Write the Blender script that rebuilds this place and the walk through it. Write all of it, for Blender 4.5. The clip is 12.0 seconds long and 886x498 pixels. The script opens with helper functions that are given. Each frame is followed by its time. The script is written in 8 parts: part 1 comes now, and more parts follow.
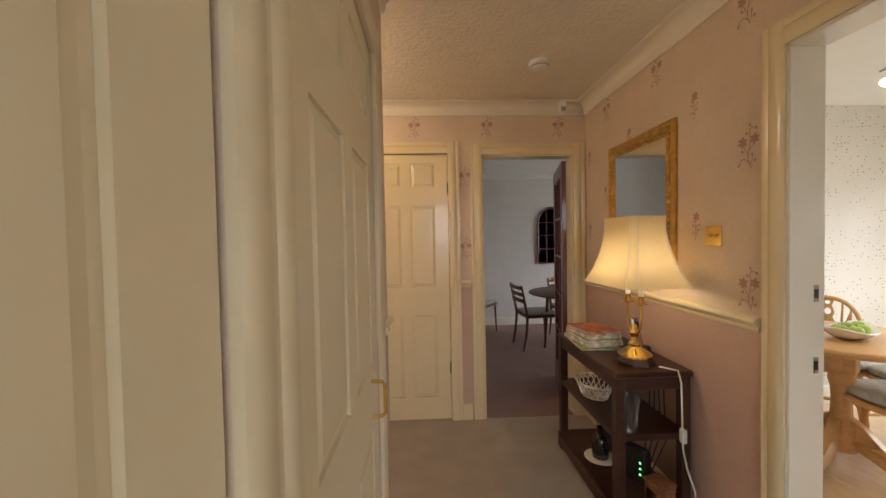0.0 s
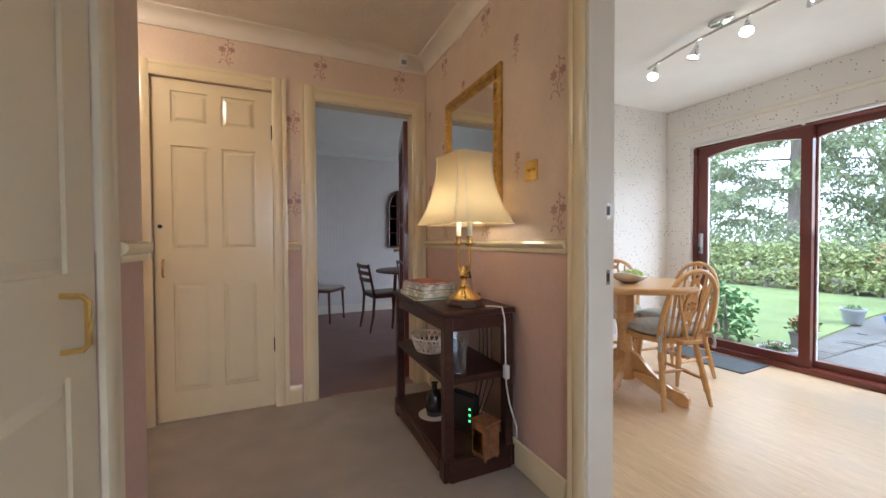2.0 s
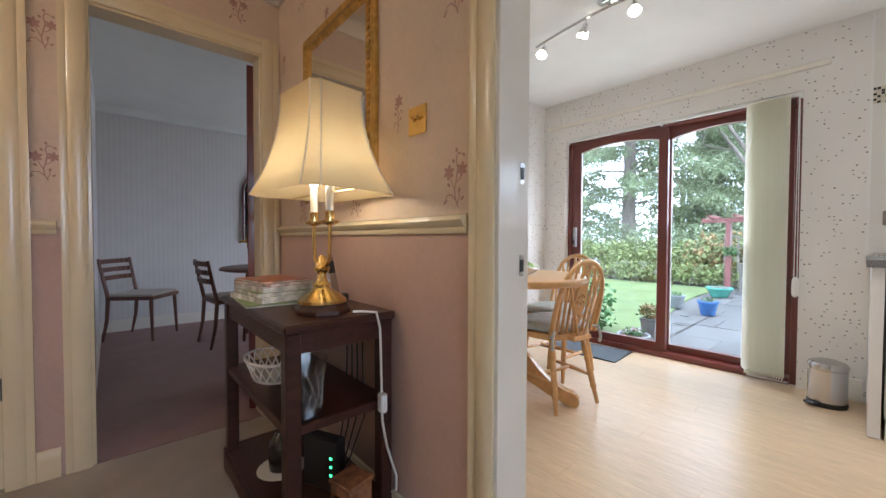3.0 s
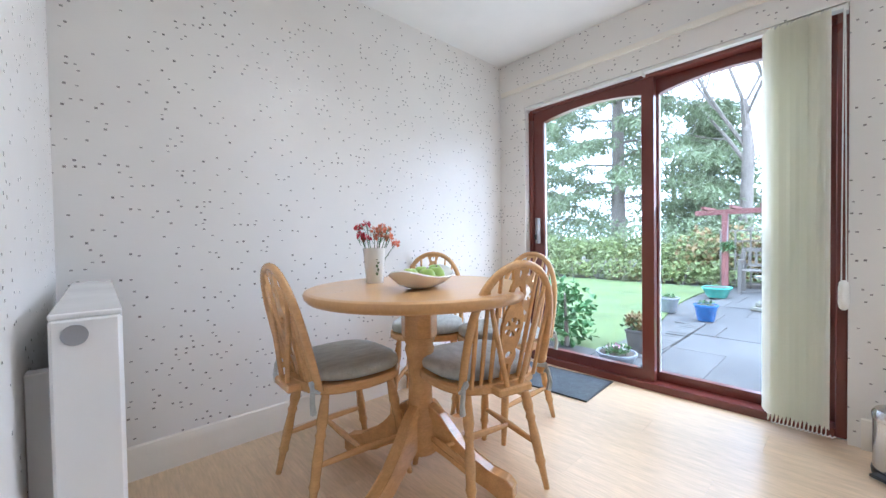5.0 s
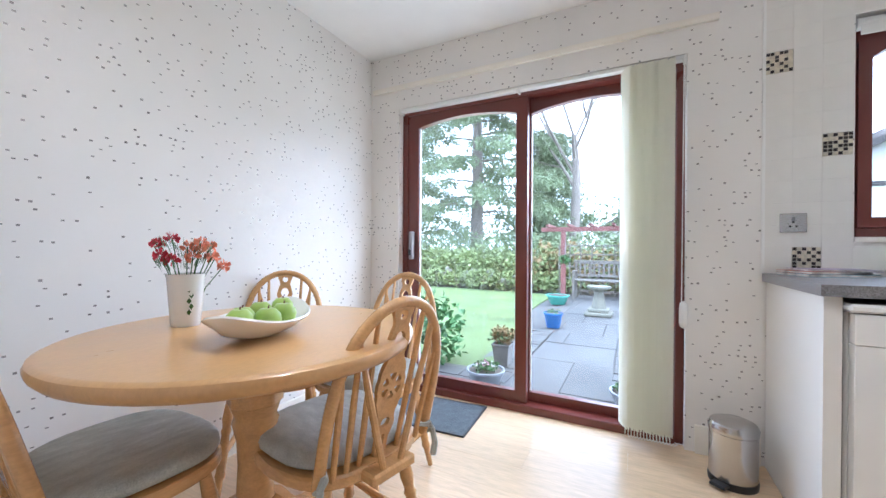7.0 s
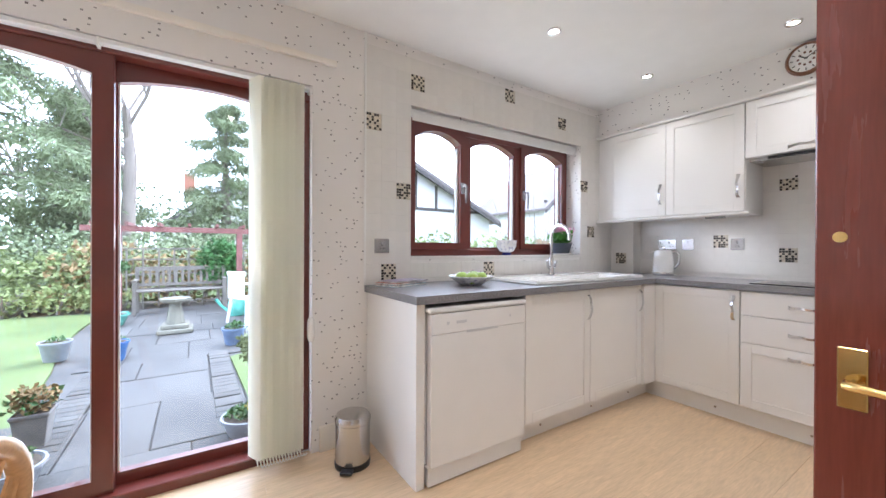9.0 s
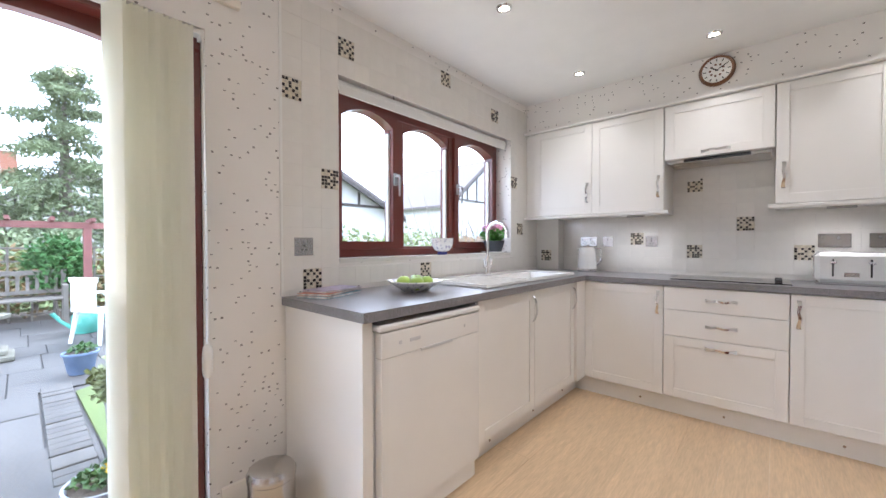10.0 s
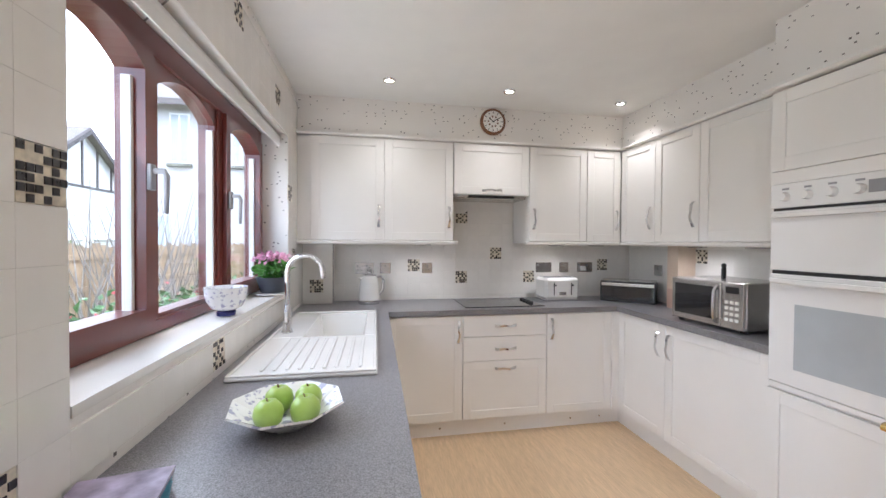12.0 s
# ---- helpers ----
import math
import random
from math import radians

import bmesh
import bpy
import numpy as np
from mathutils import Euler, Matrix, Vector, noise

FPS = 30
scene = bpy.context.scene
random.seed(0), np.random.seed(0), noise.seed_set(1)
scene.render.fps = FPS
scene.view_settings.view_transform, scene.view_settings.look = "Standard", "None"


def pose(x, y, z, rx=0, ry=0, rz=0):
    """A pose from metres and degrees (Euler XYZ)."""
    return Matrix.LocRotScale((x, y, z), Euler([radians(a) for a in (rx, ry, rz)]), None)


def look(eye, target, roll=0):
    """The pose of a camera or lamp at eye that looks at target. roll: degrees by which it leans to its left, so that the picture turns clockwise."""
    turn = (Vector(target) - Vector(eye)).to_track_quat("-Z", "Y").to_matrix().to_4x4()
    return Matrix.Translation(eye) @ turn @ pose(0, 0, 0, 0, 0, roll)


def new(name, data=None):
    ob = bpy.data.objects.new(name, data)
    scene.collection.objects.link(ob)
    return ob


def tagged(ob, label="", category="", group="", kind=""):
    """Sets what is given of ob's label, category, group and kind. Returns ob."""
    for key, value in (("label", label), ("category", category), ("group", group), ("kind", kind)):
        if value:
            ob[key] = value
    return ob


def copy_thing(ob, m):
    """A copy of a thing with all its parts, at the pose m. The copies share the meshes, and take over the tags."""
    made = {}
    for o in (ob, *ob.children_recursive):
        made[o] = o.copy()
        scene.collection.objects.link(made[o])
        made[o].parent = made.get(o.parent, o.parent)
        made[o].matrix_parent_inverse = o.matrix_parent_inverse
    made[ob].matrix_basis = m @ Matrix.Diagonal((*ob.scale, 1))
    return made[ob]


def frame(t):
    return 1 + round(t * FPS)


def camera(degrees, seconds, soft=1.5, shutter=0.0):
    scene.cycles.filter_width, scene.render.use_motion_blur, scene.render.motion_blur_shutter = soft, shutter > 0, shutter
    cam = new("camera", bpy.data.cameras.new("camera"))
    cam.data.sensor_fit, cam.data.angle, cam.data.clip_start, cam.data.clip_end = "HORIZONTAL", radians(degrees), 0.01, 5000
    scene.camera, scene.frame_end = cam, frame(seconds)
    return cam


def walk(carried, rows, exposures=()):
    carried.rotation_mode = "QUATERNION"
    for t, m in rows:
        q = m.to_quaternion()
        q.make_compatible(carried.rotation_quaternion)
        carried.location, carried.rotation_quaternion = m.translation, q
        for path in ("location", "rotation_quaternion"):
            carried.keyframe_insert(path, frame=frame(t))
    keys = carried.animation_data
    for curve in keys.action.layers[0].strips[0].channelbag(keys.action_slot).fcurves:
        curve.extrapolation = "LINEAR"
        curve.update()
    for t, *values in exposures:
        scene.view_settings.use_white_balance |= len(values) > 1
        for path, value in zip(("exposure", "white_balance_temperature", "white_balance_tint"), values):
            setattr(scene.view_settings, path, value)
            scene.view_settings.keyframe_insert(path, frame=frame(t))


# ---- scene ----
cam = camera(99.6, 12.0)
PATH = [
    (0, (0.126, 0.086, 1.384), (0.217, 2.084, 1.333), -1.1),
    (0.5, (0.204, 0.113, 1.298), (0.473, 2.095, 1.249), -0.9),
    (1, (0.253, 0.147, 1.207), (0.697, 2.096, 1.162), -0.7),
    (1.5, (0.294, 0.195, 1.124), (0.914, 2.095, 1.082), -0.5),
    (2, (0.33, 0.271, 1.067), (1.134, 2.101, 1.025), -0.3),
    (2.5, (0.431, 0.439, 1.023), (1.489, 2.135, 0.973), 0.1),
    (3, (0.623, 0.686, 0.998), (1.953, 2.179, 0.949), 0.2),
    (3.5, (0.939, 0.84, 0.977), (2.415, 2.189, 0.932), -0.1),
    (3.7, (1.07, 0.876, 0.973), (2.558, 2.211, 0.928), -0.2),
    (5.3, (1.655, 0.983, 0.955), (2.96, 2.498, 0.921), -0.7),
    (5.5, (1.682, 1.0, 0.953), (2.961, 2.538, 0.924), -0.4),
    (6, (1.732, 1.043, 0.963), (2.992, 2.596, 0.935), -0.1),
    (6.5, (1.79, 1.107, 0.98), (3.228, 2.497, 0.956), 0.1),
    (7, (1.852, 1.205, 1.015), (3.633, 2.115, 1.008), 0.35),
    (7.5, (1.909, 1.295, 1.05), (3.891, 1.546, 1.058), 0.5),
    (7.7, (1.927, 1.33, 1.06), (3.925, 1.32, 1.071), 0.5),
    (9.3, (2.057, 1.51, 1.139), (3.628, 0.272, 1.12), -0.0),
    (9.5, (2.118, 1.504, 1.146), (3.626, 0.191, 1.117), -0.2),
    (10, (2.389, 1.469, 1.15), (3.716, -0.028, 1.121), -0.1),
    (10.5, (2.731, 1.383, 1.202), (3.772, -0.324, 1.159), 0.2),
    (11, (3.07, 1.273, 1.275), (3.654, -0.639, 1.232), 0.5),
    (11.5, (3.339, 1.208, 1.319), (3.417, -0.79, 1.281), 0.7),
    (12, (3.553, 1.14, 1.372), (3.199, -0.828, 1.339), 0.4),
]
walk(cam, [(t, look(eye, target, roll)) for t, eye, target, roll in PATH],
     [(0.0, 1.3, 7100, 10), (0.5, 1.4, 6500, 10), (1.5, 1.38, 5900, 10), (2.5, 1.36, 5700, 10), (3.7, 1.38, 5600, 10), (5.3, 1.5, 5200, 10), (7.7, 1.5, 5400, 12), (9.3, 1.46, 5750, 15), (12.0, 1.33, 5850, 14)])

# ---- light ----
world = bpy.data.worlds.new("world")
scene.world = world
world.use_nodes = True
wn = world.node_tree.nodes
sky = wn.new("ShaderNodeTexSky")
sky.sky_type, sky.sun_disc = "NISHITA", False
sky.sun_elevation, sky.sun_rotation = radians(38), radians(150)
sky.air_density, sky.dust_density, sky.ozone_density = 1.0, 6.0, 1.0
pale = wn.new("ShaderNodeMixRGB")
pale.inputs[0].default_value = 0.9
pale.inputs[2].default_value = (22.0, 25.5, 30.0, 1)
world.node_tree.links.new(sky.outputs[0], pale.inputs[1])
world.node_tree.links.new(pale.outputs[0], wn["Background"].inputs[0])
wn["Background"].inputs[1].default_value = 0.105

sun = new("sun", bpy.data.lights.new("sun", "SUN"))
sun.data.energy, sun.data.angle, sun.data.color = 1.0, radians(25), (1.0, 0.96, 0.9)
sun.matrix_world = look((10, -8, 14), (6, 2, 0))


def area_light(name, eye, target, w, h, watts, color):
    ob = new(name, bpy.data.lights.new(name, "AREA"))
    ob.data.shape, ob.data.size, ob.data.size_y = "RECTANGLE", w, h
    ob.data.energy, ob.data.color = watts, color
    ob.matrix_world = look(eye, target)
    return ob


def bulb_light(name, eye, watts, color, radius=0.03):
    ob = new(name, bpy.data.lights.new(name, "POINT"))
    ob.data.energy, ob.data.color, ob.data.shadow_soft_size = watts, color, radius
    ob.location = eye
    return ob


def spot_light(name, eye, target, watts, color, degrees, blend=0.6):
    ob = new(name, bpy.data.lights.new(name, "SPOT"))
    ob.data.energy, ob.data.color, ob.data.shadow_soft_size = watts, color, 0.03
    ob.data.spot_size, ob.data.spot_blend = radians(degrees), blend
    ob.matrix_world = look(eye, target)
    return ob


DAY = (0.92, 0.96, 1.0)
WARM = (1.0, 0.69, 0.36)
# added fill lamp for the living room, in an opening made for it
area_light("daylight_living", (4.06, 4.6, 1.5), (1.5, 4.6, 1.0), 1.5, 1.1, 6.5, DAY)
area_light("daylight_patio", (4.14, 1.95, 1.05), (2.2, 2.0, 2.2), 1.4, 1.8, 5.6, (1.0, 0.97, 0.93))
area_light("daylight_window", (4.19, -0.49, 1.5), (2.6, -0.5, 2.3), 1.5, 0.75, 2.2, (1.0, 0.97, 0.93))
# added fill lamp for the hall, at an unseen opening behind the start
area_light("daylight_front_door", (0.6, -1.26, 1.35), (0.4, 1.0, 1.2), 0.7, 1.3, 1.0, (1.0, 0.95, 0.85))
DOWNLIGHTS = [(3.472, -1.26), (2.67, -1.28), (1.804, -1.33), (3.47, -0.24), (2.67, -0.24), (2.3, 0.7)]
for dx, dy in DOWNLIGHTS:
    spot_light("downlight_beam", (dx, dy, 2.37), (dx, dy, 0), 6 if dy < -1 else 7, (1.0, 0.95, 0.87), 120, 1.0)
UNDERLIGHTS = [(3.2, -1.70), (2.1, -1.70), (1.46, -1.0)]
for dx, dy in UNDERLIGHTS:
    spot_light("under_unit_beam", (dx, dy, 1.345), (dx, dy, 0), 1.9, (1.0, 0.96, 0.9), 168, 1.0)
SPOTS = [(2.845, 2.155), (2.79, 1.83), (2.785, 1.545), (2.755, 1.25)]
AIMS = [(1.9, 2.0, 1.0), (2.4, 2.1, 0.8), (2.0, 1.2, 0.8), (3.6, 1.3, 1.0)]
for (dx, dy), aim in zip(SPOTS, AIMS):
    spot_light("track_beam", (dx, dy, 2.25), aim, 11, (1.0, 0.95, 0.88), 140, 1.0)
bulb_light("lamp_bulb_light", (1.155, 1.85, 1.215), 0.23, WARM, 0.03)
bulb_light("lamp_bulb_light", (1.155, 1.94, 1.215), 0.23, WARM, 0.03)
bulb_light("hall_lamp_light", (-0.75, 2.2, 2.2), 5.8, (1.0, 0.80, 0.58), 0.08)

# ---- materials ----


def material(name, color, rough=0.5, metal=0.0, vary=0.06, scale=6.0, grain=0.0, grain_scale=120.0, bump=0.0, bump_scale=60.0,
             coat=0.0, spread=0.0, trans=0.0, stretch=(1, 1, 1), emit=0.0, alpha=1.0):
    m = bpy.data.materials.new(name)
    m.use_nodes = True
    nt = m.node_tree
    n, l = nt.nodes, nt.links
    b = n["Principled BSDF"]
    b.inputs["Roughness"].default_value, b.inputs["Metallic"].default_value = rough, metal
    b.inputs["Coat Weight"].default_value = coat
    b.inputs["Transmission Weight"].default_value = trans
    co = n.new("ShaderNodeTexCoord")
    mp = n.new("ShaderNodeMapping")
    mp.inputs["Scale"].default_value = stretch
    l.new(co.outputs["Object"], mp.inputs[0])
    base = tuple(color) + (1,)
    a = n.new("ShaderNodeTexNoise")
    a.inputs["Scale"].default_value, a.inputs["Detail"].default_value = scale, 4
    l.new(mp.outputs[0], a.inputs["Vector"])
    hsv = n.new("ShaderNodeHueSaturation")
    hsv.inputs["Color"].default_value = base
    r = n.new("ShaderNodeMapRange")
    r.inputs[1].default_value, r.inputs[2].default_value = 0.3, 0.7
    r.inputs[3].default_value, r.inputs[4].default_value = 1 - vary, 1 + vary
    l.new(a.outputs["Fac"], r.inputs[0])
    val = r.outputs[0]
    if grain:
        g = n.new("ShaderNodeTexNoise")
        g.inputs["Scale"].default_value, g.inputs["Detail"].default_value = grain_scale, 3
        l.new(mp.outputs[0], g.inputs["Vector"])
        r2 = n.new("ShaderNodeMapRange")
        r2.inputs[1].default_value, r2.inputs[2].default_value = 0.3, 0.7
        r2.inputs[3].default_value, r2.inputs[4].default_value = 1 - grain, 1 + grain
        l.new(g.outputs["Fac"], r2.inputs[0])
        mu = n.new("ShaderNodeMath")
        mu.operation = "MULTIPLY"
        l.new(val, mu.inputs[0]), l.new(r2.outputs[0], mu.inputs[1])
        val = mu.outputs[0]
    if spread:
        oi = n.new("ShaderNodeObjectInfo")
        r3 = n.new("ShaderNodeMapRange")
        r3.inputs[3].default_value, r3.inputs[4].default_value = 1 - spread, 1 + spread
        l.new(oi.outputs["Random"], r3.inputs[0])
        mu = n.new("ShaderNodeMath")
        mu.operation = "MULTIPLY"
        l.new(val, mu.inputs[0]), l.new(r3.outputs[0], mu.inputs[1])
        val = mu.outputs[0]
    l.new(val, hsv.inputs["Value"])
    l.new(hsv.outputs[0], b.inputs["Base Color"])
    rr = n.new("ShaderNodeMapRange")
    rr.inputs[3].default_value, rr.inputs[4].default_value = max(0.02, rough - 0.06), min(1, rough + 0.06)
    l.new(a.outputs["Fac"], rr.inputs[0])
    l.new(rr.outputs[0], b.inputs["Roughness"])
    if bump:
        t = n.new("ShaderNodeTexNoise")
        t.inputs["Scale"].default_value, t.inputs["Detail"].default_value = bump_scale, 3
        l.new(mp.outputs[0], t.inputs["Vector"])
        bp = n.new("ShaderNodeBump")
        bp.inputs["Strength"].default_value, bp.inputs["Distance"].default_value = bump, 0.01
        l.new(t.outputs["Fac"], bp.inputs["Height"])
        l.new(bp.outputs[0], b.inputs["Normal"])
    if emit:
        b.inputs["Emission Color"].default_value = base
        b.inputs["Emission Strength"].default_value = emit
    b.inputs["Alpha"].default_value = alpha
    return m


def mosaic_paper(name):
    """Cream wallpaper with small scattered grey metallic rectangles."""
    m = material(name, (0.81, 0.78, 0.74), 0.5, vary=0.025, scale=3, bump=0.06, bump_scale=300)
    nt = m.node_tree
    n, l = nt.nodes, nt.links
    b = n["Principled BSDF"]
    co = n.new("ShaderNodeTexCoord")
    sep = n.new("ShaderNodeSeparateXYZ")
    l.new(co.outputs["Object"], sep.inputs[0])

    def op(kind, a, c=None, d=None):
        q = n.new("ShaderNodeMath")
        q.operation = kind
        for i, v in enumerate((a, c, d)):
            if v is None:
                continue
            if isinstance(v, (int, float)):
                q.inputs[i].default_value = v
            else:
                l.new(v, q.inputs[i])
        return q.outputs[0]

    v = op("DIVIDE", sep.outputs[2], 0.026)
    cv = op("FLOOR", v)
    shift = n.new("ShaderNodeTexWhiteNoise")
    shift.noise_dimensions = "1D"
    l.new(cv, shift.inputs["W"])
    u = op("ADD", op("DIVIDE", op("ADD", sep.outputs[0], sep.outputs[1]), 0.031), shift.outputs["Value"])
    cu = op("FLOOR", u)
    fu, fv = op("SUBTRACT", u, cu), op("SUBTRACT", v, cv)
    cell = n.new("ShaderNodeCombineXYZ")
    l.new(cu, cell.inputs[0]), l.new(cv, cell.inputs[1])
    wnz = n.new("ShaderNodeTexWhiteNoise")
    l.new(cell.outputs[0], wnz.inputs["Vector"])
    cell2 = n.new("ShaderNodeCombineXYZ")
    l.new(cu, cell2.inputs[1]), l.new(cv, cell2.inputs[0])
    cell2.inputs[2].default_value = 7.3
    wn2 = n.new("ShaderNodeTexWhiteNoise")
    l.new(cell2.outputs[0], wn2.inputs["Vector"])
    sp = n.new("ShaderNodeSeparateColor")
    l.new(wnz.outputs["Color"], sp.inputs[0])
    sp2 = n.new("ShaderNodeSeparateColor")
    l.new(wn2.outputs["Color"], sp2.inputs[0])
    pick = op("LESS_THAN", wnz.outputs["Value"], 0.2)
    hw = op("MULTIPLY_ADD", sp.outputs[0], 0.14, 0.14)
    hh = op("MULTIPLY_ADD", sp.outputs[1], 0.10, 0.07)
    inu = op("LESS_THAN", op("ABSOLUTE", op("SUBTRACT", fu, op("MULTIPLY_ADD", sp2.outputs[1], 0.4, 0.3))), hw)
    inv = op("LESS_THAN", op("ABSOLUTE", op("SUBTRACT", fv, op("MULTIPLY_ADD", sp2.outputs[2], 0.4, 0.3))), hh)
    mask = op("MULTIPLY", pick, op("MULTIPLY", inu, inv))
    ramp = n.new("ShaderNodeValToRGB")
    ramp.color_ramp.elements[0].color = (0.33, 0.30, 0.28, 1)
    ramp.color_ramp.elements[1].color = (0.66, 0.62, 0.59, 1)
    l.new(sp2.outputs[0], ramp.inputs[0])
    mix = n.new("ShaderNodeMixRGB")
    old = b.inputs["Base Color"].links[0].from_socket
    l.new(mask, mix.inputs[0]), l.new(old, mix.inputs[1]), l.new(ramp.outputs[0], mix.inputs[2])
    l.new(mix.outputs[0], b.inputs["Base Color"])
    l.new(op("MULTIPLY_ADD", mask, -0.28, 0.55), b.inputs["Roughness"])
    l.new(op("MULTIPLY", mask, 0.55), b.inputs["Metallic"])
    return m


def striped(name, color, step):
    m = material(name, color, 0.6, vary=0.03)
    nt = m.node_tree
    n, l = nt.nodes, nt.links
    b = n["Principled BSDF"]
    co = n.new("ShaderNodeTexCoord")
    w = n.new("ShaderNodeTexWave")
    w.inputs["Scale"].default_value = 0.314 / step
    w.inputs["Distortion"].default_value = 0.4
    mp = n.new("ShaderNodeMapping")
    mp.inputs["Scale"].default_value = (1, 1, 0.02)
    l.new(co.outputs["Object"], mp.inputs[0]), l.new(mp.outputs[0], w.inputs["Vector"])
    mix = n.new("ShaderNodeMixRGB")
    mix.blend_type = "MULTIPLY"
    ramp = n.new("ShaderNodeValToRGB")
    ramp.color_ramp.elements[0].color, ramp.color_ramp.elements[1].color = (0.94, 0.94, 0.94, 1), (1, 1, 1, 1)
    l.new(w.outputs[0], ramp.inputs[0])
    mix.inputs[0].default_value = 1
    l.new(b.inputs["Base Color"].links[0].from_socket, mix.inputs[1]), l.new(ramp.outputs[0], mix.inputs[2])
    l.new(mix.outputs[0], b.inputs["Base Color"])
    return m


def clear_glass(name, tint=(1, 1, 1), haze=0.0):
    """Thin pane: clear, with a fresnel gloss."""
    m = bpy.data.materials.new(name)
    m.use_nodes = True
    n, l = m.node_tree.nodes, m.node_tree.links
    n.remove(n["Principled BSDF"])
    tr, gl = n.new("ShaderNodeBsdfTransparent"), n.new("ShaderNodeBsdfGlossy")
    tr.inputs[0].default_value = (*tint, 1)
    gl.inputs["Roughness"].default_value = 0.02
    lw = n.new("ShaderNodeLayerWeight")
    lw.inputs[0].default_value = 0.5
    pw = n.new("ShaderNodeMath")
    pw.operation, pw.inputs[1].default_value = "POWER", 4.0
    l.new(lw.outputs["Facing"], pw.inputs[0])
    fr = n.new("ShaderNodeMath")
    fr.operation, fr.inputs[1].default_value, fr.inputs[2].default_value = "MULTIPLY_ADD", 0.6, 0.03
    l.new(pw.outputs[0], fr.inputs[0])
    mx = n.new("ShaderNodeMixShader")
    l.new(fr.outputs[0], mx.inputs[0]), l.new(tr.outputs[0], mx.inputs[1]), l.new(gl.outputs[0], mx.inputs[2])
    l.new(mx.outputs[0], n["Material Output"].inputs[0])
    return m


def lit_shade(name, color):
    m = bpy.data.materials.new(name)
    m.use_nodes = True
    n, l = m.node_tree.nodes, m.node_tree.links
    n.remove(n["Principled BSDF"])
    d, t = n.new("ShaderNodeBsdfDiffuse"), n.new("ShaderNodeBsdfTranslucent")
    no = n.new("ShaderNodeTexNoise")
    no.inputs["Scale"].default_value = 90
    mixc = n.new("ShaderNodeMixRGB")
    mixc.inputs[1].default_value = (*color, 1)
    mixc.inputs[2].default_value = (*[c * 0.93 for c in color], 1)
    l.new(no.outputs[0], mixc.inputs[0])
    l.new(mixc.outputs[0], d.inputs[0]), l.new(mixc.outputs[0], t.inputs[0])
    mx = n.new("ShaderNodeMixShader")
    mx.inputs[0].default_value = 0.45
    l.new(d.outputs[0], mx.inputs[1]), l.new(t.outputs[0], mx.inputs[2])
    l.new(mx.outputs[0], n["Material Output"].inputs[0])
    return m


CREAM_GLOSS = material("cream_gloss", (0.80, 0.69, 0.46), 0.22, vary=0.02, bump=0.03, bump_scale=25, coat=0.3)
DOOR_PAINT = material("old_cream_gloss", (0.74, 0.66, 0.48), 0.32, vary=0.03, scale=3)
WHITE_GLOSS = material("white_gloss", (0.82, 0.785, 0.70), 0.25, vary=0.02, bump=0.03, bump_scale=25, coat=0.3)
SKIRT = material("skirting_paint", (0.82, 0.77, 0.68), 0.35, vary=0.03, bump=0.03)
PEACH = material("peach_wallpaper", (0.71, 0.57, 0.45), 0.6, vary=0.05, scale=4, grain=0.03, grain_scale=60, bump=0.05, bump_scale=200)
ROSE = material("rose_wallpaper", (0.57, 0.39, 0.32), 0.6, vary=0.05, scale=4, grain=0.03, grain_scale=60, bump=0.05, bump_scale=200)
MOTIF = material("motif_print", (0.46, 0.27, 0.225), 0.6, vary=0.1, scale=40)
ARTEX = material("textured_ceiling", (0.80, 0.73, 0.63), 0.75, vary=0.03, bump=0.8, bump_scale=45)
PLAIN_CEIL = material("white_ceiling", (0.82, 0.81, 0.78), 0.8, vary=0.02, bump=0.08, bump_scale=120)
COVE = material("coving_paint", (0.80, 0.74, 0.64), 0.6, vary=0.03)
MOSAIC = mosaic_paper("mosaic_wallpaper")
STRIPE = striped("striped_wallpaper", (0.74, 0.70, 0.68), 0.045)
BEIGE_CARPET = material("beige_carpet", (0.44, 0.38, 0.32), 0.95, vary=0.09, scale=5, grain=0.22, grain_scale=260, bump=0.8, bump_scale=320)
MAUVE_CARPET = material("mauve_carpet", (0.36, 0.225, 0.21), 0.95, vary=0.07, scale=4, grain=0.2, grain_scale=260, bump=0.8, bump_scale=320)
LAMINATE = material("pale_laminate", (0.65, 0.475, 0.295), 0.30, vary=0.07, scale=3, grain=0.10, grain_scale=14, stretch=(9, 0.9, 1), spread=0.035, bump=0.03, bump_scale=30)
TILE = material("cream_tile", (0.79, 0.765, 0.715), 0.16, vary=0.02, scale=12, spread=0.015, bump=0.03, bump_scale=14)
GROUT = material("pale_grout", (0.79, 0.765, 0.715), 0.7, vary=0.03, scale=40)
TILE_DARK = material("dark_mosaic_glass", (0.035, 0.032, 0.035), 0.2, vary=0.5, scale=70)
TILE_PALE = material("pale_mosaic_stone", (0.62, 0.56, 0.44), 0.4, vary=0.2, scale=70)
MAHOGANY = material("mahogany_frame", (0.14, 0.029, 0.021), 0.30, vary=0.05, scale=4, coat=0.3)
MAHOGANY_DOOR = material("mahogany_door", (0.18, 0.040, 0.026), 0.26, vary=0.1, scale=7, grain=0.09, grain_scale=30, stretch=(6, 6, 0.5), coat=0.4, bump=0.04)
DARK_WOOD = material("dark_oak", (0.052, 0.018, 0.012), 0.38, vary=0.3, scale=9, grain=0.25, grain_scale=40, stretch=(1, 5, 5), bump=0.08)
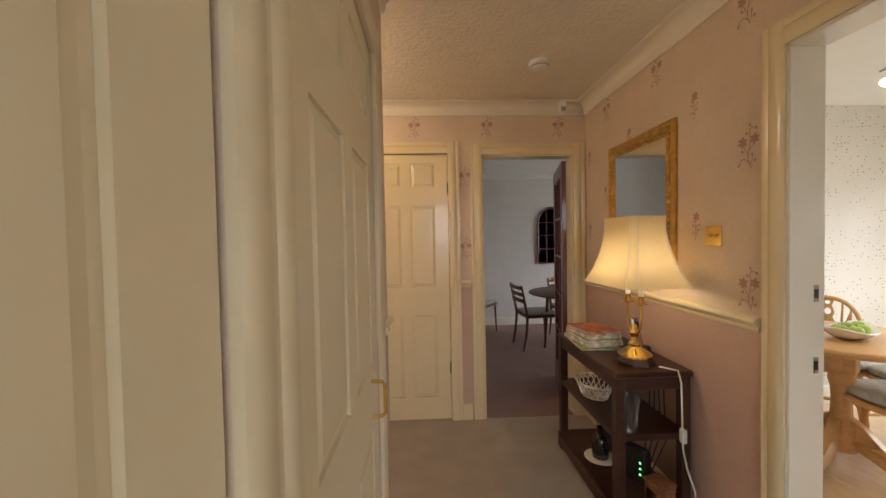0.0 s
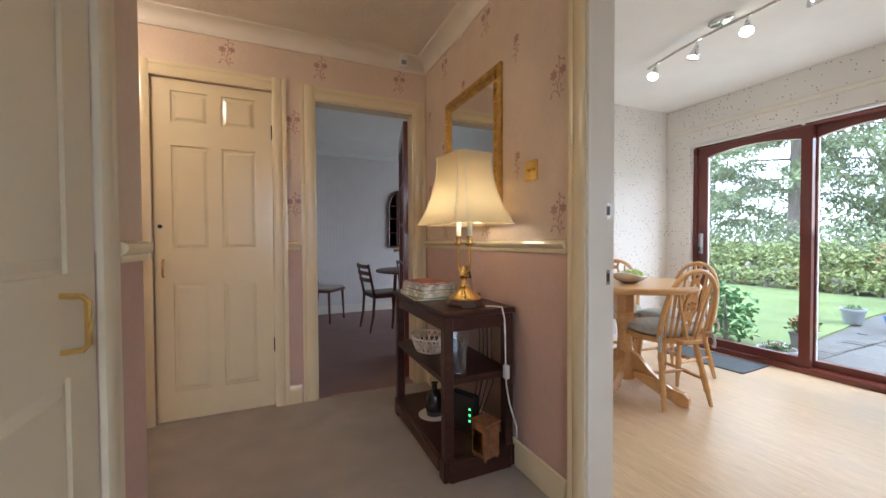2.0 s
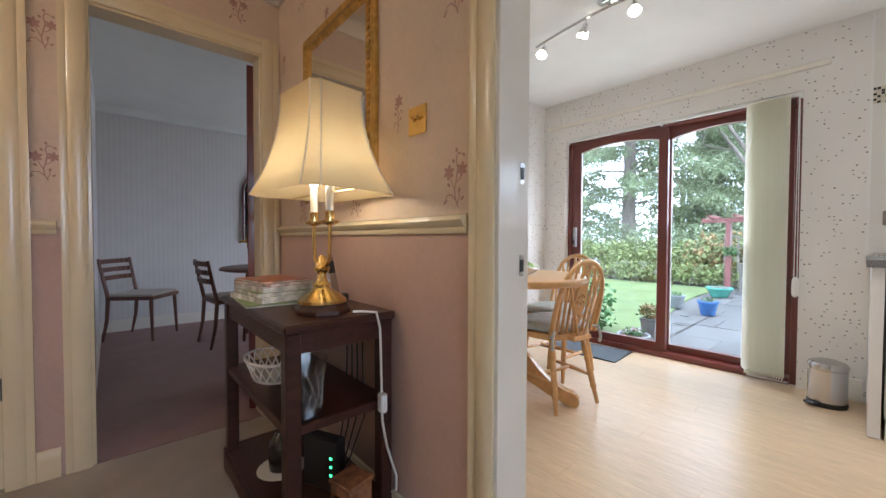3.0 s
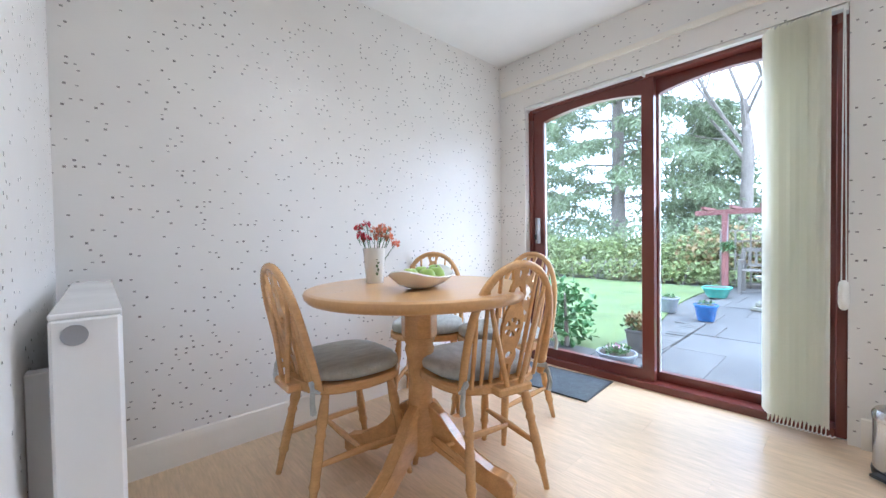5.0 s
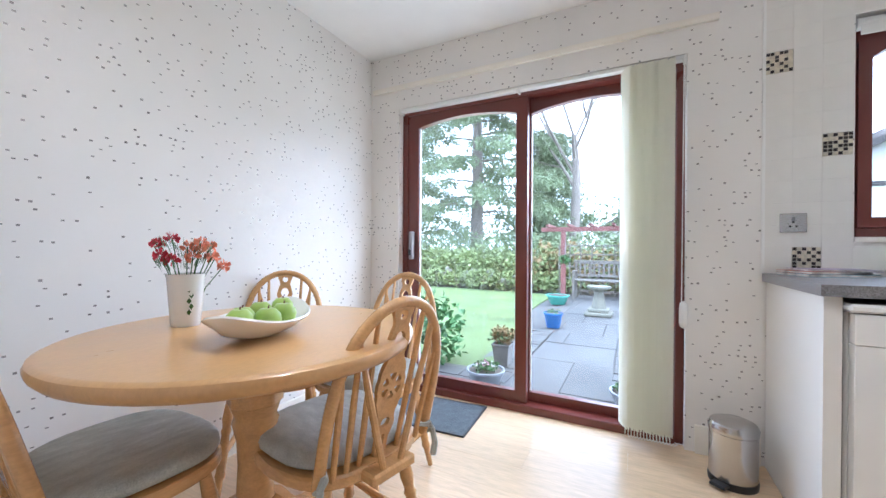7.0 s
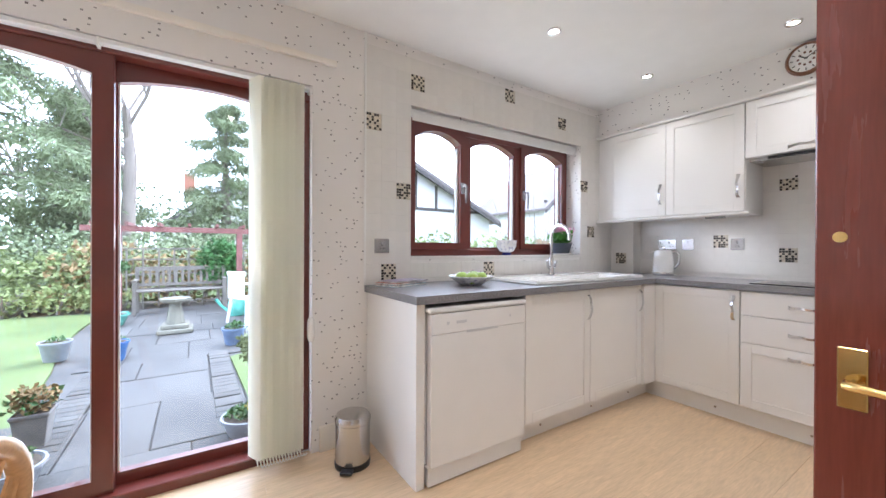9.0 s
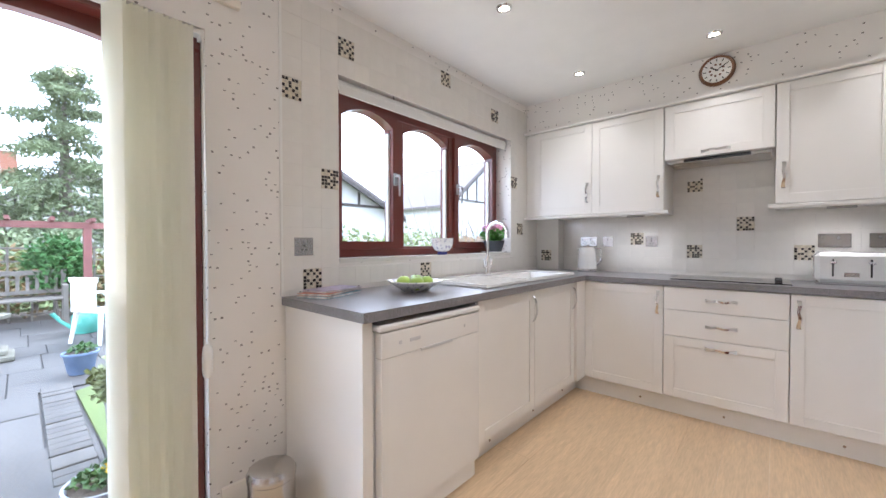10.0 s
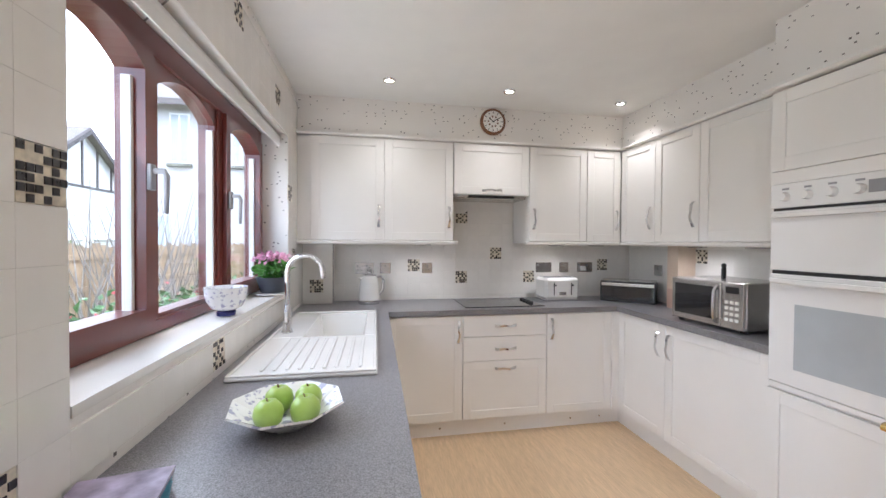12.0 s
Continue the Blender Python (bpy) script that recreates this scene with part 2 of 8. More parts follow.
TEAK = material("teak_wood", (0.13, 0.048, 0.026), 0.4, vary=0.2, scale=10, grain=0.15, grain_scale=40, stretch=(5, 5, 1))
BEECH = material("varnished_beech", (0.63, 0.36, 0.145), 0.24, vary=0.09, scale=6, grain=0.08, grain_scale=34, stretch=(1, 5, 5), coat=0.35, bump=0.03)
BEECH_TOP = material("varnished_beech_top", (0.62, 0.36, 0.145), 0.3, vary=0.05, scale=5, grain=0.05, grain_scale=60, stretch=(1, 2.2, 1), coat=0.35)
CUSHION = material("grey_cushion", (0.52, 0.535, 0.50), 0.95, vary=0.14, scale=14, grain=0.16, grain_scale=240, bump=0.5, bump_scale=260, stretch=(1, 3, 1))
UNIT = material("ivory_unit", (0.83, 0.81, 0.775), 0.38, vary=0.015, scale=4, bump=0.02, bump_scale=40)
WORKTOP = material("grey_speckled_worktop", (0.21, 0.205, 0.215), 0.30, vary=0.05, scale=5, grain=0.5, grain_scale=330, bump=0.03, bump_scale=300)
CHROME = material("chrome", (0.72, 0.72, 0.73), 0.10, 1.0, vary=0.03)
STEEL = material("brushed_steel", (0.52, 0.51, 0.50), 0.25, 1.0, vary=0.03, grain=0.03, grain_scale=90)
BRASS = material("brass", (0.82, 0.60, 0.24), 0.16, 1.0, vary=0.06, scale=14)
GOLD = material("gilt_plaster", (0.55, 0.33, 0.085), 0.35, 0.75, vary=0.25, scale=30, bump=1.0, bump_scale=55)
MIRROR = material("mirror_glass", (0.86, 0.87, 0.87), 0.02, 1.0, vary=0.0)
APPLIANCE = material("white_enamel", (0.83, 0.82, 0.80), 0.24, vary=0.015, coat=0.3)
CERAMIC = material("white_ceramic", (0.84, 0.83, 0.80), 0.16, vary=0.02, coat=0.4)
BLACK_GLASS = material("black_glass", (0.018, 0.018, 0.02), 0.07, vary=0.05, coat=0.5)
OVEN_GLASS = material("oven_glass", (0.45, 0.48, 0.5), 0.08, vary=0.05, coat=0.6)
BLACK = material("black_plastic", (0.02, 0.02, 0.021), 0.35, vary=0.2)
GREY_PLASTIC = material("grey_plastic", (0.30, 0.30, 0.31), 0.4, vary=0.06)
WHITE_PLASTIC = material("white_plastic", (0.82, 0.81, 0.78), 0.35, vary=0.02)
PANE = clear_glass("window_glass")
CRYSTAL = clear_glass("crystal", (0.93, 0.95, 0.95))
SHADE = lit_shade("cream_lampshade", (0.82, 0.68, 0.42))
BLIND = lit_shade("pale_yellow_blind", (0.98, 0.965, 0.87))
BULB = material("lit_bulb", (1.0, 0.86, 0.62), 0.4, emit=9.0)
MAT_GREY = material("grey_doormat", (0.12, 0.135, 0.145), 0.95, vary=0.15, scale=20, grain=0.35, grain_scale=200, bump=1.0, bump_scale=220)
APPLE = material("green_apple", (0.36, 0.52, 0.10), 0.32, vary=0.22, scale=14, coat=0.2)
LEAF = material("leaf_green", (0.055, 0.13, 0.03), 0.5, vary=0.35, scale=12)

# ---- mesh helpers ----


def box(bm, x0, x1, y0, y1, z0, z1):
    v = [bm.verts.new((x, y, z)) for z in (z0, z1) for x, y in ((x0, y0), (x1, y0), (x1, y1), (x0, y1))]
    for f in ((3, 2, 1, 0), (4, 5, 6, 7), (0, 1, 5, 4), (1, 2, 6, 5), (2, 3, 7, 6), (3, 0, 4, 7)):
        bm.faces.new([v[i] for i in f])
    return v


def ring(bm, c, u, w, ru, rw, seg):
    return [bm.verts.new(Vector(c) + Vector(u) * (ru * math.cos(2 * math.pi * i / seg)) + Vector(w) * (rw * math.sin(2 * math.pi * i / seg))) for i in range(seg)]


def bridge(bm, a, b):
    k = len(a)
    for i in range(k):
        bm.faces.new((a[i], a[(i + 1) % k], b[(i + 1) % k], b[i]))


def tube(bm, pts, radius, seg=8, cap=True):
    """A round rod along points; radius is a number or one per point."""
    pts = [Vector(p) for p in pts]
    rads = radius if isinstance(radius, (list, tuple)) else [radius] * len(pts)
    t = (pts[1] - pts[0]).normalized()
    u = t.orthogonal().normalized()
    rings = []
    for i, p in enumerate(pts):
        t = (pts[min(i + 1, len(pts) - 1)] - pts[max(i - 1, 0)]).normalized()
        u = (u - t * u.dot(t)).normalized()
        rings.append(ring(bm, p, u, t.cross(u), rads[i], rads[i], seg))
    for a, b in zip(rings, rings[1:]):
        bridge(bm, a, b)
    if cap:
        bm.faces.new(rings[0][::-1]), bm.faces.new(rings[-1])


def lathe(bm, profile, seg=20, c=(0, 0, 0), sx=1.0, sy=1.0):
    """Turned shape about z: profile of (radius, height), open ends closed."""
    rings = [ring(bm, (c[0], c[1], c[2] + z), (sx, 0, 0), (0, sy, 0), max(r, 0.0004), max(r, 0.0004), seg) for r, z in profile]
    for a, b in zip(rings, rings[1:]):
        bridge(bm, a, b)
    bm.faces.new(rings[0][::-1]), bm.faces.new(rings[-1])


def ball(bm, c, r, sx=1.0, sy=1.0, sz=1.0, seg=12):
    lathe(bm, [(r * math.sin(math.pi * i / seg), -r * sz * math.cos(math.pi * i / seg)) for i in range(seg + 1)], seg + 4, c, sx, sy)


def prism(bm, poly, place, d):
    """A flat outline, list of (a, b), given thickness; place maps (a, b, depth) to a point."""
    f = [bm.verts.new(place(a, b, 0)) for a, b in poly]
    k = [bm.verts.new(place(a, b, d)) for a, b in poly]
    bm.faces.new(f), bm.faces.new(k[::-1])
    bridge(bm, f[::-1], k[::-1])


def mesh_of(name, bm, mat, bevel=0.0, smooth=False, seg=1):
    if bevel:
        bmesh.ops.bevel(bm, geom=bm.edges[:], offset=bevel, segments=seg, affect="EDGES", clamp_overlap=True)
    bmesh.ops.recalc_face_normals(bm, faces=bm.faces[:])
    me = bpy.data.meshes.new(name)
    bm.to_mesh(me)
    bm.free()
    me.materials.append(mat)
    if smooth:
        me.shade_smooth()
        if smooth != "all":
            me.set_sharp_from_angle(angle=radians(40))
    return me


def part(name, bm, mat, parent, label="", bevel=0.0, smooth=False, seg=1):
    ob = new(name, mesh_of(name, bm, mat, bevel, smooth, seg))
    ob.parent = parent
    return tagged(ob, label)


def struct(name, bm, mat, label, category, bevel=0.0, smooth=False):
    return tagged(new(name, mesh_of(name, bm, mat, bevel, smooth)), label, category, "", "structure")


def thing(name, label, category, x, y, z, rz=0, group=""):
    e = new(name)
    e.empty_display_size = 0.1
    e.matrix_world = pose(x, y, z, 0, 0, rz)
    return tagged(e, label, category, group, "")


def bx(name, x0, x1, y0, y1, z0, z1, mat, parent, label="", bevel=0.002):
    bm = bmesh.new()
    box(bm, x0, x1, y0, y1, z0, z1)
    return part(name, bm, mat, parent, label, bevel)


def walled(bm, axis, p0, p1, u0, u1, z0, z1, holes=()):
    """Wall slab between p0 and p1 across axis, from u0 to u1, with openings (u0, u1, z0, z1)."""
    us = sorted({u0, u1, *[h[0] for h in holes], *[h[1] for h in holes]})
    for a, b in zip(us, us[1:]):
        mid = (a + b) / 2
        cuts = sorted([(h[2], h[3]) for h in holes if h[0] < mid < h[1]])
        z = z0
        for c, d in cuts + [(z1, z1)]:
            if c > z + 1e-5:
                if axis == "x":
                    box(bm, p0, p1, a, b, z, c)
                else:
                    box(bm, a, b, p0, p1, z, c)
            z = max(z, d)

# ---- structure ----
CEIL = 2.395
XE, YN, YS, XW = 4.097, 2.955, -1.93, 1.478  # kitchen faces
HE, HN, HW = 1.36, 2.92, -0.04  # hall faces
KD0, KD1, KDH = 0.46, 1.31, 2.02  # kitchen doorway
DADO = 1.046


def slab(name, x0, x1, y0, y1, z0, z1, mat, label, category):
    bm = bmesh.new()
    box(bm, x0, x1, y0, y1, z0, z1)
    return struct(name, bm, mat, label, category)


slab("floor_hall", -1.7, 1.40, -1.3, 2.97, -0.12, 0, BEIGE_CARPET, "beige looped carpet on the hall floor", "floor")
slab("floor_living", -0.2, 4.1, 2.97, 6.35, -0.12, 0.002, MAUVE_CARPET, "mauve pink fitted carpet in the living room", "floor")
kitchen_floor = slab("floor_kitchen", 1.40, 4.30, -2.03, 2.97, -0.12, -0.004, GROUT, "pale laminate floor of the kitchen diner", "floor")
slab("ceiling_hall_south", -0.2, 1.22, -1.3, 0.30, CEIL, CEIL + 0.12, ARTEX, "cream textured hall ceiling", "ceiling")
slab("ceiling_hall", -1.7, 1.42, 0.30, 2.97, CEIL, CEIL + 0.12, ARTEX, "cream textured hall ceiling", "ceiling")
slab("ceiling_kitchen_south", 1.22, 4.35, -2.03, 0.30, CEIL, CEIL + 0.12, PLAIN_CEIL, "plain white kitchen ceiling", "ceiling")
slab("ceiling_kitchen", 1.42, 4.35, 0.30, 3.02, CEIL, CEIL + 0.12, PLAIN_CEIL, "plain white kitchen ceiling", "ceiling")
slab("ceiling_living", -0.2, 4.1, 3.02, 6.35, CEIL, CEIL + 0.12, PLAIN_CEIL, "plain white living room ceiling", "ceiling")


def two_tone(name, axis, face, into, u0, u1, holes, label):
    """Hall wall: peach paper above a dado line and rose paper below it, on one core."""
    for part_name, z0, z1, mat in ((name, DADO, CEIL + 0.05, PEACH), (name + "_lower", -0.1, DADO, ROSE)):
        bm = bmesh.new()
        hs = [(a, b, max(c, z0), min(d, z1)) for a, b, c, d in holes if d > z0 and c < z1]
        p = sorted((face, face + into))
        walled(bm, axis, p[0], p[1], u0, u1, z0, z1, hs)
        last = struct(part_name, bm, mat, label + (" with sprig print, above the dado" if z0 > 0 else ", plain below the dado"), "wall")
        if z0 > 0:
            top = last
    return top


D1A, D1B, D1H = -0.335, 0.302, 2.03
D2A, D2B, D2H = 0.557, 1.262, 2.015
wall_hn = two_tone("wall_hall_north", "y", HN, 0.05, -1.7, 1.42, [(D1A, D1B, -0.1, D1H), (D2A, D2B, -0.1, D2H)], "rose pink papered hall wall")
wall_he = two_tone("wall_hall_east", "x", HE, 0.05, 1.31, 2.92, [], "rose pink papered hall wall")
wall_hd = two_tone("wall_hall_east_door", "x", HE, 0.05, 0.30, 1.31, [(KD0, KD1, -0.1, KDH)], "rose pink papered hall wall round the kitchen doorway")
wall_hw = two_tone("wall_hall_west", "x", HW, -0.12, -1.3, 1.65, [(-0.30, 0.41, -0.1, 2.0), (0.53, 1.345, -0.1, 2.0)], "rose pink papered hall wall round the cupboard")
two_tone("wall_hall_wing", "y", 1.65, -0.1, -1.7, HW - 0.12, [], "rose pink papered hall wall in the side wing")
two_tone("wall_hall_west_end", "x", -1.6, -0.1, 1.55, 2.97, [], "rose pink papered end wall of the hall")
# unseen wall; its opening is added to let the hall fill lamp in
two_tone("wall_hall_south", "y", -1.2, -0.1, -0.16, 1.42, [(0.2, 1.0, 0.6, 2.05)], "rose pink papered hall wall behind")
two_tone("wall_hall_east_south", "x", 1.17, 0.05, -1.2, 0.30, [], "rose pink papered hall wall")
two_tone("wall_hall_return", "y", 0.345, -0.045, 1.17, 1.22, [], "rose pink papered short return wall")
slab("cupboard_back", HW - 0.5, HW - 0.12, -0.5, 1.45, -0.1, 2.1, DOOR_PAINT, "plain wall behind the hall cupboard", "wall")
slab("cupboard_back_north", D1A - 0.05, D1B + 0.05, HN + 0.06, HN + 0.12, 0.003, 2.1, DOOR_PAINT, "plain wall behind the north hall cupboard", "wall")

bm = bmesh.new()
PAT = (0.972, 2.712, -0.1, 2.005)
WIN = (-1.35, 0.362, 1.068, 2.048)
walled(bm, "x", XE, XE + 0.25, -2.03, 3.02, -0.1, CEIL + 0.05, [PAT, WIN])
wall_e = struct("wall_kitchen_east", bm, MOSAIC, "cream wall with scattered mosaic-print wallpaper round the patio door", "wall")
bm = bmesh.new()
walled(bm, "y", YN, YN + 0.075, 1.42, XE, -0.1, CEIL + 0.05)
struct("wall_kitchen_north", bm, MOSAIC, "cream wallpaper with scattered grey mosaic print", "wall")
bm = bmesh.new()
walled(bm, "x", 1.41, XW, 0.40, YN, -0.1, CEIL + 0.05, [(KD0, KD1, -0.1, KDH)])
wall_w = struct("wall_kitchen_west", bm, MOSAIC, "cream mosaic-print wallpaper round the hall doorway", "wall")
bm = bmesh.new()
walled(bm, "x", 1.22, 1.27, -2.03, 0.295, -0.1, CEIL + 0.05)
box(bm, 1.22, HE - 0.001, 0.295, 0.40, -0.1, CEIL + 0.05)
box(bm, HE + 0.052, XW, 0.295, 0.40, -0.1, CEIL + 0.05)
wall_ws = struct("wall_kitchen_west_south", bm, GROUT, "plain cream wall behind the tall oven unit", "wall")
bm = bmesh.new()
walled(bm, "y", YS - 0.1, YS, 1.22, XE, -0.1, CEIL + 0.05)
wall_s = struct("wall_kitchen_south", bm, GROUT, "cream tiled kitchen wall over the worktop", "wall")
bm = bmesh.new()
box(bm, 1.27, XE, YS, -1.605, 2.135, CEIL)
box(bm, 1.27, 1.587, -1.605, -0.29, 2.135, CEIL)
box(bm, 1.27, 1.76, -0.29, 0.35, 2.10, CEIL)
struct("bulkhead", bm, MOSAIC, "boxed bulkhead above wall units with mosaic-print paper", "wall")
slab("pipe_boxing", 3.875, XE - 0.006, YS, -1.80, 0.905, 1.40, TILE, "small tiled pipe boxing in the worktop corner", "wall")
slab("tile_trim", XE - 0.008, XE - 0.001, 0.664, 0.676, 0.905, CEIL, WHITE_PLASTIC, "thin white edge trim beside the tiles", "trim")

# living room shell
bm = bmesh.new()
walled(bm, "y", 6.0, 6.1, -0.2, 4.1, -0.1, CEIL + 0.05)
struct("wall_living_north", bm, STRIPE, "pale striped wallpaper on the living room wall", "wall")
bm = bmesh.new()
walled(bm, "x", 0.42, 0.53, 3.03, 6.0, -0.1, CEIL + 0.05)
# unseen side wall, with a gap cut only for the fill lamp
struct("wall_living_west", bm, STRIPE, "pale striped wallpaper on the living room side wall", "wall")
bm = bmesh.new()
walled(bm, "x", 4.0, 4.1, 3.03, 6.0, -0.1, CEIL + 0.05, [(3.8, 5.4, 0.9, 2.1)])
struct("wall_living_east", bm, STRIPE, "plain pale living room wall with an added opening for the fill lamp", "wall")
bm = bmesh.new()
walled(bm, "y", 2.972, 3.03, 0.42, 4.1, -0.1, CEIL + 0.05, [(D2A, D2B, -0.1, D2H)])
struct("wall_living_south", bm, STRIPE, "pale living room wall round the doorway", "wall")
slab("cornice_living", 0.53, 4.0, 5.95, 6.0, 2.32, CEIL, WHITE_PLASTIC, "white cornice in the living room", "trim")
slab("skirting_living", 0.55, 4.0, 5.982, 6.0, 0.002, 0.12, SKIRT, "white skirting in the living room", "baseboard")
slab("skirting_living_side", 0.53, 0.548, 3.03, 5.98, 0.002, 0.12, SKIRT, "white skirting in the living room", "baseboard")


def run_profile(name, prof, axis, face, sign, u0, u1, mat, label, category):
    """A moulding with an outline of (out, z) along a wall."""
    bm = bmesh.new()
    if axis == "x":
        prism(bm, prof, lambda a, b, d: (face + sign * a, u0 + d, b), u1 - u0)
    else:
        prism(bm, prof, lambda a, b, d: (u0 + d, face + sign * a, b), u1 - u0)
    return struct(name, bm, mat, label, category, smooth=True)


cove = [(0, CEIL + 0.02), (0, CEIL - 0.085), (0.012, CEIL - 0.085), (0.016, CEIL - 0.075)]
cove += [(0.085 - 0.068 * math.cos(a), CEIL - 0.012 - 0.062 * (1 - math.sin(a))) for a in [i * math.pi / 16 for i in range(9)]] + [(0.098, CEIL - 0.008), (0.098, CEIL + 0.02)]
run_profile("coving_north", cove, "y", HN, -1, -1.6, HE, COVE, "cream coved cornice in the hall", "coving")
run_profile("coving_east", cove, "x", HE, -1, 0.30, HN, COVE, "cream coved cornice in the hall", "coving")
run_profile("coving_west", cove, "x", HW, 1, -1.2, 1.65, COVE, "cream coved cornice in the hall", "coving")
dado = [(0, DADO - 0.03), (0.008, DADO - 0.03), (0.012, DADO - 0.022), (0.012, DADO - 0.012), (0.022, DADO - 0.004), (0.028, DADO + 0.008), (0.024, DADO + 0.018), (0.012, DADO + 0.024), (0, DADO + 0.026)]
skirt = [(0, 0.0), (0.016, 0.0), (0.016, 0.085), (0.012, 0.10), (0.008, 0.115), (0, 0.12)]
for nm, pf, mt, lb, ct in (("dado", dado, CREAM_GLOSS, "moulded cream dado rail", "dado rail"), ("skirting", skirt, CREAM_GLOSS, "cream painted skirting board", "baseboard")):
    run_profile(nm + "_hall_east", pf, "x", HE, -1, 1.41, HN, mt, lb, ct)
    run_profile(nm + "_hall_mid", pf, "y", HN, -1, 0.388, 0.46, mt, lb, ct)
    run_profile(nm + "_hall_west_side", pf, "y", HN, -1, -1.6, -0.425, mt, lb, ct)
    run_profile(nm + "_hall_west", pf, "x", HW, 1, 1.445, 1.65, mt, lb, ct)
    run_profile(nm + "_hall_wing", pf, "y", 1.65, 1, -1.6, HW + 0.02, mt, lb, ct)
for nm, ax, fc, sg, a, b in (("skirting_kitchen_north", "y", YN, -1, XW, XE), ("skirting_kitchen_east", "x", XE, -1, 0.672, 0.93),
                             ("skirting_kitchen_east_far", "x", XE, -1, 2.735, YN), ("skirting_kitchen_west", "x", XW, 1, 1.40, YN)):
    run_profile(nm, [(u, z * 1.15) for u, z in skirt], ax, fc, sg, a, b, SKIRT, "white painted kitchen skirting board", "baseboard")
run_profile("picture_rail", [(0, 2.135), (0.02, 2.135), (0.026, 2.15), (0.026, 2.165), (0.012, 2.172), (0, 2.175)], "x", XE, -1, 0.845, 2.925, SKIRT, "white batten above the patio door", "trim")


def architrave(name, axis, face, sign, u0, u1, h, mat, w=0.085, right=True, left=True, base=0.0):
    prof = [(0, 0), (0.012, 0), (0.018, 0.012), (0.018, 0.05), (0.012, 0.06), (0.015, 0.07), (0.014, w), (0, w)]
    e = thing(name, "cream gloss moulded architrave round the doorway", "door frame", 0, 0, 0)
    e["kind"] = "structure"
    m = (lambda o, u, z: (face + sign * o, u, z)) if axis == "x" else (lambda o, u, z: (u, face + sign * o, z))
    for side, on in ((u0, left), (u1, right)):
        if on:
            bm = bmesh.new()
            s = -1 if side == u0 else 1
            prism(bm, prof, lambda a, b, d: m(a, side + s * b, base + d), h + w - base)
            part("jamb_trim", bm, mat, e, smooth=True)
    bm = bmesh.new()
    prism(bm, prof, lambda a, b, d: m(a * 1.03, u0 + d, h + b), u1 - u0)
    part("head_trim", bm, mat, e, smooth=True)
    return e


architrave("architrave_north_door", "y", HN, -1, D1A, D1B, D1H, CREAM_GLOSS)
architrave("architrave_living_door", "y", HN, -1, D2A, D2B, D2H, CREAM_GLOSS)
architrave("architrave_kitchen_door", "x", HE, -1, KD0, KD1, KDH, CREAM_GLOSS)
architrave("architrave_cupboard", "x", HW, 1, 0.535, 1.34, 2.0, DOOR_PAINT, 0.09)
architrave("architrave_cupboard_south", "x", HW, 1, -0.295, 0.405, 2.0, DOOR_PAINT, 0.035)


def lining(name, axis, p0, p1, u0, u1, h, mat, label):
    e = thing(name, label, "door frame", 0, 0, 0)
    e["kind"] = "structure"
    for a, b, z0, z1 in ((u0 - 0.004, u0 + 0.012, 0.002, h), (u1 - 0.012, u1 + 0.004, 0.002, h), (u0, u1, h - 0.012, h + 0.004)):
        bm = bmesh.new()
        if axis == "x":
            box(bm, p0, p1, a, b, z0, z1)
        else:
            box(bm, a, b, p0, p1, z0, z1)
        part("lining_board", bm, mat, e, bevel=0.002)
    return e


kit_lining = lining("door_lining_kitchen", "x", HE - 0.004, XW + 0.004, KD0, KD1, KDH, WHITE_GLOSS, "white gloss lining of the kitchen doorway")
lining("door_lining_living", "y", HN - 0.004, 3.034, D2A, D2B, D2H, CREAM_GLOSS, "cream gloss lining of the living room doorway")
for z in (0.905, 1.152):
    bx("strike_plate", 1.442, 1.46, KD1 - 0.0135, KD1 - 0.0118, z - 0.004, z + 0.052, STEEL, kit_lining, "small steel strike plate", 0)
    bx("strike_hole", 1.445, 1.457, KD1 - 0.015, KD1 - 0.0133, z + 0.008, z + 0.04, BLACK, kit_lining, "", 0)
slab("threshold_living", D2A, D2B, HN, 3.0, 0.0, 0.006, MAUVE_CARPET, "carpet edge at the living room doorway", "threshold")
slab("threshold_kitchen", HE, 1.44, KD0, KD1, 0.0, 0.006, BRASS, "metal strip at the kitchen doorway", "threshold")


